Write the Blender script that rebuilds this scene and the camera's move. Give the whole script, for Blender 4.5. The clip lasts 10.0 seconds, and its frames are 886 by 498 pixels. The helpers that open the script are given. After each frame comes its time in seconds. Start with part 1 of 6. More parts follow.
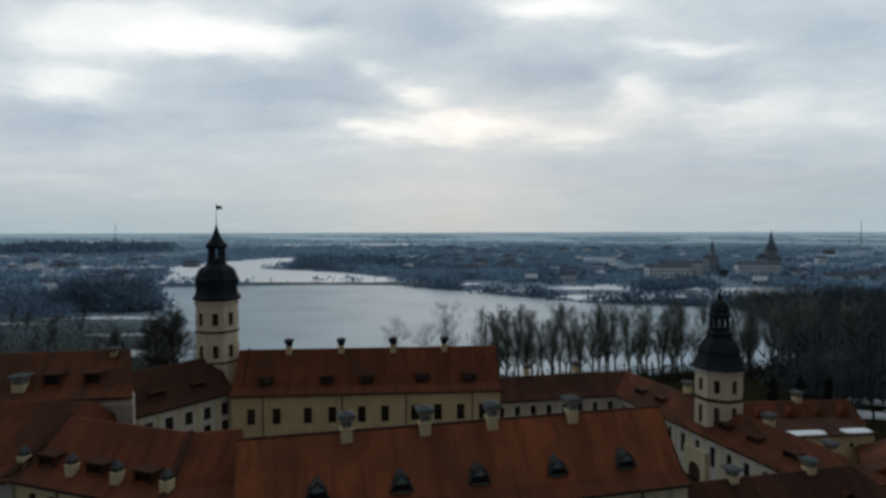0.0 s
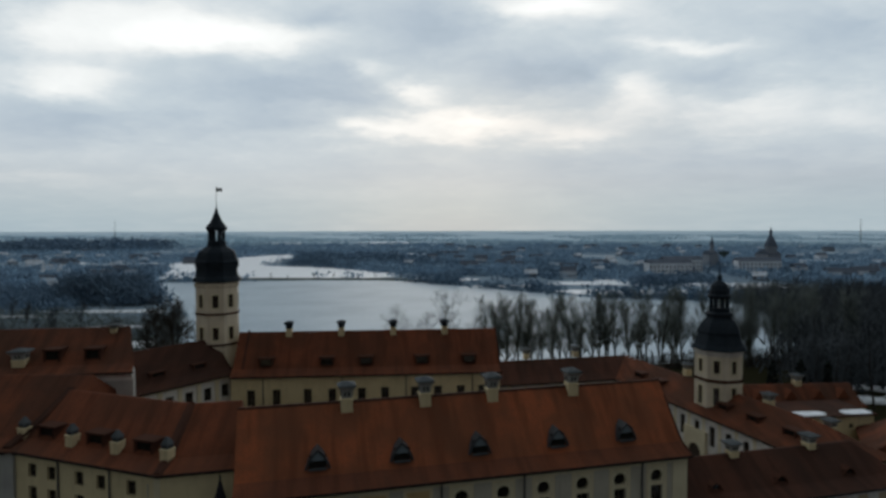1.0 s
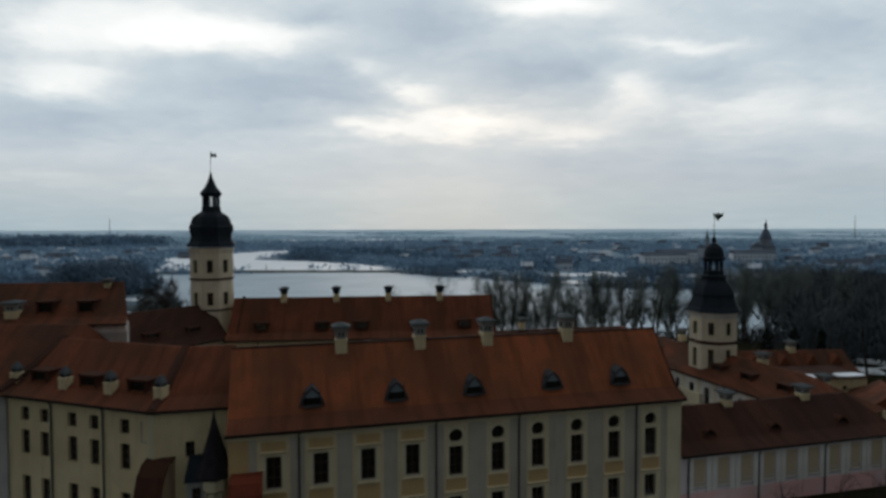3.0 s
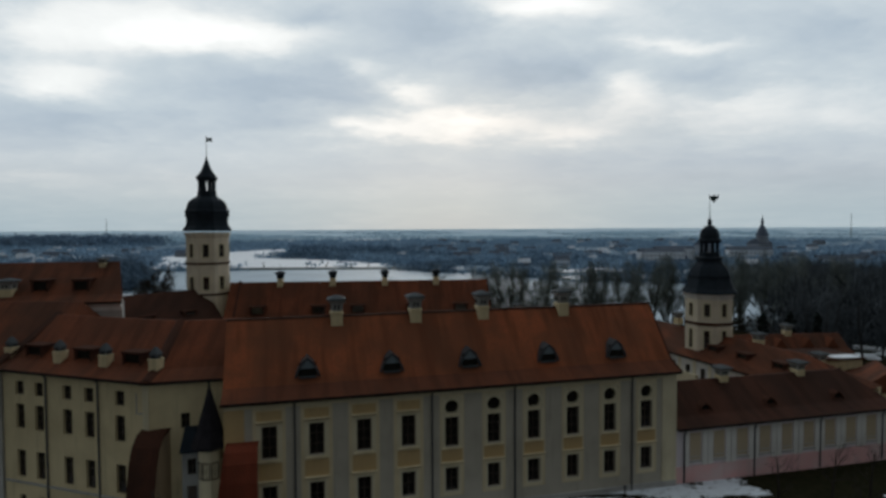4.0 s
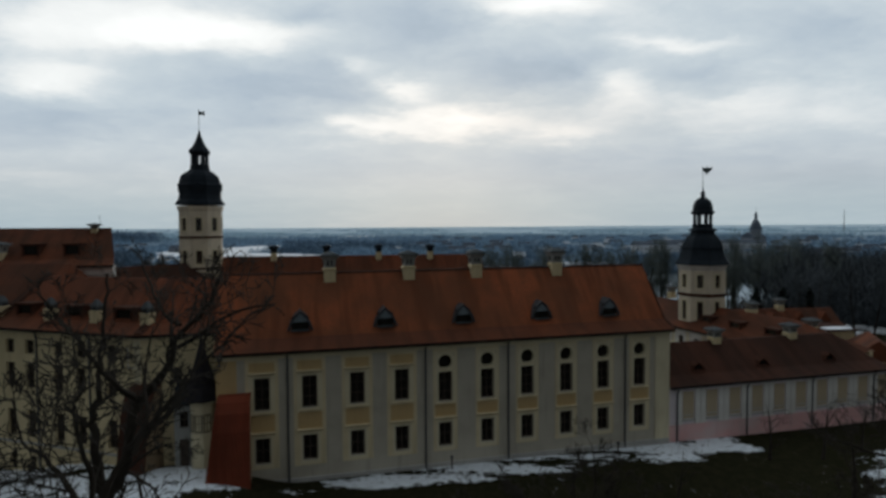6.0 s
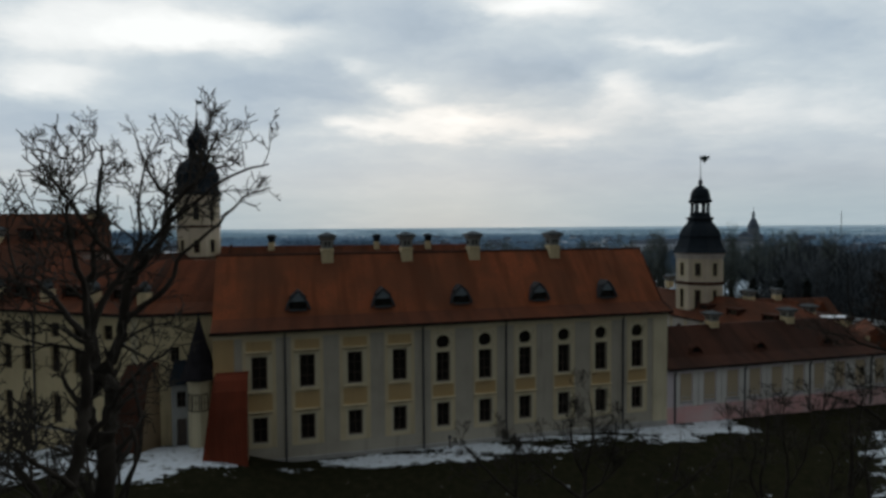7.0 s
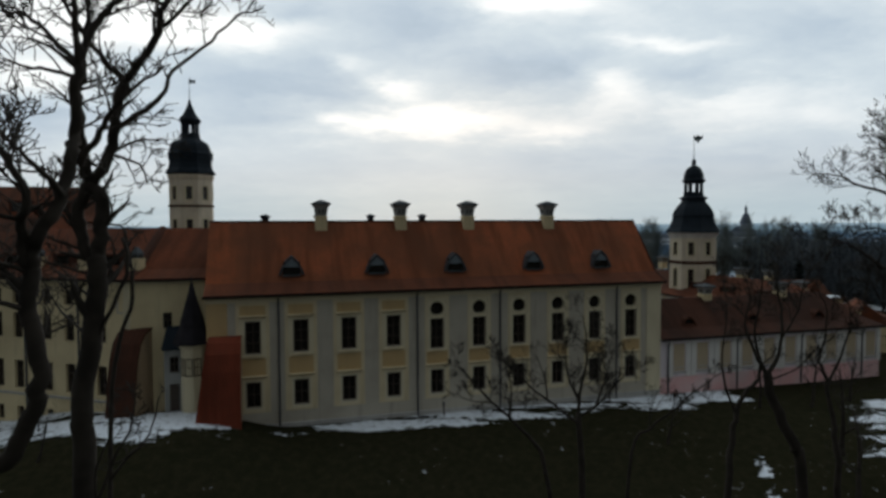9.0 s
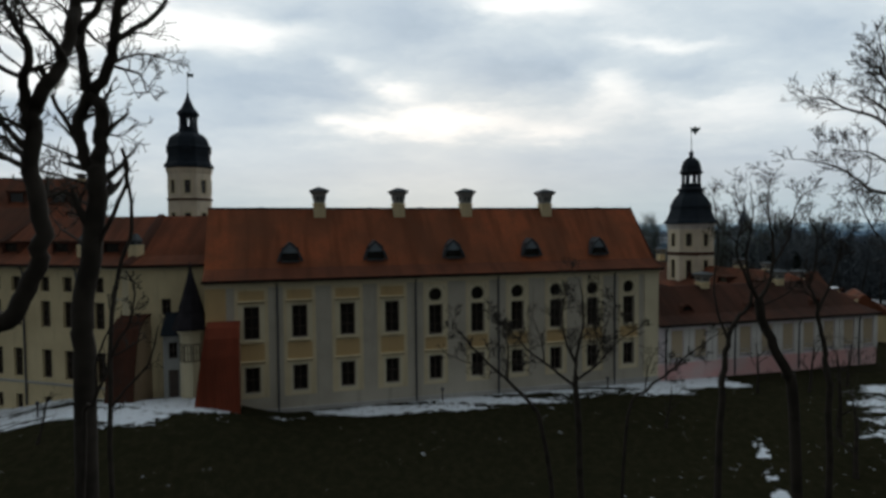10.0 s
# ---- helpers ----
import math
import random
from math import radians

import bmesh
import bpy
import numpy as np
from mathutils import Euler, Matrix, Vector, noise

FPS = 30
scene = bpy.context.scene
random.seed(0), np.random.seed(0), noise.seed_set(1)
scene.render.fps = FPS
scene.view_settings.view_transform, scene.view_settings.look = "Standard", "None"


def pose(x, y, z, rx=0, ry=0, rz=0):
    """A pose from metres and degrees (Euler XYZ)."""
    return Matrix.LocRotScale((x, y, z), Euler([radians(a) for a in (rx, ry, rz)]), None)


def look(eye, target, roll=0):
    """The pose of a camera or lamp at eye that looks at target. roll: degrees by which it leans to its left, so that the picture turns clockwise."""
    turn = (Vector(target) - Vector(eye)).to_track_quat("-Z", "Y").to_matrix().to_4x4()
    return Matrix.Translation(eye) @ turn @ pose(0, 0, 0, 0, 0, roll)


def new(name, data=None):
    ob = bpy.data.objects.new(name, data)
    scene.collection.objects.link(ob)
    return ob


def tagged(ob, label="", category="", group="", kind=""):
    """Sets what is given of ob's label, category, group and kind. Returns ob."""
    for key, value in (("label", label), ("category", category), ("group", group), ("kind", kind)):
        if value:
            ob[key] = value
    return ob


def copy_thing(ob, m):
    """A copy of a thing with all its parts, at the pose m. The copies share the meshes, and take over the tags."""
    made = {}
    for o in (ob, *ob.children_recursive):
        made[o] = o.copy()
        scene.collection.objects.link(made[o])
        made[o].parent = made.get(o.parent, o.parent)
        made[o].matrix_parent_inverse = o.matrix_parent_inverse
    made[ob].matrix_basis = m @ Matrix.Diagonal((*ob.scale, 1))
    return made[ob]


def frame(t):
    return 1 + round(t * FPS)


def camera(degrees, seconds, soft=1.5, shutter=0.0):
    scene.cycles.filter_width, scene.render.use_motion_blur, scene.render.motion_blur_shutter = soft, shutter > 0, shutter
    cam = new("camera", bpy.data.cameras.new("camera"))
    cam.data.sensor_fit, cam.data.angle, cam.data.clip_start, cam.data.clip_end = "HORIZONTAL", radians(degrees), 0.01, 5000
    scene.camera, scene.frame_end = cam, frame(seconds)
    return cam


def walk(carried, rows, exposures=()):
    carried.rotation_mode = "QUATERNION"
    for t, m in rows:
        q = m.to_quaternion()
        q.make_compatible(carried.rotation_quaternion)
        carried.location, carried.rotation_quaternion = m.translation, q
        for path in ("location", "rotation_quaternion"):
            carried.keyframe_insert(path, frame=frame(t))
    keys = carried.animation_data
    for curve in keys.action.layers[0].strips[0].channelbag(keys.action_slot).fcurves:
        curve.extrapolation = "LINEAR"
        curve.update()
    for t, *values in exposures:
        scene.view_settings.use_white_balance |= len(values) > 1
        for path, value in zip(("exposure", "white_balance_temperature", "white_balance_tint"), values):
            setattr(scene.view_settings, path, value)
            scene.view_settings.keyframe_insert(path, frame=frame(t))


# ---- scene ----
cam = camera(73.7, 10.0, soft=3.1)
PATH = [
    (0, (0.032, -0.168, 34.445), (-0.014, 1.83, 34.383), -0.1),
    (0.5, (0.008, -0.217, 33.225), (-0.039, 1.782, 33.159), -0.1),
    (1, (-0.014, -0.255, 31.941), (-0.059, 1.743, 31.875), -0.1),
    (1.5, (-0.045, -0.335, 30.624), (-0.087, 1.664, 30.559), -0.1),
    (2, (0.009, -0.373, 29.298), (-0.03, 1.626, 29.231), -0.1),
    (2.5, (0.075, -0.382, 28.131), (0.039, 1.617, 28.062), -0.1),
    (4, (0.318, -0.478, 24.436), (0.294, 1.521, 24.367), -0.3),
    (4.5, (0.416, -0.523, 23.512), (0.394, 1.475, 23.44), -0.4),
    (5, (0.403, -0.529, 22.46), (0.387, 1.47, 22.39), -0.3),
    (5.5, (0.436, -0.506, 21.646), (0.425, 1.492, 21.57), -0.3),
    (7, (0.483, -0.576, 18.989), (0.482, 1.422, 18.918), -0.4),
    (7.5, (0.492, -0.554, 18.346), (0.495, 1.445, 18.27), -0.3),
    (8, (0.426, -0.606, 17.531), (0.436, 1.393, 17.459), -0.3),
    (8.5, (0.376, -0.561, 16.92), (0.393, 1.438, 16.846), -0.3),
    (9, (0.453, -0.617, 16.424), (0.472, 1.381, 16.344), -0.3),
    (9.5, (0.467, -0.707, 15.75), (0.488, 1.291, 15.672), -0.4),
    (10, (0.499, -0.8, 15.154), (0.522, 1.199, 15.078), -0.5),
]
# the clip brightens a little towards its end
EXPOSURE = [(0.0, 0.07), (5.5, 0.07), (7.5, 0.04), (8.3, 0.10), (9.0, 0.24), (10.0, 0.22)]
walk(cam, [(t, look(eye, target, roll)) for t, eye, target, roll in PATH], EXPOSURE)


# ---- world and sun ----
SUN_AZ, SUN_EL = 0.0, 10.0


class Nodes:
    """Small helper to wire shader nodes."""

    def __init__(self, tree):
        self.t = tree
        tree.nodes.clear()

    def n(self, kind, **kw):
        nd = self.t.nodes.new(kind)
        for k, v in kw.items():
            if k == "op":
                nd.operation = v
            elif k == "blend":
                nd.blend_type = v
            elif k == "dtype":
                nd.data_type = v
        return nd

    def link(self, a, b):
        self.t.links.new(a, b)

    def put(self, socket, value):
        if isinstance(value, bpy.types.NodeSocket):
            self.t.links.new(value, socket)
        else:
            socket.default_value = value

    def math(self, op, a, b=0.0, c=0.0, clamp=False):
        nd = self.n("ShaderNodeMath", op=op)
        nd.use_clamp = clamp
        self.put(nd.inputs[0], a)
        self.put(nd.inputs[1], b)
        self.put(nd.inputs[2], c)
        return nd.outputs[0]

    def mix(self, fac, a, b, blend="MIX"):
        nd = self.n("ShaderNodeMix", dtype="RGBA")
        nd.blend_type = blend
        self.put(nd.inputs[0], fac)
        self.put(nd.inputs[6], a)
        self.put(nd.inputs[7], b)
        return nd.outputs[2]

    def noise(self, vec, scale, detail=4.0, rough=0.55):
        nd = self.n("ShaderNodeTexNoise")
        if vec is not None:
            self.link(vec, nd.inputs["Vector"])
        nd.inputs["Scale"].default_value = scale
        nd.inputs["Detail"].default_value = detail
        nd.inputs["Roughness"].default_value = rough
        return nd

    def ramp(self, fac, stops):
        nd = self.n("ShaderNodeValToRGB")
        e = nd.color_ramp.elements
        while len(e) < len(stops):
            e.new(0.5)
        for el, (p, c) in zip(e, stops):
            el.position = p
            el.color = (*c, 1) if len(c) == 3 else c
        self.put(nd.inputs[0], fac)
        return nd.outputs[0]

    def step(self, x, lo, hi):
        nd = self.n("ShaderNodeMapRange")
        nd.interpolation_type = "SMOOTHSTEP"
        self.put(nd.inputs[0], x)
        nd.inputs[1].default_value = lo
        nd.inputs[2].default_value = hi
        return nd.outputs[0]


def build_world():
    w = bpy.data.worlds.new("overcast_sky")
    scene.world = w
    w.use_nodes = True
    N = Nodes(w.node_tree)
    out = N.n("ShaderNodeOutputWorld")
    bg = N.n("ShaderNodeBackground")
    N.link(bg.outputs[0], out.inputs[0])
    sky = N.n("ShaderNodeTexSky")
    sky.sky_type = "NISHITA"
    sky.sun_disc = False
    sky.sun_elevation, sky.sun_rotation = radians(SUN_EL), radians(SUN_AZ)
    sky.dust_density = 1.0
    co = N.n("ShaderNodeTexCoord").outputs["Generated"]
    sep = N.n("ShaderNodeSeparateXYZ")
    N.link(co, sep.inputs[0])
    x, y, z = sep.outputs
    # the cloud layer seen in perspective: noise on a flat sheet overhead
    zz = N.math("MAXIMUM", z, 0.0)
    den = N.math("ADD", zz, 0.13)
    cu, cv = N.math("DIVIDE", x, den), N.math("DIVIDE", y, den)
    sheet = N.n("ShaderNodeCombineXYZ")
    N.link(cu, sheet.inputs[0]), N.link(cv, sheet.inputs[1])
    big = N.noise(sheet.outputs[0], 0.75, 6.0, 0.55).outputs[0]
    fine = N.noise(sheet.outputs[0], 2.6, 5.0, 0.6)
    # the clouds ahead: X across and Z up, on a sheet one unit away
    yy = N.math("MAXIMUM", y, 0.08)
    gx, gz = N.math("DIVIDE", x, yy), N.math("DIVIDE", z, yy)
    warp = N.n("ShaderNodeSeparateColor")
    N.link(fine.outputs[1], warp.inputs[0])
    gx = N.math("MULTIPLY_ADD", N.math("SUBTRACT", warp.outputs[0], 0.5), 0.15, gx)
    gz = N.math("MULTIPLY_ADD", N.math("SUBTRACT", warp.outputs[1], 0.5), 0.075, gz)
    total = None
    for cx, cz, rx, rz, amp in BRIGHT_CLOUDS + GREY_CLOUDS:
        dx = N.math("DIVIDE", N.math("SUBTRACT", gx, cx), rx)
        dz = N.math("DIVIDE", N.math("SUBTRACT", gz, cz), rz)
        q = N.math("ADD", N.math("MULTIPLY", dx, dx), N.math("MULTIPLY", dz, dz))
        g = N.math("MULTIPLY", N.math("POWER", 2.718, N.math("MULTIPLY", q, -1.0)), amp)
        total = g if total is None else N.math("ADD", total, g)
    tone = N.math("MULTIPLY_ADD", N.math("SUBTRACT", big, 0.5), 0.40, 0.52)
    tone = N.math("MULTIPLY_ADD", N.math("SUBTRACT", fine.outputs[0], 0.5), 0.32, tone)
    # puffs and torn edges
    ahead = N.n("ShaderNodeCombineXYZ")
    N.link(gx, ahead.inputs[0]), N.link(N.math("MULTIPLY", gz, 2.2), ahead.inputs[1])
    puff = N.noise(ahead.outputs[0], 7.0, 6.0, 0.62).outputs[0]
    tone = N.math("MULTIPLY_ADD", N.math("SUBTRACT", puff, 0.49), 0.42, tone)
    tone = N.math("ADD", tone, total, clamp=True)
    cloud = N.ramp(tone, [(0.0, (0.325, 0.41, 0.49)), (0.25, (0.42, 0.505, 0.59)), (0.5, (0.565, 0.64, 0.69)), (0.78, (0.845, 0.873, 0.872)), (1.0, (0.98, 1.0, 0.99))])
    # thin cloud before the hidden sun lets a warmer light through
    wx = N.math("DIVIDE", N.math("SUBTRACT", gx, 0.16), 0.34)
    wz = N.math("DIVIDE", N.math("SUBTRACT", gz, 0.175), 0.07)
    warm = N.math("POWER", 2.718, N.math("MULTIPLY", N.math("ADD", N.math("MULTIPLY", wx, wx), N.math("MULTIPLY", wz, wz)), -1.0))
    cloud = N.mix(N.math("MULTIPLY", warm, 0.85), cloud, N.mix(1.0, cloud, (1.045, 0.985, 0.945, 1), "MULTIPLY"))
    # haze low over the horizon
    low = N.step(z, 0.20, 0.015)
    haze = N.ramp(N.step(z, 0.0, 0.13), [(0.0, (0.33, 0.43, 0.485)), (0.25, (0.40, 0.475, 0.515)), (0.65, (0.49, 0.525, 0.55)), (1.0, (0.525, 0.56, 0.595))])
    col = N.mix(N.math("MULTIPLY", low, 0.72), cloud, haze)
    # dusk: the cloud cover thins towards the hidden sun and darkens steadily away from it
    sunward = N.math("ADD", N.math("MULTIPLY", y, 0.97), N.math("MULTIPLY", z, 0.24))
    dusk = N.math("MULTIPLY_ADD", N.step(sunward, -0.35, 0.72), 0.74, 0.26)
    col = N.mix(1.0, col, dusk, "MULTIPLY")
    air = N.mix(1.0, sky.outputs[0], (0.05, 0.05, 0.05, 1), "MULTIPLY")
    col = N.mix(0.96, air, col)
    N.link(col, bg.inputs[0])
    bg.inputs[1].default_value = 1.0
    return w


# (across, up, half-width, half-height, tone) on a sheet one unit ahead
BRIGHT_CLOUDS = [
    (-0.42, 0.323, 0.20, 0.028, 0.62), (-0.66, 0.256, 0.11, 0.026, 0.36), (-0.56, 0.365, 0.16, 0.03, 0.36),
    (0.178, 0.372, 0.10, 0.024, 0.52), (0.0, 0.176, 0.135, 0.026, 0.50), (-0.06, 0.228, 0.05, 0.022, 0.36),
    (-0.147, 0.268, 0.035, 0.018, 0.28), (0.307, 0.232, 0.055, 0.036, 0.34), (0.225, 0.155, 0.06, 0.022, 0.24),
    (0.54, 0.20, 0.20, 0.045, 0.11), (0.38, 0.306, 0.11, 0.012, 0.26), (-0.13, 0.165, 0.05, 0.014, 0.22),
    (-0.72, 0.086, 0.13, 0.008, 0.14), (-0.70, 0.32, 0.08, 0.03, 0.25),
]
GREY_CLOUDS = [
    (-0.06, 0.333, 0.12, 0.05, -0.30), (0.14, 0.262, 0.13, 0.042, -0.28), (-0.27, 0.240, 0.20, 0.042, -0.30),
    (-0.44, 0.172, 0.25, 0.03, -0.18), (-0.68, 0.19, 0.14, 0.04, -0.20), (0.436, 0.256, 0.10, 0.032, -0.20),
    (0.64, 0.335, 0.16, 0.05, -0.14), (0.5, 0.09, 0.42, 0.045, -0.30), (-0.22, 0.36, 0.06, 0.018, -0.22),
    (-0.25, 0.10, 0.5, 0.03, -0.08),
]
build_world()
sun = new("sun", bpy.data.lights.new("sun", "SUN"))
sun.data.energy, sun.data.angle, sun.data.color = 0.5, radians(25), (1.0, 0.93, 0.84)
sun.matrix_world = look((0, 60, 15), (0, 0, 15 - 60 * math.tan(radians(SUN_EL))))


# ---- materials ----
def material(name, build):
    m = bpy.data.materials.new(name)
    m.use_nodes = True
    N = Nodes(m.node_tree)
    out = N.n("ShaderNodeOutputMaterial")
    p = N.n("ShaderNodeBsdfPrincipled")
    N.link(p.outputs[0], out.inputs[0])
    build(N, p)
    return m


def bump(N, p, height, strength, distance=0.02):
    b = N.n("ShaderNodeBump")
    b.inputs["Strength"].default_value = strength
    b.inputs["Distance"].default_value = distance
    N.link(height, b.inputs["Height"])
    N.link(b.outputs[0], p.inputs["Normal"])


def place(N):
    return N.n("ShaderNodeNewGeometry").outputs["Position"]


def obj_co(N):
    return N.n("ShaderNodeTexCoord").outputs["Object"]


def stretched(N, co, sx, sy, sz):
    m = N.n("ShaderNodeMapping")
    N.link(co, m.inputs[0])
    m.inputs["Scale"].default_value = (sx, sy, sz)
    return m.outputs[0]


def plaster(name, colour, stain, rough=0.9):
    def build(N, p):
        co = obj_co(N)
        a = N.noise(co, 0.35, 5).outputs[0]
        b = N.noise(stretched(N, co, 1.6, 1.6, 0.18), 1.0, 5).outputs[0]
        g = N.noise(co, 14, 3).outputs[0]
        c = N.mix(N.step(a, 0.38, 0.72), (*colour, 1), (*stain, 1))
        c = N.mix(N.math("MULTIPLY", N.step(b, 0.5, 0.75), 0.45), c, (*[v * 0.62 for v in stain], 1))
        c = N.mix(N.math("MULTIPLY", N.step(g, 0.45, 0.7), 0.15), c, (*[v * 0.7 for v in colour], 1))
        N.link(c, p.inputs["Base Color"])
        p.inputs["Roughness"].default_value = rough
        bump(N, p, g, 0.35)
    return material(name, build)


def tiles(name, colour, dark, moss):
    """Clay roof tiles: courses and columns as fine relief, patched and streaked colour."""
    def build(N, p):
        co = obj_co(N)
        patch = N.noise(co, 0.22, 4).outputs[0]
        streak = N.noise(stretched(N, co, 1.1, 0.12, 0.12), 1.0, 5).outputs[0]
        grain = N.noise(co, 5.0, 4).outputs[0]
        wide = N.noise(stretched(N, co, 0.24, 0.07, 0.16), 1.0, 5, 0.6).outputs[0]
        c = N.mix(N.step(patch, 0.35, 0.68), (*colour, 1), (*dark, 1))
        c = N.mix(N.math("MULTIPLY", N.step(streak, 0.42, 0.66), 0.6), c, (*[v * 0.55 for v in dark], 1))
        c = N.mix(N.math("MULTIPLY", N.step(wide, 0.44, 0.62), 0.55), c, (dark[0] * 0.72, dark[1] * 0.86, dark[2] * 0.95, 1))
        c = N.mix(N.math("MULTIPLY", N.step(grain, 0.4, 0.75), 0.5), c, (*moss, 1))
        N.link(c, p.inputs["Base Color"])
        p.inputs["Roughness"].default_value = 0.85
        p.inputs["Specular IOR Level"].default_value = 0.06
        sep = N.n("ShaderNodeSeparateXYZ")
        N.link(co, sep.inputs[0])
        course = N.math("FRACT", N.math("MULTIPLY", sep.outputs[2], 4.3))
        col = N.math("ABSOLUTE", N.math("SINE", N.math("MULTIPLY", N.math("ADD", sep.outputs[0], sep.outputs[1]), 13.0)))
        bump(N, p, N.math("ADD", N.math("MULTIPLY", course, -1.0), N.math("MULTIPLY", col, 0.6)), 0.5, 0.035)
    return material(name, build)


def plain(name, colour, rough=0.6, metal=0.0, spread=0.3, scale=2.0):
    def build(N, p):
        co = obj_co(N)
        a = N.noise(co, scale, 5).outputs[0]
        b = N.noise(co, scale * 9, 3).outputs[0]
        c = N.mix(N.step(a, 0.35, 0.7), (*colour, 1), (*[v * (1 - spread) for v in colour], 1))
        c = N.mix(N.math("MULTIPLY", N.step(b, 0.5, 0.75), spread), c, (*[v * 0.7 for v in colour], 1))
        N.link(c, p.inputs["Base Color"])
        p.inputs["Roughness"].default_value = rough
        p.inputs["Metallic"].default_value = metal
        p.inputs["Specular IOR Level"].default_value = 0.15 if rough > 0.75 else 0.5
        bump(N, p, b, 0.2)
    return material(name, build)


def glass(name):
    def build(N, p):
        p.inputs["Base Color"].default_value = (0.035, 0.03, 0.028, 1)
        p.inputs["Roughness"].default_value = 0.12
        p.inputs["Transmission Weight"].default_value = 0.5
        w = N.noise(obj_co(N), 1.5, 2).outputs[0]
        bump(N, p, w, 0.05)
    return material(name, build)


M_WALL = plaster("grey_green_plaster", (0.45, 0.405, 0.325), (0.375, 0.335, 0.265))
M_BAND = plaster("warm_band_plaster", (0.63, 0.525, 0.33), (0.525, 0.435, 0.27))
M_TOWER = plaster("pale_tower_plaster", (0.64, 0.555, 0.42), (0.52, 0.445, 0.335))
M_BAY = plaster("ochre_plaster", (0.52, 0.355, 0.165), (0.44, 0.31, 0.15))
M_TRIM = plaster("pale_trim_plaster", (0.63, 0.555, 0.375), (0.54, 0.465, 0.31))
M_CREAM = plaster("cream_plaster", (0.645, 0.53, 0.315), (0.535, 0.43, 0.25))
M_WHITE = plaster("white_plaster", (0.66, 0.63, 0.58), (0.52, 0.49, 0.45))
M_PINK = plaster("pink_plaster", (0.68, 0.38, 0.36), (0.62, 0.46, 0.44))
M_LILAC = plaster("lilac_white_plaster", (0.66, 0.585, 0.60), (0.57, 0.49, 0.50))
M_GREYWALL = plaster("weathered_grey_plaster", (0.40, 0.385, 0.35), (0.30, 0.29, 0.27))
M_SOOT = plaster("sooty_grey_plaster", (0.30, 0.30, 0.28), (0.20, 0.20, 0.19))
M_TILE = tiles("red_clay_tiles", (0.315, 0.090, 0.039), (0.185, 0.065, 0.033), (0.125, 0.058, 0.031))
M_TILE_OLD = tiles("dark_clay_tiles", (0.080, 0.033, 0.021), (0.055, 0.026, 0.018), (0.038, 0.021, 0.015))
M_TILE_NEW = tiles("bright_clay_tiles", (0.20, 0.046, 0.025), (0.15, 0.038, 0.021), (0.12, 0.04, 0.022))
M_TILE_MID = tiles("brownish_clay_tiles", (0.175, 0.056, 0.027), (0.115, 0.042, 0.024), (0.075, 0.036, 0.022))
M_TILE_B = tiles("aged_clay_tiles", (0.175, 0.053, 0.026), (0.11, 0.039, 0.021), (0.072, 0.035, 0.021))
M_TILE_GATE = tiles("brown_clay_tiles", (0.165, 0.052, 0.026), (0.085, 0.036, 0.022), (0.06, 0.032, 0.02))
M_BLIND = plaster("faded_ochre_plaster", (0.46, 0.36, 0.235), (0.42, 0.35, 0.26))
M_TURRET = plain("dark_weathered_shingle", (0.024, 0.021, 0.025), 0.85, 0.0, 0.35, 1.5)
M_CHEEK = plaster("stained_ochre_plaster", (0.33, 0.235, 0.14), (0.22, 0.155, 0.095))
M_SLATE = plain("dark_blue_slate", (0.016, 0.023, 0.031), 0.8, 0.0, 0.3, 1.2)
# so dark because it also paints the shadow line along the eaves
M_GUTTER = plain("dark_brown_gutter", (0.025, 0.016, 0.013), 0.8)
M_PIPE = plain("grey_metal_pipe", (0.09, 0.09, 0.095), 0.5, 0.3)
M_ZINC = plain("grey_zinc_sheet", (0.085, 0.095, 0.10), 0.9, 0.0)
M_FRAME = plain("brown_window_frame", (0.06, 0.04, 0.028), 0.6)
M_PANE = glass("dark_window_glass")
M_DARK = plain("dark_opening", (0.02, 0.018, 0.016), 0.9)
M_BARK = plain("dark_bark", (0.040, 0.033, 0.026), 0.95, 0.0, 0.4, 3.0)
M_TWIG = plain("dark_twigs", (0.042, 0.036, 0.029), 0.95, 0.0, 0.35, 0.6)
# the next two twig colours are lightened for the haze in front of them
M_TWIG_PARK = plain("hazed_park_twigs", (0.068, 0.079, 0.089), 0.95, 0.0, 0.35, 0.3)
M_TWIG_FAR = plain("hazed_grey_green_twigs", (0.145, 0.168, 0.158), 0.95, 0.0, 0.35, 0.2)
M_BARK_MOSS = plain("mossy_grey_bark", (0.085, 0.095, 0.076), 0.95, 0.0, 0.4, 1.0)
M_FIR = plain("dark_evergreen", (0.014, 0.020, 0.018), 0.95, 0.0, 0.4, 0.5)
# aerial haze is mixed into these wood colours: bluer and paler further off
M_WOOD_MID = plain("hazed_grey_woods", (0.155, 0.235, 0.32), 1.0, 0.0, 0.2, 0.05)
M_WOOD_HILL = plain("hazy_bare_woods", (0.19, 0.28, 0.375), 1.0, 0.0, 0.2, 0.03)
M_GROVE = plain("hazed_dark_blue_grove", (0.14, 0.205, 0.275), 1.0, 0.0, 0.25, 0.05)
M_WOOD_FAR = plain("hazed_bluish_woods", (0.28, 0.41, 0.535), 1.0, 0.0, 0.2, 0.02)
M_WOOD_DIM = plain("hazed_pale_woods", (0.46, 0.61, 0.70), 1.0, 0.0, 0.15, 0.005)
M_GOLD = plain("weathered_copper", (0.06, 0.09, 0.085), 0.5, 0.5)


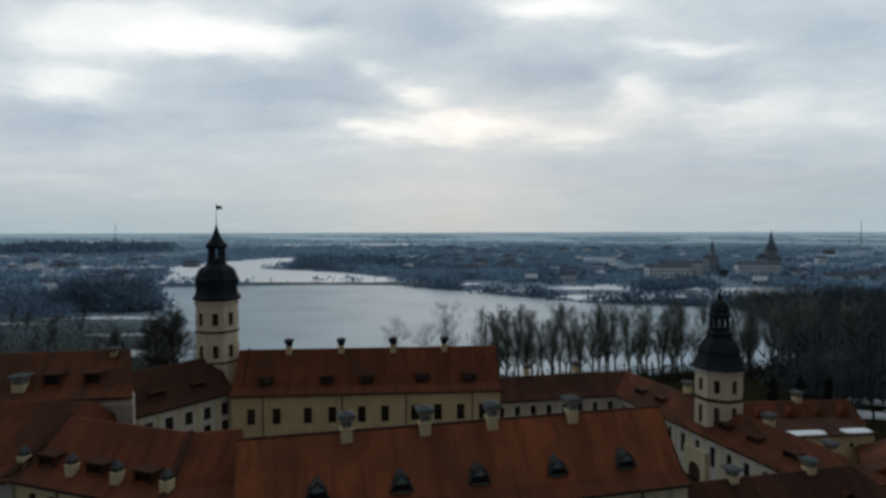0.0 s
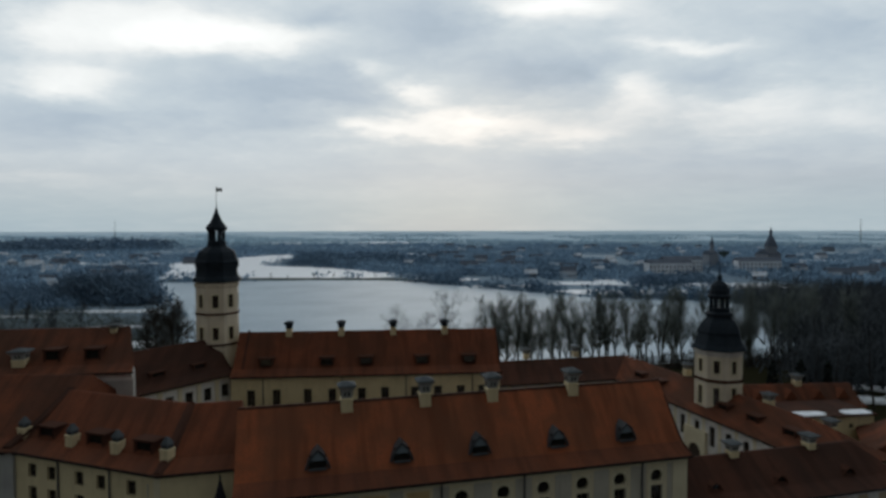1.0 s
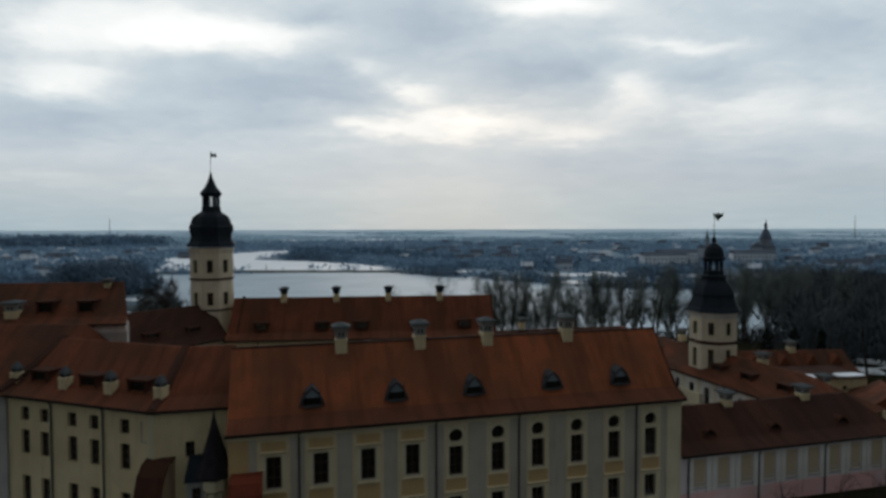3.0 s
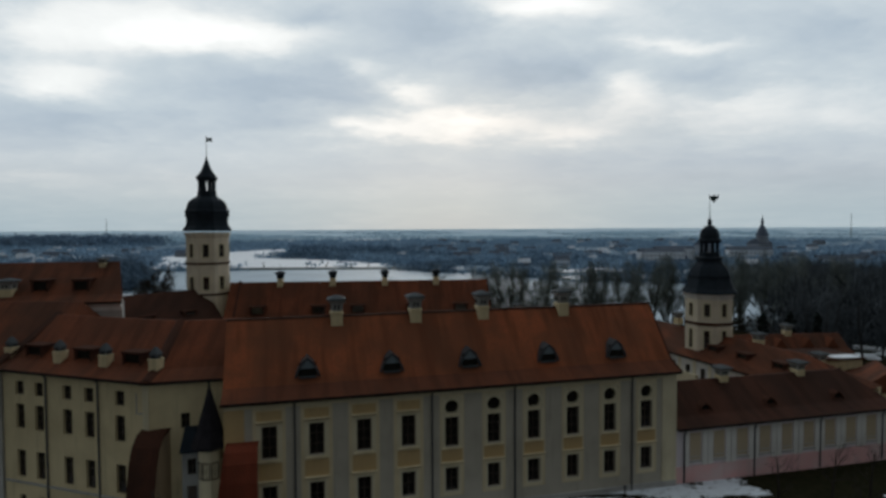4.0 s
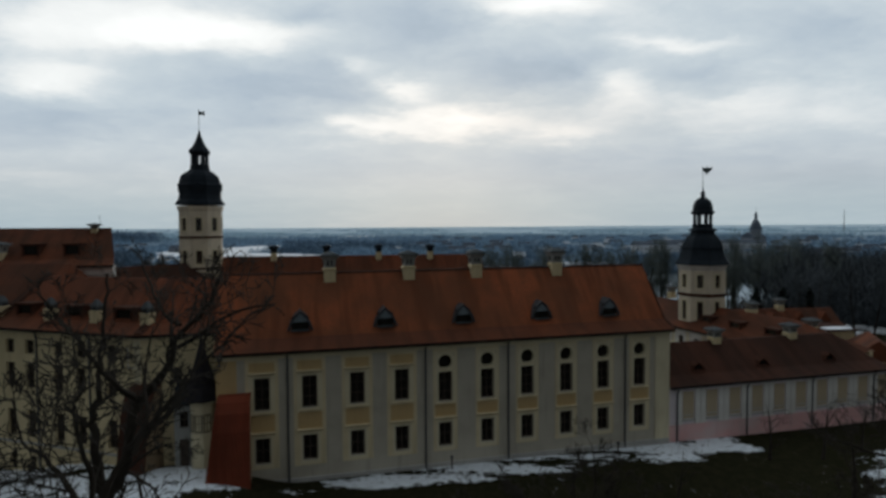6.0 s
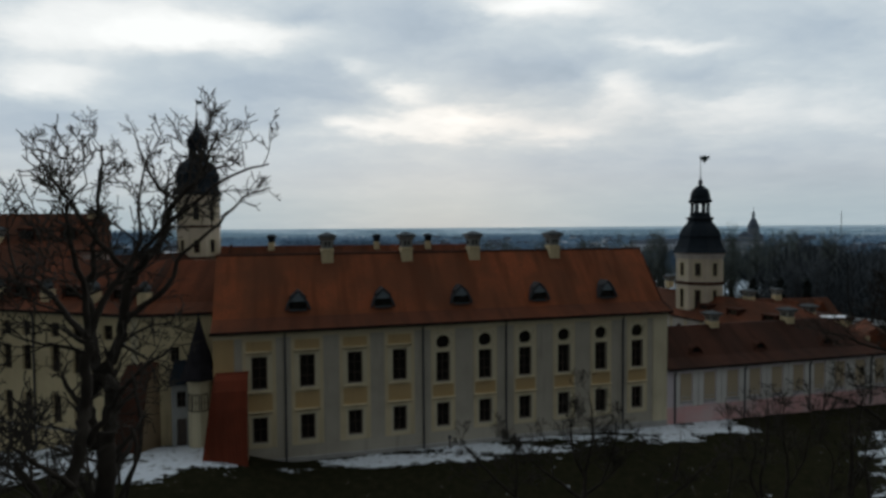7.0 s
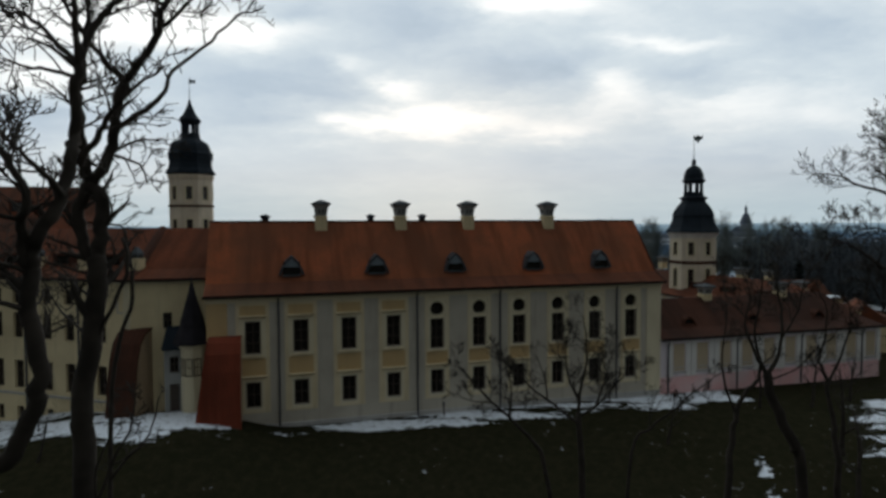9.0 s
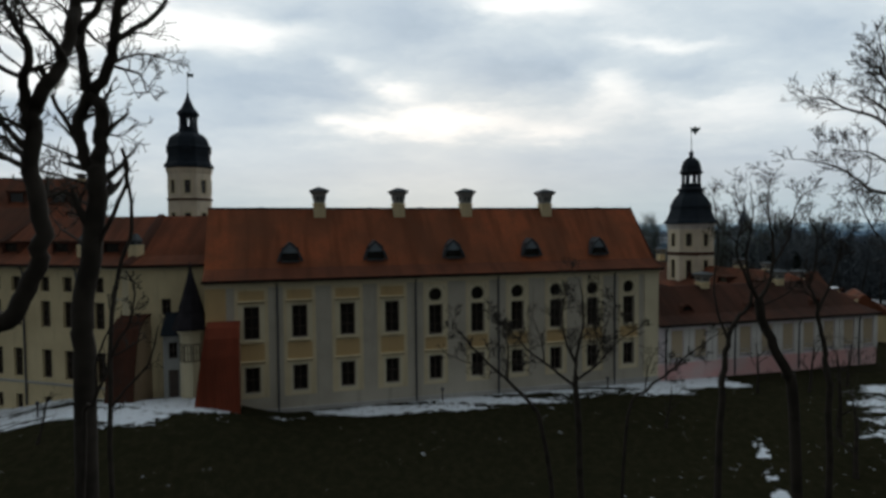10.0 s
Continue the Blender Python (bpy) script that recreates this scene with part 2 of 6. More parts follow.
def snow_mat():
    def build(N, p):
        co = place(N)
        a = N.noise(co, 0.03, 5).outputs[0]
        b = N.noise(co, 0.9, 4).outputs[0]
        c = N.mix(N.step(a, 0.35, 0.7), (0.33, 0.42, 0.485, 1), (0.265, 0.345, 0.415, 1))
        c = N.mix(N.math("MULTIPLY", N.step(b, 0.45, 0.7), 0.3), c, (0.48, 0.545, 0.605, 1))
        N.link(c, p.inputs["Base Color"])
        p.inputs["Roughness"].default_value = 0.6
        bump(N, p, b, 0.2, 0.05)
    return material("snow_on_ice", build)


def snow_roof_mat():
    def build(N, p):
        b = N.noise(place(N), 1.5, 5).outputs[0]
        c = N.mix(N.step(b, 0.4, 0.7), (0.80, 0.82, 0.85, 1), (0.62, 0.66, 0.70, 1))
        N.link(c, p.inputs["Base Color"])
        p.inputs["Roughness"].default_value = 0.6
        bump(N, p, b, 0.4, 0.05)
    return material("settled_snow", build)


def ground_mat():
    """Dark wet winter grass; snow lies where it has gathered: along the walls, on paths, and over the open country. Far
    off, haze is mixed into the colour.
    """
    def build(N, p):
        co = place(N)
        sep = N.n("ShaderNodeSeparateXYZ")
        N.link(co, sep.inputs[0])
        x, y, z = sep.outputs
        fine = N.noise(co, 1.7, 6, 0.65).outputs[0]
        mid = N.noise(stretched(N, co, 0.16, 0.5, 0.3), 1.0, 6, 0.6).outputs[0]
        grain = N.noise(co, 11, 4).outputs[0]
        grass = N.mix(N.step(fine, 0.35, 0.7), (0.0185, 0.0188, 0.010, 1), (0.030, 0.0262, 0.0145, 1))
        grass = N.mix(N.math("MULTIPLY", N.step(grain, 0.5, 0.75), 0.5), grass, (0.008, 0.009, 0.005, 1))
        # distance from the long front, across it
        ca, sa = math.cos(radians(14.8)), math.sin(radians(14.8))
        rx, ry = N.math("SUBTRACT", x, -17.1), N.math("SUBTRACT", y, 44.1)
        u = N.math("ADD", N.math("MULTIPLY", rx, ca), N.math("MULTIPLY", ry, sa))
        v = N.math("ADD", N.math("MULTIPLY", rx, -sa), N.math("MULTIPLY", ry, ca))
        edge = N.math("SUBTRACT", v, N.math("MULTIPLY", N.step(u, 20.0, 5.0), 1.1))
        strip = N.math("MULTIPLY", N.step(edge, -4.9, -2.9), N.step(u, 49.0, 44.0))
        strip = N.math("MULTIPLY", strip, N.step(u, 3.0, 12.0))
        strip = N.math("MULTIPLY", strip, N.step(v, 7.0, 5.0))
        rim = N.math("SUBTRACT", v, N.math("MULTIPLY", N.math("MAXIMUM", N.math("SUBTRACT", -6.5, u), 0.0), 0.66))
        yard = N.math("MULTIPLY", N.step(u, 3.0, 1.6), N.step(rim, -5.4, -3.0))
        yard = N.math("MULTIPLY", yard, N.math("MULTIPLY", N.step(v, 14.0, 10.0), N.step(u, -50.0, -40.0)))
        strip = N.math("MAXIMUM", strip, N.math("MULTIPLY", yard, 1.1))
        # a trodden path across the slope, and a drift beside it
        for px, py, ang, long, wide, full in ((22.7, 37.5, 74.0, 5.4, 0.6, 0.62), (37.4, 44.6, 57.0, 10.0, 4.2, 1.0)):
            c, q = math.cos(radians(ang)), math.sin(radians(ang))
            ax, ay = N.math("SUBTRACT", x, px), N.math("SUBTRACT", y, py)
            a = N.math("DIVIDE", N.math("ADD", N.math("MULTIPLY", ax, c), N.math("MULTIPLY", ay, q)), long)
            b = N.math("DIVIDE", N.math("SUBTRACT", N.math("MULTIPLY", ay, c), N.math("MULTIPLY", ax, q)), wide)
            d = N.math("ADD", N.math("MULTIPLY", a, a), N.math("MULTIPLY", b, b))
            strip = N.math("MAXIMUM", strip, N.math("MULTIPLY", N.step(d, 1.6, 0.1), full))
        ragged = N.math("MULTIPLY", N.math("SUBTRACT", N.math("MULTIPLY_ADD", fine, 0.5, mid), 0.765), 4.0)
        near = N.math("MULTIPLY", N.step(N.math("ADD", strip, ragged), 0.60, 0.85), N.step(strip, 0.02, 0.2))
        tuft = N.noise(stretched(N, co, 1.6, 4.0, 3.0), 1.0, 4, 0.6).outputs[0]
        near = N.math("MULTIPLY", near, N.step(tuft, 0.31, 0.43))
        speck = N.math("MULTIPLY", N.step(fine, 0.645, 0.69), 0.75)
        speck = N.math("MULTIPLY", speck, N.step(N.noise(co, 0.12, 3).outputs[0], 0.5, 0.62))
        near = N.math("MAXIMUM", near, speck)
        far_n = N.noise(stretched(N, co, 0.006, 0.014, 0.01), 1.0, 6, 0.6).outputs[0]
        far = N.math("MULTIPLY", N.step(y, 140, 170), N.step(far_n, 0.585, 0.64))
        snow = N.math("MAXIMUM", near, N.math("MULTIPLY", far, 0.72))
        # distance haze painted in: bluish country, then paler still further out
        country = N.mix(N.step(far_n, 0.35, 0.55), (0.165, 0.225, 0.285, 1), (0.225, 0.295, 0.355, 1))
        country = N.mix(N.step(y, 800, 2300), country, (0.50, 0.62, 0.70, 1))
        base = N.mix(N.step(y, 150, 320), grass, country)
        white = N.mix(N.step(grain, 0.35, 0.7), (0.82, 0.86, 0.90, 1), (0.66, 0.71, 0.77, 1))
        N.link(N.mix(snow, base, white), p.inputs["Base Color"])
        p.inputs["Roughness"].default_value = 0.95
        p.inputs["Specular IOR Level"].default_value = 0.0
        bump(N, p, N.math("ADD", grain, fine), 0.6, 0.1)
    return material("winter_ground", build)


M_SNOW, M_SNOWROOF, M_GROUND = snow_mat(), snow_roof_mat(), ground_mat()


# ---- mesh helpers ----
def mesh_of(name, bm, mats):
    me = bpy.data.meshes.new(name)
    bmesh.ops.recalc_face_normals(bm, faces=bm.faces)
    bm.to_mesh(me)
    bm.free()
    for m in mats if isinstance(mats, (list, tuple)) else [mats]:
        me.materials.append(m)
    return me


def part(name, bm, mat, parent=None, label="", m=None):
    data = bm if isinstance(bm, bpy.types.Mesh) else mesh_of(name, bm, mat)
    ob = new(name, data)
    ob.parent = parent
    if m is not None:
        ob.matrix_basis = m
    if label:
        ob["label"] = label
    return ob


def thing(name, m, label, category, group="", kind=""):
    ob = new(name)
    ob.matrix_basis = m
    return tagged(ob, label, category, group, kind)


def box(bm, x0, x1, y0, y1, z0, z1, mi=0):
    vs = [bm.verts.new(c) for c in ((x0, y0, z0), (x1, y0, z0), (x1, y1, z0), (x0, y1, z0), (x0, y0, z1), (x1, y0, z1), (x1, y1, z1), (x0, y1, z1))]
    for f in ((0, 3, 2, 1), (4, 5, 6, 7), (0, 1, 5, 4), (1, 2, 6, 5), (2, 3, 7, 6), (3, 0, 4, 7)):
        bm.faces.new([vs[i] for i in f]).material_index = mi
    return vs


def rings(bm, loops, cap=True, mi=0):
    """Joins equal loops of points into a closed skin."""
    vl = [[bm.verts.new(p) for p in lp] for lp in loops]
    n = len(vl[0])
    for a, b in zip(vl, vl[1:]):
        for i in range(n):
            j = (i + 1) % n
            bm.faces.new((a[i], a[j], b[j], b[i])).material_index = mi
    if cap:
        bm.faces.new(list(reversed(vl[0]))).material_index = mi
        bm.faces.new(vl[-1]).material_index = mi
    return vl


def regular(n, r, z, turn=0.0):
    """A regular n-gon whose flats lie at distance r, one flat towards -y when turn is 0."""
    rr = r / math.cos(math.pi / n)
    return [(rr * math.cos(-math.pi / 2 + turn + (i + 0.5) * 2 * math.pi / n), rr * math.sin(-math.pi / 2 + turn + (i + 0.5) * 2 * math.pi / n), z) for i in range(n)]


def turned(profile, n=8, turn=0.0):
    bm = bmesh.new()
    rings(bm, [regular(n, max(r, 0.02), z, turn) for r, z in profile])
    return bm


def wall_bm(x0, x1, z0, z1, t, holes):
    """A wall along x, outer face at y 0, t thick, with rectangular openings (xa, xb, za, zb) right through it."""
    bm = bmesh.new()
    xs = sorted({x0, x1, *[h[0] for h in holes], *[h[1] for h in holes]})
    zs = sorted({z0, z1, *[h[2] for h in holes], *[h[3] for h in holes]})
    solid = {}
    for i in range(len(xs) - 1):
        for k in range(len(zs) - 1):
            cx, cz = (xs[i] + xs[i + 1]) / 2, (zs[k] + zs[k + 1]) / 2
            solid[i, k] = not any(h[0] < cx < h[1] and h[2] < cz < h[3] for h in holes)
    vert = {}

    def v(i, k, y):
        if (i, k, y) not in vert:
            vert[i, k, y] = bm.verts.new((xs[i], y, zs[k]))
        return vert[i, k, y]

    for (i, k), s in solid.items():
        if not s:
            continue
        bm.faces.new((v(i, k, 0), v(i + 1, k, 0), v(i + 1, k + 1, 0), v(i, k + 1, 0)))
        bm.faces.new((v(i, k, t), v(i, k + 1, t), v(i + 1, k + 1, t), v(i + 1, k, t)))
        for di, dk, a, b in ((-1, 0, (i, k), (i, k + 1)), (1, 0, (i + 1, k), (i + 1, k + 1)), (0, -1, (i, k), (i + 1, k)), (0, 1, (i, k + 1), (i + 1, k + 1))):
            if not solid.get((i + di, k + dk), False):
                bm.faces.new((v(*a, 0), v(*a, t), v(*b, t), v(*b, 0)))
    return bm


def sweep(path, profile, end_mi=0, mi=0, hip=0.0):
    """Sweeps a closed profile of (inward, z) along a plan line with mitred corners; inward is to the left of the way."""
    pts = [Vector(p) for p in path]
    ways = [(b - a).normalized() for a, b in zip(pts, pts[1:])]
    bm = bmesh.new()
    loops = []
    for i, p in enumerate(pts):
        a, b = ways[max(i - 1, 0)], ways[min(i, len(ways) - 1)]
        na, nb = Vector((-a.y, a.x)), Vector((-b.y, b.x))
        nn = (na + nb).normalized()
        nn = nn / max(nn.dot(na), 0.2)
        loops.append([(p.x + nn.x * d, p.y + nn.y * d, z) for d, z in profile])
    if hip:
        zs = [z for _, z in profile]
        lo, hi = min(zs), max(zs)
        loops[-1] = [(x - ways[-1].x * hip * (z - lo) / (hi - lo), y - ways[-1].y * hip * (z - lo) / (hi - lo), z) for x, y, z in loops[-1]]
    vl = rings(bm, loops, cap=False, mi=mi)
    for lp in (list(reversed(vl[0])), vl[-1]):
        bm.faces.new(lp).material_index = end_mi
    return bm


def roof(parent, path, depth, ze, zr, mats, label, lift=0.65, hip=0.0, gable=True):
    """A tiled roof; its flared lowest courses are darker and browner than the rest."""
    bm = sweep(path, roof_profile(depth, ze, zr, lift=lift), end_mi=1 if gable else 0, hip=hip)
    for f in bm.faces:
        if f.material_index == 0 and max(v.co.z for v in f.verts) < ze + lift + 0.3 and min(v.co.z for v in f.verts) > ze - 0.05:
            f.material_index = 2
    return part("roof", bm, mats, parent, label)


def roof_profile(depth, ze, zr, over=0.5, kick=1.1, lift=0.65, thick=0.16):
    """A tiled gable roof with flared eaves; the attic under it is a solid."""
    return [(-over, ze), (kick, ze + lift + 0.12), (depth / 2 - 0.14, zr), (depth / 2 + 0.14, zr), (depth - kick, ze + lift + 0.12), (depth + over, ze), (depth + over, ze - thick), (depth / 2, ze - thick), (-over, ze - thick)]


MESHES = {}


def cached(key, make):
    if key not in MESHES:
        MESHES[key] = make()
    return MESHES[key]


def frame_bm(w, h, bar=0.09, depth=0.1, cols=2, rows=3):
    bm = bmesh.new()
    box(bm, -w / 2, -w / 2 + bar, 0, depth, 0, h)
    box(bm, w / 2 - bar, w / 2, 0, depth, 0, h)
    box(bm, -w / 2 + bar, w / 2 - bar, 0, depth, 0, bar)
    box(bm, -w / 2 + bar, w / 2 - bar, 0, depth, h - bar, h)
    for i in range(1, cols):
        x = -w / 2 + w * i / cols
        box(bm, x - 0.03, x + 0.03, 0.02, depth - 0.02, bar, h - bar)
    for k in range(1, rows):
        z = h * k / rows
        for i in range(cols):
            xa, xb = -w / 2 + w * i / cols, -w / 2 + w * (i + 1) / cols
            box(bm, xa + (bar if i == 0 else 0.03), xb - (bar if i == cols - 1 else 0.03), 0.025, depth - 0.025, z - 0.025, z + 0.025)
    return bm


def pane_bm(w, h, y=0.05, t=0.012):
    bm = bmesh.new()
    box(bm, -w / 2 + 0.05, w / 2 - 0.05, y, y + t, 0.05, h - 0.05)
    return bm


def window(parent, x, z, w, h, m=None, recess=0.22, frame_mat=None, rows=3, label=""):
    """A casement in the opening whose sill is at z; the parts are shared by windows of one size."""
    fm = frame_mat or M_FRAME
    w, h = round(w, 2), round(h, 2)
    fr = cached(("frame", w, h, rows, fm.name), lambda: mesh_of("window", frame_bm(w, h, rows=rows), fm))
    pn = cached(("pane", w, h), lambda: mesh_of("pane", pane_bm(w, h), M_PANE))
    at = (m or Matrix()) @ Matrix.Translation((x, recess, z))
    o = part("window", fr, None, parent, label, at)
    part("pane", pn, None, o)
    return o


def oval_bm(w, h, r, t):
    """A plate that fills a square opening and leaves a round hole of radius r in it, cut off below."""
    bm = bmesh.new()
    n = 24
    inner, outer = [], []
    for i in range(n):
        a = 2 * math.pi * i / n
        c, s = math.cos(a), math.sin(a)
        k = min(w / 2 / max(abs(c), 1e-6), h / 2 / max(abs(s), 1e-6))
        outer.append((c * k, s * k))
        inner.append((c * r, max(s * r, -r * 0.86)))
    loops = []
    for y in (0.0, t):
        loops.append(([bm.verts.new((x, y, z)) for x, z in outer], [bm.verts.new((x, y, z)) for x, z in inner]))
    for i in range(n):
        j = (i + 1) % n
        (o0, i0), (o1, i1) = loops
        bm.faces.new((o0[i], o0[j], i0[j], i0[i]))
        bm.faces.new((o1[i], i1[i], i1[j], o1[j]))
        bm.faces.new((i0[i], i0[j], i1[j], i1[i]))
        bm.faces.new((o0[i], o1[i], o1[j], o0[j]))
    return bm


def pipe_part(parent, x, z0, z1, m=None, y=-0.1):
    def make():
        bm = bmesh.new()
        rings(bm, [regular(8, 0.075, z0), regular(8, 0.075, z1 - 0.5), [(a, b + 0.0, c) for a, b, c in regular(8, 0.075, z1 - 0.35)], [(a, b - 0.25, c) for a, b, c in regular(8, 0.075, z1)]])
        for k in range(4):
            zz = z0 + (z1 - z0) * (k + 0.5) / 4.4
            rings(bm, [regular(8, 0.1, zz), regular(8, 0.1, zz + 0.07)])
        return mesh_of("downpipe", bm, M_PIPE)
    me = cached(("pipe", round(z0, 2), round(z1, 2)), make)
    return part("downpipe", me, None, parent, "", (m or Matrix()) @ Matrix.Translation((x, y, 0)))


def chimney(parent, x, y, z0, z1, w=1.0, m=None, flare=0.34, dark=False):
    """A plastered shaft; above it a grey smoke head with slots and a flared tin hat."""
    at = (m or Matrix()) @ Matrix.Translation((x, y, z0))
    h = z1 - z0

    def shaft():
        bm = bmesh.new()
        rings(bm, [regular(4, w / 2, 0), regular(4, w / 2, h * 0.42), regular(4, w / 2 + 0.06, h * 0.43), regular(4, w / 2 + 0.06, h * 0.47), regular(4, w / 2 - 0.04, h * 0.48), regular(4, w / 2 - 0.04, h * 0.5)])
        return mesh_of("chimney", bm, M_CREAM)

    def head():
        bm = bmesh.new()
        r = w / 2 - 0.05
        z, k = h * 0.5, h * 0.25
        rings(bm, [regular(4, r, z), regular(4, r + 0.1, z + k), regular(4, r + 0.06 + flare * 0.5, z + h * 0.29), regular(4, r + flare * 0.9, z + h * 0.33), regular(4, r + flare * 0.9, z + h * 0.36)])
        for a in range(4):
            c, q = round(math.cos(a * math.pi / 2)), round(math.sin(a * math.pi / 2))
            for off in (-0.16, 0.16):
                ring = []
                for zz, rr in ((z + k * 0.25, r + 0.05), (z + k * 0.85, r + 0.115)):
                    ring.append([(c * (rr + dn) - q * (off + dt), q * (rr + dn) + c * (off + dt), zz) for dn, dt in ((-0.1, -0.07), (0.012, -0.07), (0.012, 0.07), (-0.1, 0.07))])
                rings(bm, ring, mi=1)
        return mesh_of("smoke_head", bm, [M_SLATE if dark else M_SOOT, M_DARK])

    def hat():
        bm = bmesh.new()
        r = w / 2 + flare
        rings(bm, [regular(4, r, h * 0.855), regular(4, r, h * 0.895), regular(4, r * 0.62, h * 0.945), regular(4, 0.1, h)])
        return mesh_of("chimney_hat", bm, M_SLATE if dark else M_ZINC)

    key = ("ch", round(h, 2), round(w, 2), flare, dark)
    o = part("chimney", cached((*key, 0), shaft), None, parent, "", at)
    part("smoke_head", cached((*key, 1), head), None, o, "dark slotted smoke head" if dark else "grey slotted smoke head")
    part("chimney_hat", cached((*key, 2), hat), None, o, "dark tin hat" if dark else "dull zinc hat")
    return o


def dormer(parent, x, y, z, w, h, m=None, deep=2.2, shape="pointed", dark=False):
    """A roof window: a hood of dark sheet metal, a glazed front and a pale sill. y, z: the foot of its front."""
    at = (m or Matrix()) @ Matrix.Translation((x, y, z))

    def hood():
        bm = bmesh.new()
        if shape == "pointed":
            prof = [(-w / 2 - 0.2, 0), (-w / 2 + 0.02, h * 0.36), (-w * 0.29, h * 0.74), (0, h), (w * 0.29, h * 0.74), (w / 2 - 0.02, h * 0.36), (w / 2 + 0.2, 0)]
        else:
            prof = [(-w / 2, 0), (-w / 2, h * 0.88), (-w / 2 - 0.15, h * 0.9), (-w / 2 - 0.15, h), (w / 2 + 0.15, h), (w / 2 + 0.15, h * 0.9), (w / 2, h * 0.88), (w / 2, 0)]
        inner = [(px * 0.8, pz * 0.86 + 0.02) for px, pz in prof]
        a = [bm.verts.new((px, 0, pz)) for px, pz in prof]
        b = [bm.verts.new((px, deep, pz)) for px, pz in prof]
        c = [bm.verts.new((px, 0, pz)) for px, pz in inner]
        d = [bm.verts.new((px, 0.25, pz)) for px, pz in inner]
        n = len(prof)
        for i in range(n - 1):
            bm.faces.new((a[i], a[i + 1], b[i + 1], b[i]))
            bm.faces.new((a[i + 1], a[i], c[i], c[i + 1]))
            bm.faces.new((c[i + 1], c[i], d[i], d[i + 1]))
        bm.faces.new(list(reversed(b)))
        return mesh_of("dormer", bm, M_TILE_OLD if dark or shape != "pointed" else M_ZINC_DARK)

    def light():
        bm = bmesh.new()
        box(bm, -w * 0.4, w * 0.4, 0.2, 0.23, 0.02, h * (0.7 if shape == "pointed" else 0.84))
        return mesh_of("pane", bm, M_PANE)

    def front():
        bm = bmesh.new()
        lo = h * 0.42
        pts = [(-w * 0.34, lo), (w * 0.34, lo), (w * 0.22, h * 0.65), (0, h * 0.86), (-w * 0.22, h * 0.65)]
        rings(bm, [[(px, 0.1, pz) for px, pz in pts], [(px, 0.19, pz) for px, pz in pts]])
        return mesh_of("dormer_front", bm, M_ZINC_PALE)

    def sill():
        bm = bmesh.new()
        box(bm, -w * 0.42, w * 0.42, -0.14, 0.1, -0.06, 0.06)
        return mesh_of("sill", bm, M_ZINC if shape == "pointed" else M_TILE_OLD)

    key = ("dormer", round(w, 2), round(h, 2), shape, dark)
    o = part("dormer", cached((*key, 0), hood), None, parent, "", at)
    part("pane", cached((*key, 1), light), None, o)
    if shape == "pointed" and not dark:
        part("dormer_front", cached((*key, 3), front), None, o, "pale blue-grey metal gable")
    part("sill", cached((*key, 2), sill), None, o, "pale metal sill" if shape == "pointed" else "")
    return o


M_ZINC_PALE = plain("pale_blue_sheet_metal", (0.17, 0.21, 0.235), 0.6, 0.0)
M_ZINC_DARK = plain("dark_blue_sheet_metal", (0.05, 0.058, 0.064), 0.5, 0.2)


def gutter(parent, path, z, over=0.5):
    return part("gutter", sweep(path, [(-over - 0.12, z - 0.02), (-over + 0.02, z - 0.02), (-over + 0.02, z - 0.24), (-over - 0.06, z - 0.24)]), M_GUTTER, parent, "metal gutter darkened for the eave shadow")


def cornice(parent, path, z, mat, out=0.3, tall=0.35):
    return part("cornice", sweep(path, [(-out, z), (0.0, z), (0.0, z - tall), (-0.08, z - tall), (-0.12, z - tall * 0.55), (-out, z - tall * 0.3)]), mat, parent)


def seg_matrix(a, b):
    return Matrix.Translation((a[0], a[1], 0)) @ Matrix.Rotation(math.atan2(b[1] - a[1], b[0] - a[0]), 4, "Z")


def flanks(parent, length, depth, z0, z1, t, mat, left=True, right=True, back=True):
    """End walls and back wall behind a front of that length."""
    if right:
        part("wall", wall_bm(t, depth - t, z0, z1, t, []), mat, parent, "", pose(length, 0, 0, 0, 0, 90))
    if left:
        part("wall", wall_bm(t, depth - t, z0, z1, t, []), mat, parent, "", pose(0, depth, 0, 0, 0, -90))
    if back:
        part("wall", wall_bm(0, length, z0, z1, t, []), mat, parent, "", pose(length, depth, 0, 0, 0, 180))


# ---- ground, lake ----
A0 = Vector((-17.1, 44.1))
ANG = 14.8
UX, UY = math.cos(radians(ANG)), math.sin(radians(ANG))


def uv_of(x, y):
    rx, ry = x - A0.x, y - A0.y
    return rx * UX + ry * UY, -rx * UY + ry * UX


def plan(u, v):
    return A0.x + u * UX - v * UY, A0.y + u * UY + v * UX


def smooth(a, b, x):
    t = min(max((x - a) / (b - a), 0.0), 1.0)
    return t * t * (3 - 2 * t)


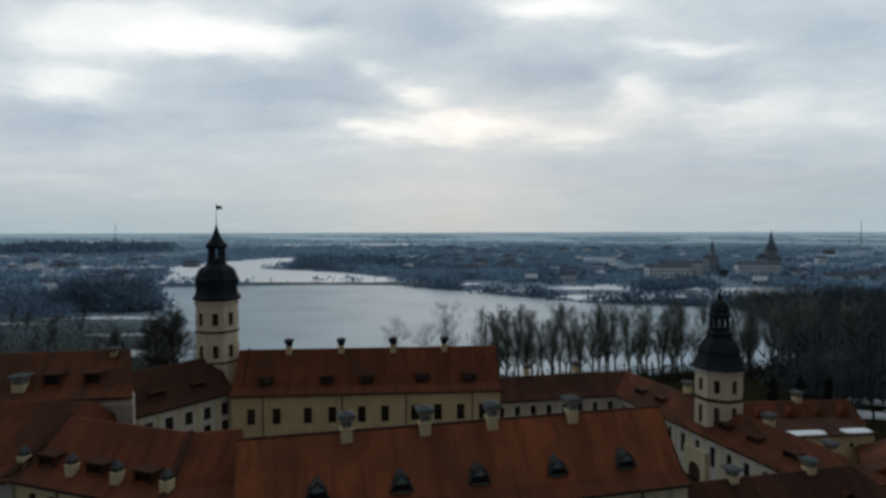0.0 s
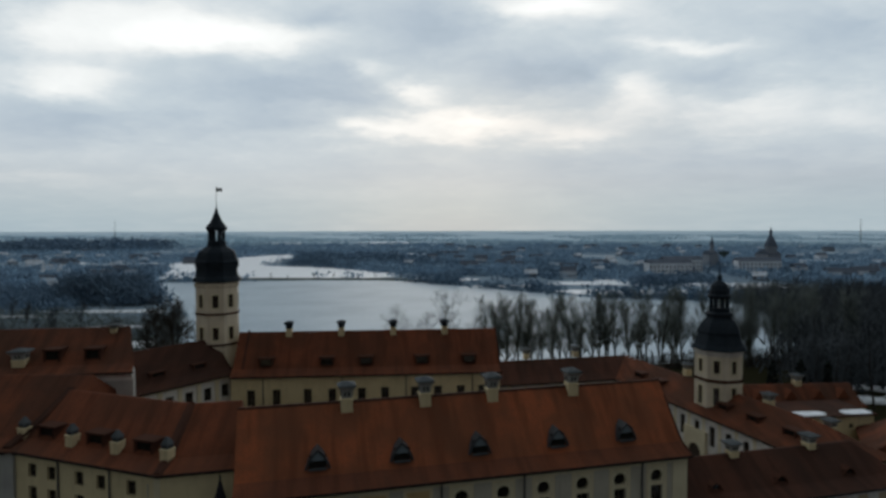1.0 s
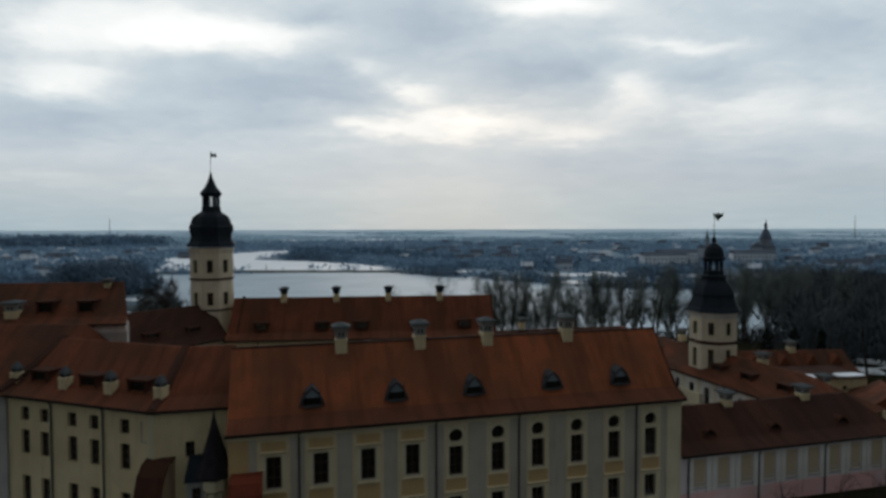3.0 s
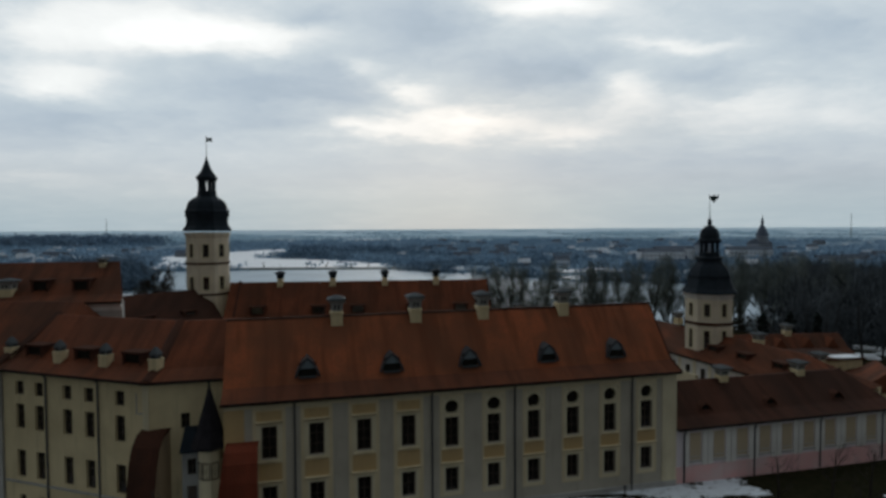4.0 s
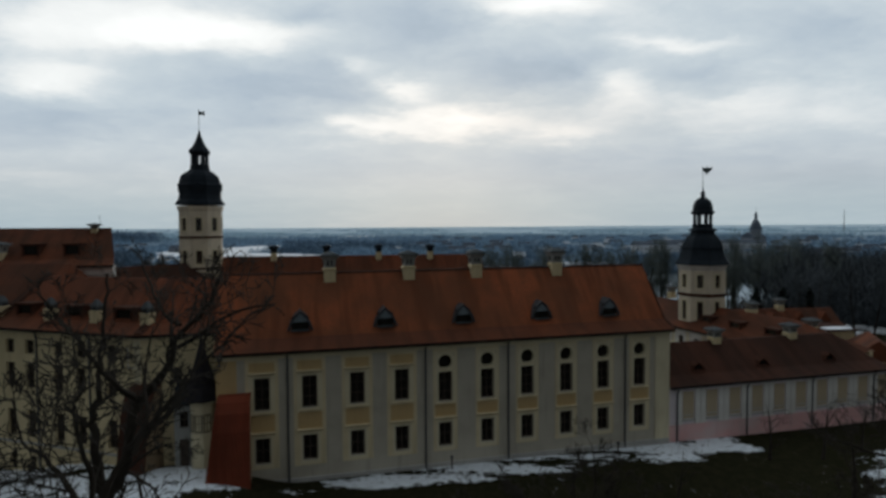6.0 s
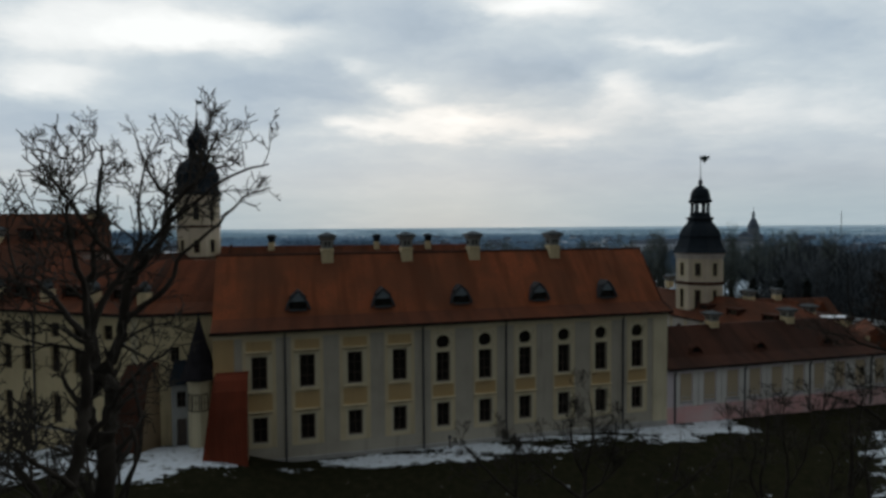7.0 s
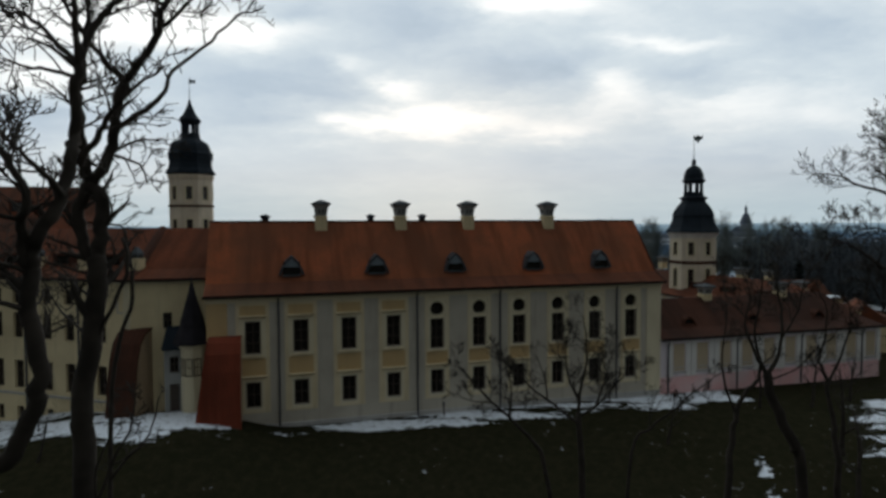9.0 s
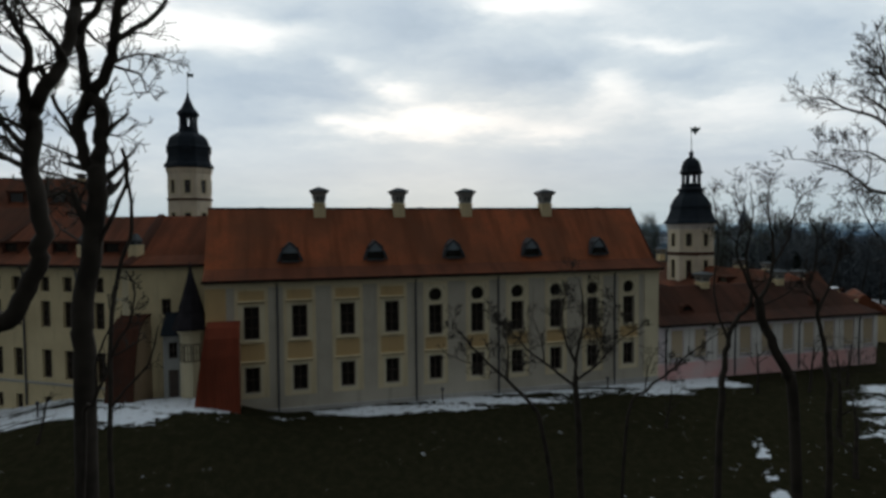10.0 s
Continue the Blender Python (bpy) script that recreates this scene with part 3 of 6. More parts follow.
def height(x, y):
    """The castle's mound, the moat's slopes before it, the bank that the trees stand on, and the low country."""
    u, v = uv_of(x, y)
    z = 0.15 + 0.55 * smooth(60, 20, u) * smooth(4, -2, v) * smooth(-16, -6, u)
    z += 1.6 * smooth(-19, -8, u) * smooth(6.5, -1, u) * (0.75 + 0.25 * smooth(5, 2, v)) * smooth(14, 8, v) - 0.6 * smooth(-12, -19, u) * smooth(-2, 4, v)
    front = smooth(-2.8, -16.0, v)
    bank = smooth(-30, -42, v)
    low = -5.3
    z = z * (1 - front) - (1.7 * smooth(47, 33, u) + 2.2 * smooth(-14, -27, v)) * front
    z = z * (1 - bank) + 0.4 * bank
    out = max(smooth(62, 100, v), smooth(-70, -130, u), smooth(105, 165, u), smooth(-60, -140, v))
    z = z * (1 - out) + low * out
    d = math.hypot(x, y - 40)
    if d > 700:
        z += smooth(1500, 4700, d) * 24 + smooth(700, 2500, d) * 3.0 * noise.noise((x / 420, y / 420, 0.3))
    elif d < 70:
        z += 0.12 * noise.noise((x / 3.1, y / 3.1, 0)) * smooth(-2.0, -4.0, v)
    return z


def make_ground():
    bm = bmesh.new()
    radii = [0.0]
    r = 1.3
    while radii[-1] < 4900:
        radii.append(min(radii[-1] + r, 4900))
        if radii[-1] > 62:
            r *= 1.11
    n = 168
    rows = []
    for r in radii:
        rows.append([bm.verts.new((r * math.cos(2 * math.pi * i / n), 40 + r * math.sin(2 * math.pi * i / n), height(r * math.cos(2 * math.pi * i / n), 40 + r * math.sin(2 * math.pi * i / n)))) for i in range(n)] if r > 0 else [bm.verts.new((0, 40, height(0, 40)))])
    for i in range(n):
        j = (i + 1) % n
        bm.faces.new((rows[0][0], rows[1][i], rows[1][j]))
        for a, b in zip(rows[1:], rows[2:]):
            bm.faces.new((a[i], b[i], b[j], a[j]))
    for f in bm.faces:
        f.smooth = True
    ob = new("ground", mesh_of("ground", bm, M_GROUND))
    return tagged(ob, "dark wet winter grass with patches of old snow, haze-coloured far off", "ground", kind="structure")


def ragged(points, step, amount, seed):
    """A shoreline: a few plan points, joined by a rounded, slightly ragged line."""
    n = len(points)
    out = []
    for i in range(n):
        p0, p1, p2, p3 = [Vector(points[(i + k) % n]) for k in (-1, 0, 1, 2)]
        m = max(2, int((p2 - p1).length / step))
        for k in range(m):
            t = k / m
            q = 0.5 * ((2 * p1) + (p2 - p0) * t + (2 * p0 - 5 * p1 + 4 * p2 - p3) * t * t + (3 * p1 - p0 - 3 * p2 + p3) * t ** 3)
            q += Vector((noise.noise((q.x / 30, q.y / 30, seed)), noise.noise((q.x / 30, q.y / 30, seed + 9)))) * amount
            out.append(q)
    return out


def make_ice(points, label, snow, step=9.0, amount=5.0, seed=0.0):
    bm = bmesh.new()
    line = ragged(points, step, amount, seed)
    rings(bm, [[(p.x, p.y, -5.9) for p in line], [(p.x, p.y, -4.85) for p in line]])
    bmesh.ops.triangulate(bm, faces=[f for f in bm.faces if len(f.verts) > 4])
    return tagged(new("water", mesh_of("water", bm, snow)), label, "lake", kind="structure")


LOWER_LAKE = [(-84, 178), (-20, 158), (60, 160), (104, 165), (122, 225), (140, 292), (82, 315), (38, 350), (-10, 395), (-44, 424), (-120, 424), (-205, 398), (-170, 325), (-120, 258)]
UPPER_LAKE = [(-226, 440), (-110, 446), (-60, 452), (-50, 485), (-105, 555), (-170, 590), (-205, 620), (-188, 665), (-205, 760), (-222, 850), (-262, 850), (-302, 710), (-307, 620), (-258, 520)]


def snow_field(x, y, long, deep, seed):
    """A meadow under snow: a ragged sheet draped over the low country."""
    bm = bmesh.new()
    n, rows = 30, [bm.verts.new((x, y, height(x, y) + 0.5))]
    old = None
    for k in (0.4, 0.75, 1.0):
        lp = []
        for i in range(n):
            a = 2 * math.pi * i / n
            q = k * (1 + 0.45 * noise.noise((math.cos(a) * 1.7, math.sin(a) * 1.7, seed)) + 0.2 * noise.noise((math.cos(a) * 5, math.sin(a) * 5, seed)))
            px, py = x + long * q * math.cos(a), y + deep * q * math.sin(a)
            lp.append(bm.verts.new((px, py, height(px, py) + (0.5 if k < 1 else -0.6) + 0.0006 * max(0.0, y - 700))))
        for i in range(n):
            j = (i + 1) % n
            if old is None:
                bm.faces.new((rows[0], lp[i], lp[j]))
            else:
                bm.faces.new((old[i], lp[i], lp[j], old[j]))
        old = lp
    return tagged(new("snow_field", mesh_of("snow_field", bm, M_SNOWROOF)), "open meadow under old snow beyond the lake", "snow field", kind="structure")


make_ground()
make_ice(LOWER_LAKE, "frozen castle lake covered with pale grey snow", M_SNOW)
# the upper lake's lighter snow colour also takes in the haze over it
make_ice(UPPER_LAKE, "frozen upper lake under whiter, partly haze-coloured snow beyond the causeway", M_SNOWROOF, seed=3.0)
MEADOWS = [
    (72, 110, 12, 2.6), (92, 113, 12, 2.6), (110, 112, 14, 2.8), (124, 124, 12, 3.2), (84, 120, 9, 2),
    (100, 350, 52, 15), (34, 386, 30, 8), (182, 396, 40, 12), (92, 404, 40, 9),
    (-130, 222, 13, 3), (-104, 188, 9, 6), (-420, 640, 30, 10), (-455, 680, 20, 14), (-350, 470, 14, 6), (-300, 470, 14, 5), (-470, 560, 20, 8), (-380, 560, 18, 8), (-520, 760, 30, 14),
    (-160, 264, 34, 4), (-204, 248, 26, 3), (-12, 438, 34, 9), (190, 368, 34, 12), (125, 425, 34, 10), (165, 440, 22, 8), (-56, 735, 22, 30), (-40, 640, 18, 12),
    (-345, 640, 26, 14), (-300, 520, 16, 8), (-392, 690, 24, 16), (-478, 1620, 70, 60), (-205, 1640, 95, 60), (-60, 900, 40, 20), (30, 760, 34, 14),
    (250, 640, 40, 14), (330, 560, 26, 10), (410, 700, 60, 16), (-620, 1500, 60, 50), (-330, 880, 40, 20), (60, 480, 26, 8), (-10, 520, 18, 9),
]
for k, spot in enumerate(MEADOWS):
    snow_field(*spot, k * 1.7)


# ---- the castle: the long front ----
def make_front():
    L, D, T = 39.7, 10.0, 0.55
    b = thing("castle_wing", pose(A0.x, A0.y, 0, 0, 0, ANG), "long two-storey grey-green castle wing with ochre window bays", "building")
    line = [(0, 0), (L, 0)]
    rect = [3.35, 6.98, 10.74, 14.4]
    arch = [18.1, 21.83, 25.5, 29.2, 32.85, 36.55]
    holes = [(x - 0.58, x + 0.58, 6.5, 9.05) for x in rect]
    holes += [(x - 0.58, x + 0.58, 6.1, 8.6) for x in arch] + [(x - 0.75, x + 0.75, 8.78, 10.1) for x in arch]
    holes += [(x - 0.55, x + 0.55, 2.3, 4.3) for x in rect + arch]
    part("wall", wall_bm(0, L, -0.5, 11.1, T, holes), M_WALL, b)
    flanks(b, L, D, -0.5, 11.1, T, M_WALL)
    for x in rect:
        window(b, x, 6.5, 1.16, 2.55)
        window(b, x, 2.3, 1.1, 2.0, rows=2)
    plate = mesh_of("oval_surround", oval_bm(1.5, 1.32, 0.6, 0.3), M_TRIM)
    for x in arch:
        window(b, x, 6.1, 1.16, 2.5)
        window(b, x, 2.3, 1.1, 2.0, rows=2)
        o = part("oval_surround", plate, None, b, "pale surround of a round window", Matrix.Translation((x, -0.02, 9.44)))
        part("pane", cached(("round", 1), lambda: mesh_of("pane", turned([(0.6, 0), (0.6, 0.012)], 24), M_PANE)), None, o, "", pose(0, 0.27, 0, 90, 0, 0))

    for x, wide in [(x, 2.5) for x in rect] + [(x, 2.1) for x in arch]:
        top = [(-0.6, 0.6, 6.45, 9.1)] if wide > 2.3 else [(-0.6, 0.6, 6.05, 8.62), (-0.75, 0.75, 8.78, 10.1)]
        part("wall_band", wall_bm(-wide / 2, wide / 2, 1.9, 10.54, 0.021, [(-0.6, 0.6, 2.25, 4.35)] + top), M_BAND, b, "paler plaster band", Matrix.Translation((x, -0.025, 0)))

    def bay(x0, z0, z1, wide, hole_list, mat, out=0.05):
        return part("bay_panel", wall_bm(-wide / 2, wide / 2, z0, z1, out - 0.027, hole_list), mat, b, "", Matrix.Translation((x0, -out, 0)))

    for x in rect:
        bay(x, 2.0, 4.55, 1.62, [(-0.6, 0.6, 2.25, 4.35)], M_TRIM)
        bay(x, 4.75, 6.15, 1.9, [], M_BAY)
        bay(x, 6.2, 9.42, 1.95, [(-0.6, 0.6, 6.45, 9.1)], M_TRIM, 0.06)
        bay(x, 9.42, 10.3, 1.9, [], M_BAY)
    for x in arch:
        bay(x, 2.0, 4.55, 1.62, [(-0.6, 0.6, 2.25, 4.35)], M_TRIM)
        bay(x, 4.75, 5.85, 1.8, [], M_BAY)
        bay(x, 5.85, 10.35, 1.85, [(-0.6, 0.6, 6.05, 8.62), (-0.75, 0.75, 8.78, 10.1)], M_TRIM, 0.06)
    sill = bmesh.new()
    box(sill, -0.85, 0.85, -0.2, 0.0, 0, 0.1)
    sill = mesh_of("window_sill", sill, M_BAND)
    hood = bmesh.new()
    rings(hood, [[(-0.9, -0.06, 0), (0.9, -0.06, 0), (0.9, 0, 0), (-0.9, 0, 0)], [(-1.0, -0.22, 0.14), (1.0, -0.22, 0.14), (1.0, 0, 0.14), (-1.0, 0, 0.14)], [(-1.0, -0.22, 0.2), (1.0, -0.22, 0.2), (1.0, 0, 0.24), (-1.0, 0, 0.24)]])
    hood = mesh_of("window_hood", hood, M_BAND)
    for x in rect:
        part("window_hood", hood, None, b, "", Matrix.Translation((x, -0.065, 9.3)))
        part("window_sill", sill, None, b, "", Matrix.Translation((x, -0.07, 6.3)))
        part("window_hood", hood, None, b, "", Matrix.Translation((x, -0.06, 4.6)))
    for x in arch:
        part("window_sill", sill, None, b, "", Matrix.Translation((x, -0.07, 5.93)))
        part("window_hood", hood, None, b, "", Matrix.Translation((x, -0.06, 4.62)))
    for x in (5.29, 16.39, 23.72, 35.06):
        pipe_part(b, x, 0.4, 11.0)
    for x0, x1 in ((0.0, 1.5), (38.2, 39.7)):
        bm = bmesh.new()
        box(bm, x0, x1, -0.07, -0.004, 0.2, 10.6)
        part("pilaster", bm, M_TRIM if x0 > 5 else M_BAY, b, "plain corner pilaster")
    cornice(b, line, 11.05, M_TRIM, 0.4, 0.5)
    part("plinth", sweep(line, [(-0.1, 0.9), (-0.004, 0.95), (-0.004, -0.6), (-0.1, -0.6)]), M_GREYWALL, b, "weathered grey plinth")
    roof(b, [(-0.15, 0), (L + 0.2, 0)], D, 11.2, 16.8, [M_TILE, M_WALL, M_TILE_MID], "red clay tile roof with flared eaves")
    gutter(b, [(-0.2, 0), (L + 0.25, 0)], 11.2)
    part("ridge_cap", sweep([(-0.15, 0), (L + 0.2, 0)], [(D / 2 - 0.22, 16.72), (D / 2 - 0.12, 16.9), (D / 2 + 0.12, 16.9), (D / 2 + 0.22, 16.72)]), M_TILE_OLD, b, "dark ridge tiles")
    for x in (4.1, 36.2):
        part("roof_strip", sweep([(x - 0.22, 0), (x + 0.22, 0)], [(1.1, 11.97), (D / 2, 16.95), (D / 2, 16.75), (1.1, 11.8)]), M_TILE_GATE, b, "dark raised strip across the tiles")
    part("verge", sweep([(L + 0.1, 0), (L + 0.3, 0)], [(-0.5, 11.26), (1.1, 12.05), (D / 2, 16.95), (D / 2, 16.7), (1.1, 11.8), (-0.5, 11.05)]), M_TILE_OLD, b, "dark verge of the gable")
    for x in (8.95, 15.95, 22.3, 30.35):
        chimney(b, x, 4.75, 15.9, 18.68, 1.0, None, 0.3)
    for x in (6.35, 13.3, 20.15, 27.5, 34.3):
        dormer(b, x, 1.3, 12.45, 1.7, 1.6)
    return b


make_front()


# ---- the wing with the small windows, and its bend behind the long front ----
def small_chimney(parent, x, y, z, m):
    """A square cream stack under a tapering plaster cap with smoke slots."""
    def shaft():
        bm = bmesh.new()
        rings(bm, [regular(4, 0.41, 0), regular(4, 0.41, 1.35), regular(4, 0.45, 1.38), regular(4, 0.45, 1.46), regular(4, 0.36, 1.48)])
        return mesh_of("chimney", bm, M_CREAM)

    def cap():
        bm = bmesh.new()
        rings(bm, [regular(4, 0.32, 1.48), regular(4, 0.32, 1.78), regular(4, 0.37, 1.8), regular(4, 0.37, 1.86), regular(4, 0.18, 2.25), regular(4, 0.1, 2.4)])
        for a in range(4):
            c, q = round(math.cos(a * math.pi / 2)), round(math.sin(a * math.pi / 2))
            rings(bm, [[(c * (0.315 + dn) - q * dt, q * (0.315 + dn) + c * dt, zz) for dn, dt in ((-0.1, -0.16), (0.012, -0.16), (0.012, 0.16), (-0.1, 0.16))] for zz in (1.52, 1.72)], mi=1)
        return mesh_of("smoke_head", bm, [M_ZINC, M_DARK])

    o = part("chimney", cached(("small chimney", 0), shaft), None, parent, "", m @ Matrix.Translation((x, y, z)))
    part("smoke_head", cached(("small chimney", 1), cap), None, o, "tapering grey smoke head")


def make_bent_wing():
    c = (-24.0, 46.4)
    a = radians(-17.5)
    k = (c[0] - 16.4 * math.cos(a), c[1] - 16.4 * math.sin(a))
    e = plan(-0.2, 3.95)
    path = [k, c, e]
    b = thing("residential_wing", pose(0, 0, 0), "three-storey cream castle wing with rows of small windows", "building")
    D, ze, zr = 10.8, 12.3, 16.3
    mw = seg_matrix(k, c)
    L = 16.4
    cols = [L - 3.05, L - 6.35, L - 8.8, L - 12.05, L - 14.35]
    holes = []
    for x in cols:
        holes += [(x - 0.5, x + 0.5, 10.0, 11.25), (x - 0.52, x + 0.52, 7.0, 9.2), (x - 0.52, x + 0.52, 2.65, 5.1), (x - 0.4, x + 0.4, -0.2, 1.1)]
    part("wall", wall_bm(0, L, -0.8, ze - 0.1, 0.6, holes), M_CREAM, b, "", mw)
    for x in cols:
        window(b, x, 10.0, 1.0, 1.25, mw, rows=2)
        window(b, x, 7.0, 1.04, 2.2, mw)
        window(b, x, 2.65, 1.04, 2.45, mw)
        window(b, x, -0.2, 0.8, 1.3, mw, rows=2)
    # blind niche near the corner
    bm = bmesh.new()
    for x0, x1, z0, z1 in ((L - 1.3, L - 1.22, 9.6, 11.2), (L - 1.3, L - 0.5, 9.5, 9.6)):
        box(bm, x0, x1, -0.06, -0.004, z0, z1)
    part("blind_niche", bm, M_GREYWALL, b, "", mw)
    m2 = seg_matrix(c, e)
    L2 = math.dist(c, e)
    part("wall", wall_bm(0, L2, -0.8, ze - 0.1, 0.6, [(2.35, 3.05, 8.2, 9.5)]), M_CREAM, b, "", m2)
    window(b, 2.7, 8.2, 0.7, 1.3, m2, rows=2)
    part("wall", sweep(path, [(D - 0.6, ze - 0.1), (D, ze - 0.1), (D, -0.8), (D - 0.6, -0.8)]), M_CREAM, b)
    bm = bmesh.new()
    box(bm, L - 0.62, L, -0.07, -0.004, 0, ze - 0.4)
    part("pilaster", bm, M_TRIM, b, "pale corner pilaster", mw)
    part("string_course", sweep([k, c], [(-0.14, 2.28), (-0.004, 2.32), (-0.004, 2.08), (-0.1, 2.12)]), M_GREYWALL, b, "grey moulded course")
    cornice(b, path, ze - 0.08, M_TRIM, 0.32, 0.35)
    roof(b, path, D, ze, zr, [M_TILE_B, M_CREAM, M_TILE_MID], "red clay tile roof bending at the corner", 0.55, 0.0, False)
    gutter(b, path, ze)
    for x in (L - 5.3, L - 11.15):
        pipe_part(b, x, 0.2, 12.1, mw)
    # tiled hip where the roof bends
    pa, pb, pc = [Vector(p) for p in path]
    wa, wb = (pb - pa).normalized(), (pc - pb).normalized()
    nn = (Vector((-wa.y, wa.x)) + Vector((-wb.y, wb.x))).normalized()
    nn = nn / nn.dot(Vector((-wa.y, wa.x)))
    side = Vector((-nn.y, nn.x)).normalized() * 0.45
    bm = bmesh.new()
    loops = []
    for d, z in ((-0.4, ze + 0.06), (1.1, ze + 0.75), (D / 2, zr + 0.08)):
        o = pb + nn * d
        loops.append([(o.x - side.x, o.y - side.y, z - 0.1), (o.x + side.x, o.y + side.y, z - 0.1), (o.x + side.x * 0.4, o.y + side.y * 0.4, z + 0.1), (o.x - side.x * 0.4, o.y - side.y * 0.4, z + 0.1)])
    rings(bm, loops)
    part("flashing", bm, M_TILE_OLD, b, "dark tiled hip")
    for x in (-0.4, L - 10.9, L - 5.7, L - 0.35):
        small_chimney(b, x, 1.2, 12.4, mw)
    for x in (L - 14.2, L - 8.4, L - 3.0):
        dormer(b, x, 1.25, 12.8, 2.0, 1.4, mw, 2.6, "shed")
    return b


make_bent_wing()


def make_cross_wing():
    x0, x1, y0 = -62.0, -35.4, 51.1
    b = thing("cross_wing", pose(0, 0, 0), "taller castle wing crossing behind the cream one", "building")
    D, ze, zr = 13.8, 12.3, 17.35
    m = Matrix.Translation((x0, y0, 0))
    cols = [2.5 + 3.3 * i for i in range(6)]
    holes = [(x - 0.5, x + 0.5, z, z + h) for x in cols for z, h in ((10.0, 1.25), (7.0, 2.2), (2.65, 2.4))]
    # darker grey plaster here puts the shade of the recess into the wall colour
    part("wall", wall_bm(0, 22.3, -0.8, ze - 0.1, 0.6, holes), M_GREYWALL, b, "", m)
    for x in cols:
        for z, h in ((10.0, 1.25), (7.0, 2.2), (2.65, 2.4)):
            window(b, x, z, 1.0, h, m, rows=2 if h < 2 else 3)
    part("gable_wall", wall_bm(0.6, 10.0, 8.0, ze - 0.1, 0.5, []), M_GREYWALL, b, "", pose(x1 - 0.3, y0, 0, 0, 0, 90))
    part("roof", sweep([(x0, y0), (x1, y0)], roof_profile(D, ze, zr, lift=0.55), hip=1.2), M_TILE_GATE, b, "brown-red tile roof")
    gutter(b, [(x0, y0), (x0 + 22.0, y0)], ze)
    # the valley between the two roofs
    bm = bmesh.new()
    loops = []
    for x, y, z in ((-40.2, 51.0, 12.55), (-38.95, 53.7, 14.3), (-37.9, 56.6, 16.42)):
        loops.append([(x - 0.4, y, z - 0.12), (x + 0.4, y, z - 0.12), (x + 0.3, y, z + 0.1), (x - 0.3, y, z + 0.1)])
    rings(bm, loops)
    part("flashing", bm, M_TILE_OLD, b, "dark valley gutter")
    return b


make_cross_wing()


# ---- buttresses, entry and turret in the corner ----
def make_buttress(u, v, turn, w, d, foot, top, label, mat, spread=0.0):
    """A raking buttress with a rounded head: tiled on its sloping face, plastered on its cheeks. u, v: its right front corner."""
    b = thing("buttress", pose(*plan(u, v), 0, 0, 0, ANG + turn), label, "buttress")
    bm = bmesh.new()
    rise = top - foot
    prof = [(0.0, foot - 1.5), (0.0, foot), (d * 0.08, foot + rise * 0.36), (d * 0.17, foot + rise * 0.66), (d * 0.28, foot + rise * 0.85), (d * 0.45, foot + rise * 0.96), (d * 0.66, top), (d, top), (d, foot - 1.5)]

    def left(z, x):
        return x - spread * max(0.0, 1 - (z - foot) / rise)

    rings(bm, [[(left(z, -w), y, z) for y, z in prof], [(0.0, y, z) for y, z in prof]])
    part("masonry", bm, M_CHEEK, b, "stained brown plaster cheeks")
    bm = bmesh.new()
    face = prof[:8]
    rings(bm, [[(e if e > 0 else left(z, e), y - 0.08, z + 0.06) for y, z in face] + [(e if e > 0 else left(z, e), y + 0.06, z - 0.06) for y, z in reversed(face)] for e in (-w - 0.06, 0.06)])
    part("tile_facing", bm, mat, b, "red tiled slope")
    return b


make_buttress(2.5, -2.6, 0.0, 2.25, 2.6, 1.2, 8.0, "tall raking buttress faced with bright red tiles", M_TILE_NEW, 0.9)
make_buttress(-5.45, 1.2, -18.0, 2.1, 4.2, 1.8, 8.3, "curved raking buttress with dark brown tiles and plastered cheek", M_TILE_OLD)


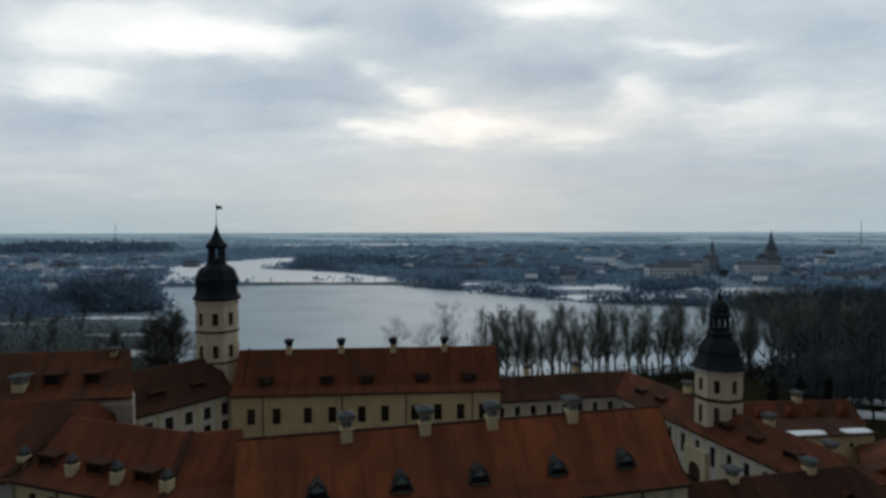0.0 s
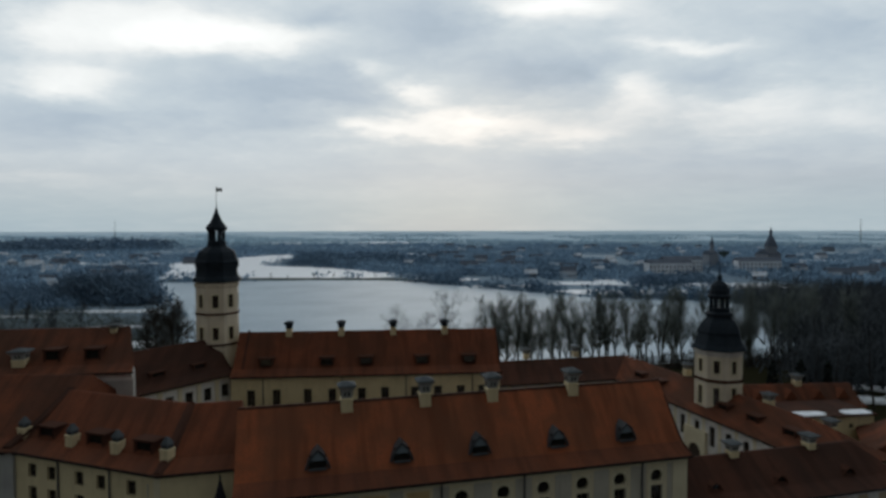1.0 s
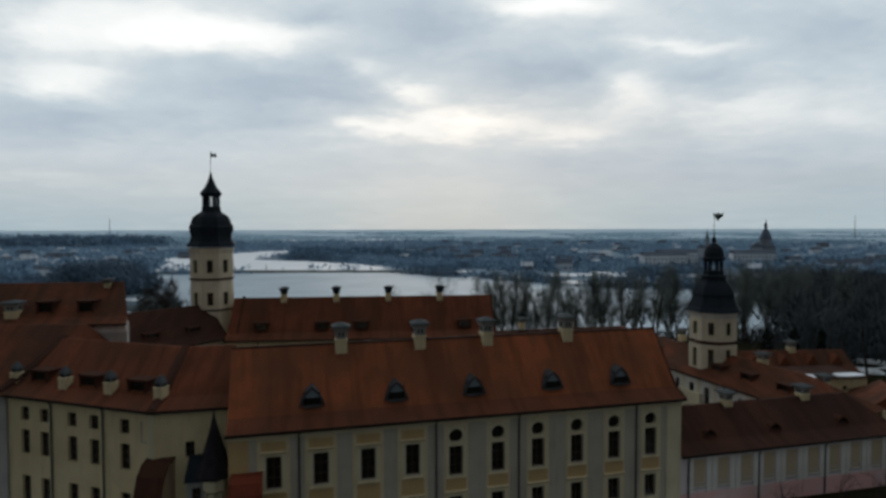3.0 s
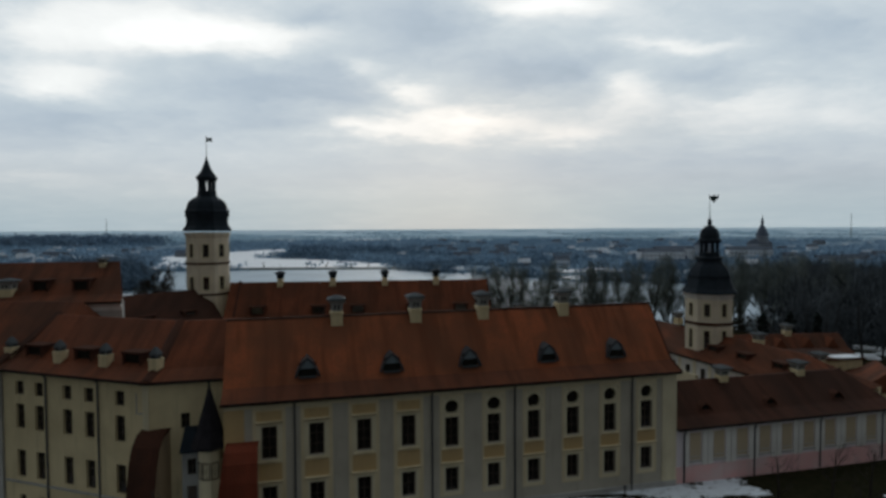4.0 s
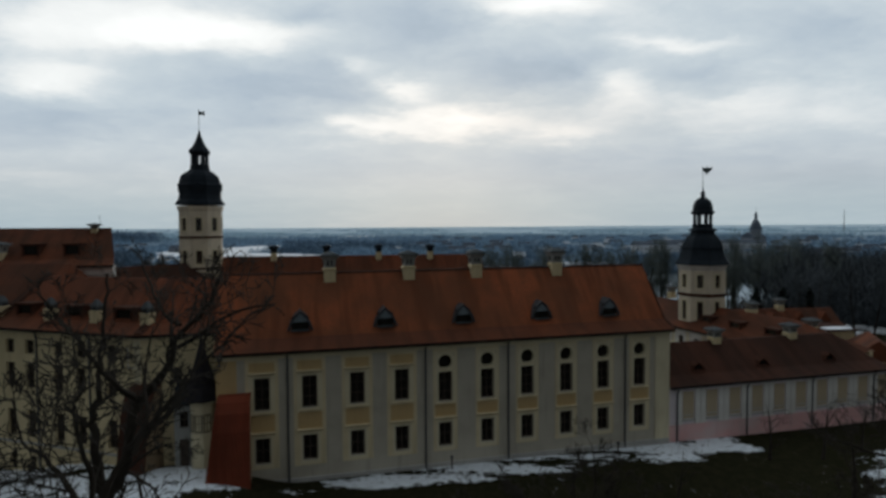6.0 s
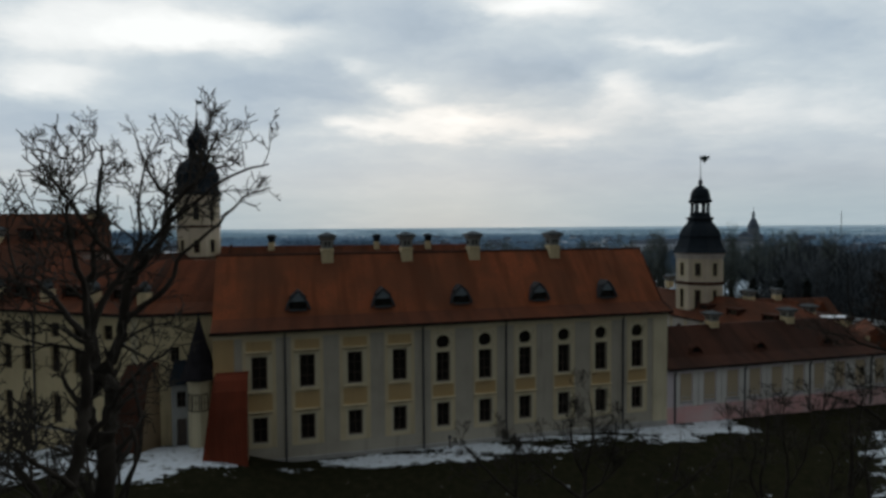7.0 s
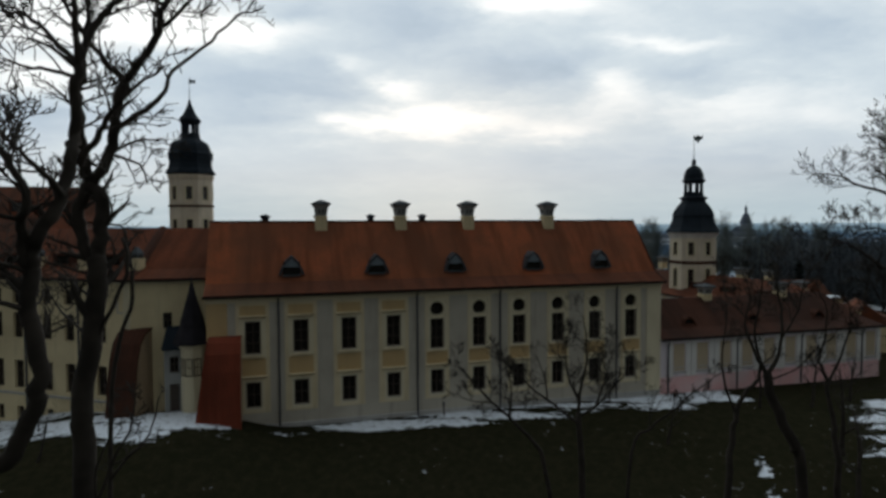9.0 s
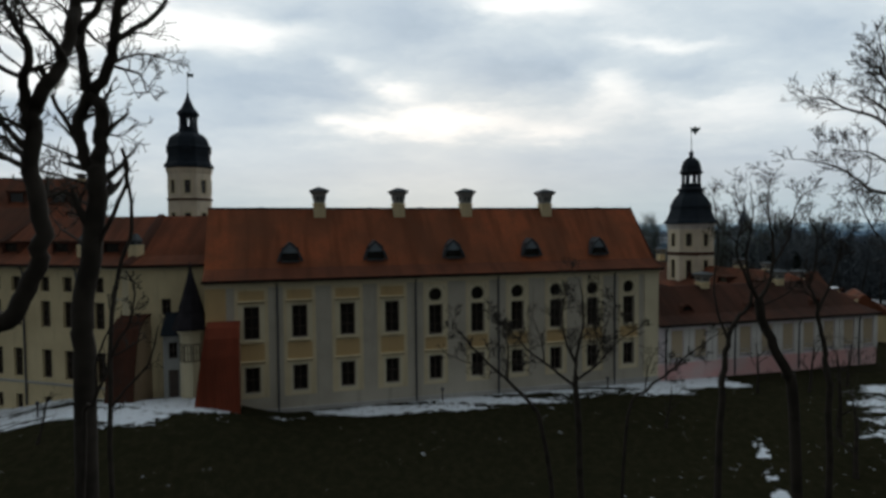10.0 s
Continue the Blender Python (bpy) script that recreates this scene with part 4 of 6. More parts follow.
def make_turret():
    b = thing("corner_turret", pose(*plan(-1.25, 2.0), 0), "small turret with a pointed dark shingle roof", "turret")
    part("wall", turned([(0.82, -0.5), (0.82, 6.9), (0.95, 7.0), (0.95, 7.3), (0.82, 7.35)], 8), M_TRIM, b)
    part("roof", turned([(1.34, 7.3), (1.3, 7.55), (1.05, 8.2), (0.88, 8.6), (0.8, 9.1), (0.62, 9.8), (0.42, 10.6), (0.2, 11.5), (0.03, 12.3)], 8), M_TURRET, b, "pointed dark shingle roof")
    fr = cached(("frame", 0.6, 1.4, 2, M_FRAME.name), lambda: mesh_of("window", frame_bm(0.6, 1.4, rows=2), M_FRAME))
    pn = cached(("pane", 0.6, 1.4), lambda: mesh_of("pane", pane_bm(0.6, 1.4), M_PANE))
    for a in (-45, 0, 45):
        w = part("window", fr, None, b, "", pose(0.85 * math.sin(radians(a)), -0.85 * math.cos(radians(a)), 4.8, 0, 0, a))
        part("pane", pn, None, w)
    part("finial", turned([(0.04, 12.1), (0.09, 12.25), (0.04, 12.4), (0.02, 12.6)], 8), M_SLATE, b)
    e = thing("entry_porch", pose(*plan(-3.45, 2.5), 0, 0, 0, ANG), "narrow whitewashed entry with dark doors", "porch")
    e.scale = (0.66, 1.0, 1.0)
    part("wall", wall_bm(0, 2.2, -0.5, 6.8, 0.3, [(0.55, 1.65, -0.5, 4.0), (0.6, 1.6, 4.9, 6.2)]), M_SOOT, e)
    bm = bmesh.new()
    box(bm, 0.6, 1.6, 0.15, 0.22, 1.0, 3.95)
    for x in (0.62, 1.12):
        box(bm, x, x + 0.44, 0.12, 0.149, 1.9, 3.8)
    part("door", bm, M_FRAME, e, "dark panelled double door")
    window(e, 1.1, 4.9, 1.0, 1.3, None, 0.12, rows=2)
    bm = bmesh.new()
    rings(bm, [[(x, y, z) for x, y in ((-0.2 + i, -0.3 + f), (2.4 - i, -0.3 + f), (2.4 - i, 1.9), (-0.2 + i, 1.9))] for z, i, f in ((6.75, 0, 0), (6.9, 0, 0), (8.4, 0.3, 1.3))])
    part("roof", bm, M_SLATE, e, "dark tin lean-to roof")
    return b


make_turret()


# ---- the low pink wing ----
def make_low_wing():
    L, D, ze, zr = 27.0, 8.6, 5.7, 8.8
    o = plan(39.75, 0.25)
    b = thing("low_wing", pose(o[0], o[1], 0, 0, 0, ANG), "low castle wing in faded pink and lilac plaster", "building")
    part("wall", wall_bm(0, L, -0.6, ze - 0.1, 0.5, []), M_LILAC, b)
    flanks(b, L, D, -0.6, ze - 0.1, 0.5, M_LILAC)
    part("plinth", sweep([(0, 0), (L, 0)], [(-0.05, 1.85), (-0.004, 1.9), (-0.004, -0.6), (-0.05, -0.6)]), M_PINK, b, "faded pink lower wall")
    panel = bmesh.new()
    box(panel, -0.62, 0.62, -0.03, -0.004, 2.45, 5.05)
    panel = mesh_of("blind_window", panel, M_BLIND)
    sill = bmesh.new()
    box(sill, -0.75, 0.75, -0.14, -0.004, 2.24, 2.38)
    box(sill, -0.62, 0.62, -0.08, -0.03, 2.72, 2.8)
    sill = mesh_of("window_sill", sill, M_GREYWALL)
    pil = bmesh.new()
    box(pil, -0.28, 0.28, -0.09, -0.004, 1.9, 5.25)
    pil = mesh_of("pilaster", pil, M_WHITE)
    for i in range(10):
        x = 2.25 + 2.62 * i
        if x > L - 1:
            break
        part("blind_window", panel, None, b, "ochre blind window", Matrix.Translation((x, 0, 0)))
        part("window_sill", sill, None, b, "", Matrix.Translation((x, 0, 0)))
        for dx in (-1.0, 1.0):
            part("pilaster", pil, None, b, "", Matrix.Translation((x + dx, 0, 0)))
    for x in (1.0, 8.85, 16.7, 24.6):
        pipe_part(b, x, 0.3, 5.3)
    cornice(b, [(0, 0), (L, 0)], ze - 0.08, M_WHITE, 0.3, 0.3)
    part("roof", sweep([(0.02, 0), (L + 0.2, 0)], roof_profile(D, ze, zr, lift=0.5), end_mi=0, hip=3.6), [M_TILE_OLD, M_LILAC], b, "dark weathered tile roof with a hipped end")
    gutter(b, [(0.02, 0), (L + 0.25, 0)], ze)
    for x in (4.4, 12.0, 20.4):
        dormer(b, x, 1.3, 6.25, 1.6, 1.1, None, 2.0, "pointed", True)
    for x in (8.5, 18.1):
        chimney(b, x, 4.2, 8.1, 10.2, 0.95)
    return b


make_low_wing()


# ---- round the courtyard ----
def make_far_wing():
    L, D, T = 38.6, 11.0, 0.5
    b = thing("courtyard_wing", pose(-32.0, 82.3, 0, 0, 0, 6.0), "cream courtyard wing under a long red tile roof", "building")
    cols = [2.75, 6.3, 10.7, 14.2, 18.4, 21.75, 26.1, 29.45, 32.8, 36.0]
    holes = [(x - 0.58, x + 0.58, 6.75, 9.1) for x in cols] + [(x - 0.58, x + 0.58, 2.2, 4.6) for x in cols]
    part("wall", wall_bm(0, L, -0.5, 11.0, T, holes), M_CREAM, b)
    flanks(b, L, D, -0.5, 11.0, T, M_CREAM)
    for x in cols:
        window(b, x, 6.75, 1.16, 2.35)
        window(b, x, 2.2, 1.16, 2.4)
    for x in (4.45, 15.6, 24.8, 34.5):
        pipe_part(b, x, 0.2, 10.9)
    cornice(b, [(0, 0), (L, 0)], 10.95, M_TRIM, 0.35, 0.4)
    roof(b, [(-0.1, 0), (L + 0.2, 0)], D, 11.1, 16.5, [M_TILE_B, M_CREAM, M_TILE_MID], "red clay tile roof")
    gutter(b, [(-0.1, 0), (L + 0.2, 0)], 11.1)
    part("verge", sweep([(L + 0.1, 0), (L + 0.3, 0)], [(-0.5, 11.16), (1.1, 11.95), (D / 2, 16.65), (D / 2, 16.4), (1.1, 11.7), (-0.5, 10.95)]), M_TILE_OLD, b, "dark verge of the gable")
    part("roof_strip", sweep([(1.15, 0), (1.5, 0)], [(1.1, 11.95), (D / 2, 16.75), (D / 2, 16.5), (1.1, 11.75)]), M_TILE_OLD, b, "dark raised strip across the tiles")
    for x in (7.3, 15.1, 22.95, 30.8):
        chimney(b, x, 5.1, 15.8, 18.2, 0.85, None, 0.28, True)
    for x in (4.6, 13.3, 19.0, 27.2, 34.2):
        dormer(b, x, 1.2, 12.2, 2.0, 1.15, None, 2.2, "shed")
    return b


make_far_wing()


def make_side_wing():
    a, e = (-42.6, 69.4), (-32.2, 84.3)
    b = thing("courtyard_wing", pose(0, 0, 0), "courtyard wing with tall paired windows and pilasters", "building")
    D, ze, zr = 10.0, 11.2, 15.7
    m = seg_matrix(a, e)
    L = math.dist(a, e)
    cols = [L - 1.6 - 2.75 * i for i in range(6)]
    holes = [(x - 0.58, x + 0.58, 4.4, 7.4) for x in cols] + [(x - 0.58, x + 0.58, 8.1, 9.9) for x in cols]
    part("wall", wall_bm(0, L, -0.5, ze - 0.1, 0.5, holes), M_WHITE, b, "", m)
    for x in cols:
        window(b, x, 4.4, 1.16, 3.0, m)
        window(b, x, 8.1, 1.16, 1.8, m, rows=2)
    pil = bmesh.new()
    box(pil, -0.3, 0.3, -0.12, -0.004, 0, 10.7)
    pil = mesh_of("pilaster", pil, M_TRIM)
    for x in cols:
        part("pilaster", pil, None, b, "", m @ Matrix.Translation((x - 1.35, 0, 0)))
    part("wall", sweep([a, e], [(D - 0.5, ze - 0.1), (D, ze - 0.1), (D, -0.5), (D - 0.5, -0.5)]), M_CREAM, b)
    cornice(b, [a, e], ze - 0.08, M_TRIM, 0.3, 0.4)
    part("roof", sweep([a, e], roof_profile(D, ze, zr), end_mi=1), [M_TILE_OLD, M_CREAM], b, "weathered dark red tile roof")
    gutter(b, [a, e], ze)
    for x in (L - 4.5, L - 10.5):
        dormer(b, x, 1.5, 12.1, 2.0, 1.1, m, 2.2, "shed")
    return b


make_side_wing()


def make_palace():
    L, D, ze, zr, skew = 42.0, 11.0, 17.0, 20.9, 0.40
    a = 10.0
    b = thing("main_palace", pose(-34.35 - L * math.cos(radians(a)), 61.3 - L * math.sin(radians(a)), 0, 0, 0, a), "tallest castle block with dormers in its red roof", "building")
    cols = [L - 3.2 - 3.6 * i for i in range(10)]
    holes = [(x - 0.5, x + 0.5, 12.2, 14.2) for x in cols]
    part("wall", wall_bm(0, L, -0.5, ze - 0.1, 0.6, holes), M_GREYWALL, b)
    for x in cols:
        window(b, x, 12.2, 1.0, 2.0, rows=2)
    # the end wall stands askew, as the court is not square
    e0, e1 = (L, 0.6), (L - skew * D, D)
    part("wall", wall_bm(0, math.dist(e0, e1), -0.5, ze - 0.1, 0.6, []), M_GREYWALL, b, "", seg_matrix(e0, e1))
    flanks(b, L - skew * D, D, -0.5, ze - 0.1, 0.6, M_GREYWALL, right=False)
    cornice(b, [(0, 0), (L, 0)], ze - 0.08, M_WHITE, 0.4, 0.9)
    bm = bmesh.new()
    prof = roof_profile(D, ze, zr, lift=0.5)
    vl = rings(bm, [[(-0.3, d, z) for d, z in prof], [(L + 0.15 - skew * max(d, 0), d, z) for d, z in prof]], cap=False)
    for lp in (list(reversed(vl[0])), vl[1]):
        bm.faces.new(lp).material_index = 1
    part("roof", bm, [M_TILE_GATE, M_GREYWALL], b, "weathered brown-red tile roof")
    gutter(b, [(0, 0), (L + 0.15, 0)], ze)
    chimney(b, L - 11.6, 1.5, 17.2, 19.5, 1.2)
    chimney(b, L - 20.5, 1.5, 17.2, 19.3, 1.2)
    chimney(b, L - 3.6, 4.9, 20.2, 21.4, 0.6)
    for x in (L - 4.6, L - 8.6, L - 16.4):
        dormer(b, x, 1.5, 17.75, 1.6, 1.5, None, 2.6, "shed")
    return b


make_palace()


def make_gate_wing():
    path = [(5.2, 95.2), (27.2, 100.2), (39.8, 62.6)]
    b = thing("gate_wing", pose(0, 0, 0), "low white gate wing with tall windows and tile roof", "building")
    D, ze, zr = 9.0, 6.6, 9.4
    for (p, q), cols, z0, z1 in (((path[0], path[1]), [2.2 + 2.75 * i for i in range(8)], 3.7, 5.5), ((path[1], path[2]), [2.0 + 2.9 * i for i in range(13)], 2.6, 5.4)):
        m = seg_matrix(p, q)
        L = math.dist(p, q)
        part("wall", wall_bm(0, L, -0.5, ze - 0.1, 0.5, [(x - 0.5, x + 0.5, z0, z1) for x in cols]), M_WHITE, b, "", m)
        for x in cols:
            window(b, x, z0, 1.0, z1 - z0, m)
        pil = cached(("gate_pilaster", 1), lambda: mesh_of("pilaster", (lambda g: (box(g, -0.22, 0.22, -0.1, -0.004, 0, 6.2), g)[1])(bmesh.new()), M_TRIM))
        for i, x in enumerate(cols):
            part("pilaster", pil, None, b, "", m @ Matrix.Translation((x + 1.4, 0, 0)))
    part("wall", sweep(path, [(D - 0.5, ze - 0.1), (D, ze - 0.1), (D, -0.5), (D - 0.5, -0.5)]), M_CREAM, b)
    cornice(b, path, ze - 0.08, M_WHITE, 0.35, 0.4)
    o = part("roof", sweep(path, roof_profile(D, ze, zr), end_mi=0, hip=6.0), [M_TILE_GATE, M_TILE_OLD], b, "weathered brown-red tile roof turning the corner")
    for p in o.data.polygons:
        if p.center.x < 22.0:  # the range along the lake has older tiles
            p.material_index = 1
    gutter(b, path, ze)
    m = seg_matrix(path[1], path[2])
    for x in (4.0, 9.0, 22.5, 27.5, 33.0):
        dormer(b, x, 1.4, 7.4, 1.8, 1.05, m, 2.2, "shed")
    # the passage under the tower
    g = wall_bm(17.3, 21.5, -0.5, 4.3, 0.45, [(18.2, 20.6, -0.5, 1.6), (18.45, 20.35, 1.6, 2.05), (18.8, 20.0, 2.05, 2.3)])
    q = part("gate_portal", g, M_TRIM, b, "stone surround of the gate passage", m @ Matrix.Translation((0, -0.46, 0)))
    g = bmesh.new()
    box(g, 18.1, 20.7, 0.3, 0.4, -0.5, 2.4)
    part("gate_leaf", g, M_FRAME, q, "dark timber gate")
    chimney(b, 26.1, 5.6, 8.6, 10.7, 1.0, m)
    chimney(b, 34.0, 6.6, 7.6, 9.6, 1.0, m)
    chimney(b, 12.0, 4.5, 9.6, 11.6, 0.9, m)
    m0 = seg_matrix(path[0], path[1])
    for x in (8.0, 17.0):
        chimney(b, x, 4.4, 9.6, 11.6, 0.9, m0)
    return b


make_gate_wing()


def make_yard_houses():
    b = thing("outbuilding", pose(45.6, 82.6, 0, 0, 0, 8.0), "yellow outbuilding with a flat roof under snow", "building")
    part("wall", wall_bm(0, 14, -0.5, 5.4, 0.4, [(10.2, 10.9, 3.6, 4.3), (3.0, 3.8, 2.6, 4.0), (6.4, 7.2, 2.6, 4.0)]), M_CREAM, b)
    for x, z, w, h in ((10.55, 3.6, 0.7, 0.7), (3.4, 2.6, 0.8, 1.4), (6.8, 2.6, 0.8, 1.4)):
        window(b, x, z, w, h, rows=2)
    flanks(b, 14, 6.5, -0.5, 5.4, 0.4, M_CREAM)
    bm = bmesh.new()
    box(bm, -0.3, 14.3, -0.4, 6.9, 5.4, 5.65)
    part("roof", bm, M_TILE_OLD, b, "flat roof slab")
    for x0, x1 in ((0.2, 7.0), (9.6, 14.0)):
        s = bmesh.new()
        n = 14
        lo, hi = [], []
        for k in range(n):
            t = 2 * math.pi * k / n
            ex = abs(math.cos(t)) ** 0.5 * math.copysign(1, math.cos(t))
            ey = abs(math.sin(t)) ** 0.5 * math.copysign(1, math.sin(t))
            x, y = (x0 + x1) / 2 + (x1 - x0) / 2 * ex, 0.75 + 0.95 * ey
            lo.append((x, y, 5.655)), hi.append((x * 0.98 + (x0 + x1) / 2 * 0.02, y * 0.9 + 0.12, 5.78))
        rings(s, [lo, hi])
        part("roof_snow", s, M_SNOWROOF, b, "patch of settled snow")
    c = thing("gatehouse", pose(43.0, 89.9, 0, 0, 0, 5.0), "outer gatehouse range with dormered red roof", "building")
    part("wall", wall_bm(0, 20, -0.5, 4.5, 0.5, [(2 + 3.3 * i, 3 + 3.3 * i, 2.2, 3.9) for i in range(5)]), M_CREAM, c)
    for i in range(5):
        window(c, 2.5 + 3.3 * i, 2.2, 1.0, 1.7)
    flanks(c, 20, 7, -0.5, 4.5, 0.5, M_CREAM)
    part("roof", sweep([(-0.2, 0), (20.2, 0)], roof_profile(7, 4.6, 7.3), end_mi=1), [M_TILE_GATE, M_CREAM], c, "brown-red tile roof")
    for x in (4.0, 9.0, 13.5, 17.5):
        g = bmesh.new()
        rings(g, [[(-1.0, 0, 0), (1.0, 0, 0), (0, 0, 1.5)], [(-1.0, 3.4, 0), (1.0, 3.4, 0), (0, 3.4, 1.5)]])
        part("gablet", g, M_TILE_GATE, c, "", Matrix.Translation((x, 1.0, 5.5)))
    chimney(c, 11.5, 3.5, 6.8, 9.0, 1.0)
    d = thing("outbuilding", pose(57.5, 72.0, 0, 0, 0, 62.0), "low range beside the gate wing with dark tile roof", "building")
    part("wall", wall_bm(0, 11, -0.5, 3.6, 0.4, [(2, 2.8, 1.4, 2.8), (6, 6.8, 1.4, 2.8)]), M_CREAM, d)
    for x in (2.4, 6.4):
        window(d, x, 1.4, 0.8, 1.4, rows=2)
    flanks(d, 11, 6, -0.5, 3.6, 0.4, M_CREAM)
    part("roof", sweep([(-0.2, 0), (11.2, 0)], roof_profile(6, 3.7, 6.0), hip=2.6), M_TILE_GATE, d, "brown tile roof with tile-hung ends")


make_yard_houses()


# ---- towers ----
def tower_windows(b, r, rows, turn, count=8):
    for z, w, h in rows:
        fr = cached(("tower_frame", w, h), lambda: mesh_of("window", frame_bm(w, h, rows=3), M_FRAME))
        pn = cached(("pane", w, h), lambda: mesh_of("pane", pane_bm(w, h), M_PANE))
        jb = bmesh.new()
        for x0, x1, z0, z1 in ((-w / 2 - 0.16, -w / 2, -0.16, h + 0.16), (w / 2, w / 2 + 0.16, -0.16, h + 0.16), (-w / 2, w / 2, h, h + 0.16), (-w / 2, w / 2, -0.16, 0)):
            box(jb, x0, x1, -0.08, 0.05, z0, z1)
        jm = cached(("jamb", w, h), lambda: mesh_of("window_surround", jb, M_TRIM))
        for i in range(count):
            a = 360 * i / count + turn
            at = pose(0, 0, 0, 0, 0, a) @ Matrix.Translation((0, -r, z))
            o = part("window", fr, None, b, "", at @ Matrix.Translation((0, 0.12, 0)))
            part("pane", pn, None, o)
            part("window_surround", jm, None, b, "", at)


def drum(r, z0, z1, rows, t=0.45):
    """Eight walls with window openings, joined into one ring."""
    bm = bmesh.new()
    side = 2 * r * math.tan(math.pi / 8)
    for i in range(8):
        w = wall_bm(-side / 2, side / 2, z0, z1, t, [(-w / 2, w / 2, z, z + h) for z, w, h in rows])
        me = bpy.data.meshes.new("tmp")
        w.to_mesh(me)
        w.free()
        me.transform(Matrix.Rotation(math.pi / 4 * i, 4, "Z") @ Matrix.Translation((0, -r, 0)))
        bm.from_mesh(me)
        bpy.data.meshes.remove(me)
    bmesh.ops.remove_doubles(bm, verts=bm.verts, dist=0.003)
    return bm


def vane(b, z0, z1, eagle):
    part("mast", turned([(0.045, z0), (0.035, (z0 + z1) / 2), (0.02, z1)], 6), M_SLATE, b)
    bm = bmesh.new()
    if eagle:
        pts = [(0.0, -0.75), (0.25, -0.3), (0.75, 0.1), (0.8, 0.75), (0.45, 0.45), (0.22, 0.5), (0.15, 0.75), (0, 0.65), (-0.15, 0.75), (-0.22, 0.5), (-0.45, 0.45), (-0.8, 0.75), (-0.75, 0.1), (-0.25, -0.3)]
        pts = [(x * 0.8, z * 0.8) for x, z in pts]
        ox = 0.5
    else:
        pts = [(0, -0.35), (0.5, -0.2), (0.8, -0.4), (0.62, 0.0), (0.8, 0.3), (0.3, 0.2), (0, 0.45)]
        ox = 0.03
    rings(bm, [[(ox + x, -0.03, z1 - 0.6 + z) for x, z in pts], [(ox + x, 0.03, z1 - 0.6 + z) for x, z in pts]])
    bmesh.ops.triangulate(bm, faces=[f for f in bm.faces if len(f.verts) > 4])
    part("weather_vane", bm, M_GOLD, b, "cut metal weather vane")


def make_tall_tower():
    b = thing("clock_tower", pose(-36.3, 88.5, 0, 0, 0, 16), "tall cream octagonal tower with dark bell roof and lantern", "tower")
    r = 2.93
    rows = [(20.4, 0.85, 1.9), (15.6, 0.85, 1.9)]
    part("wall", drum(r, -0.5, 24.0, rows), M_TOWER, b)
    tower_windows(b, r, rows, 0)
    for z in (19.2, 14.6):
        part("string_course", turned([(r + 0.02, z + 0.1), (r + 0.13, z + 0.16), (r + 0.13, z + 0.36), (r + 0.02, z + 0.42)], 8), M_TILE_OLD, b, "dark moulded band")
    part("cornice", turned([(r + 0.02, 23.3), (r + 0.08, 23.4), (r + 0.2, 23.8), (r + 0.2, 24.05)], 8), M_TOWER, b)
    part("bell_roof", turned([(r + 0.45, 24.25), (r + 0.35, 24.6), (r + 0.02, 25.05), (r - 0.1, 25.7), (r + 0.0, 26.9), (r + 0.1, 27.05), (r + 0.08, 27.2), (r - 0.1, 27.5), (r - 0.2, 28.0), (r - 0.42, 28.6), (r - 0.85, 29.0), (1.6, 29.3), (1.4, 29.5)], 8), M_SLATE, b, "dark slate bell roof")
    for i in range(4):
        at = pose(0, 0, 0, 0, 0, 90 * i) @ Matrix.Translation((0, -r + 0.1, 26.4))
        bm = bmesh.new()
        rings(bm, [[(-0.5, -0.25, 0), (0.5, -0.25, 0), (0.5, -0.25, 0.7), (0, -0.3, 1.1), (-0.5, -0.25, 0.7)], [(-0.5, 1.2, 0), (0.5, 1.2, 0), (0.5, 1.2, 0.7), (0, 1.2, 1.1), (-0.5, 1.2, 0.7)]])
        part("roof_dormer", bm, M_SLATE, b, "", at)
    bm = bmesh.new()
    for i in range(8):
        a = math.pi / 4 * i + math.pi / 8
        rings(bm, [[(1.08 * math.cos(a) + 0.22 * math.cos(t), 1.08 * math.sin(a) + 0.22 * math.sin(t), z) for t in (0.4, 2, 3.5, 5)] for z in (29.5, 32.0)])
    part("lantern", bm, M_SLATE, b, "dark open lantern posts")
    part("lantern_base", turned([(1.3, 29.4), (1.3, 30.2), (1.1, 30.25)], 8), M_SLATE, b)
    part("spire", turned([(1.3, 31.8), (1.5, 32.2), (1.42, 32.4), (0.95, 33.0), (0.6, 33.7), (0.28, 34.6), (0.06, 35.5)], 8), M_SLATE, b, "dark pointed spire")
    vane(b, 35.4, 38.6, False)
    return b


make_tall_tower()


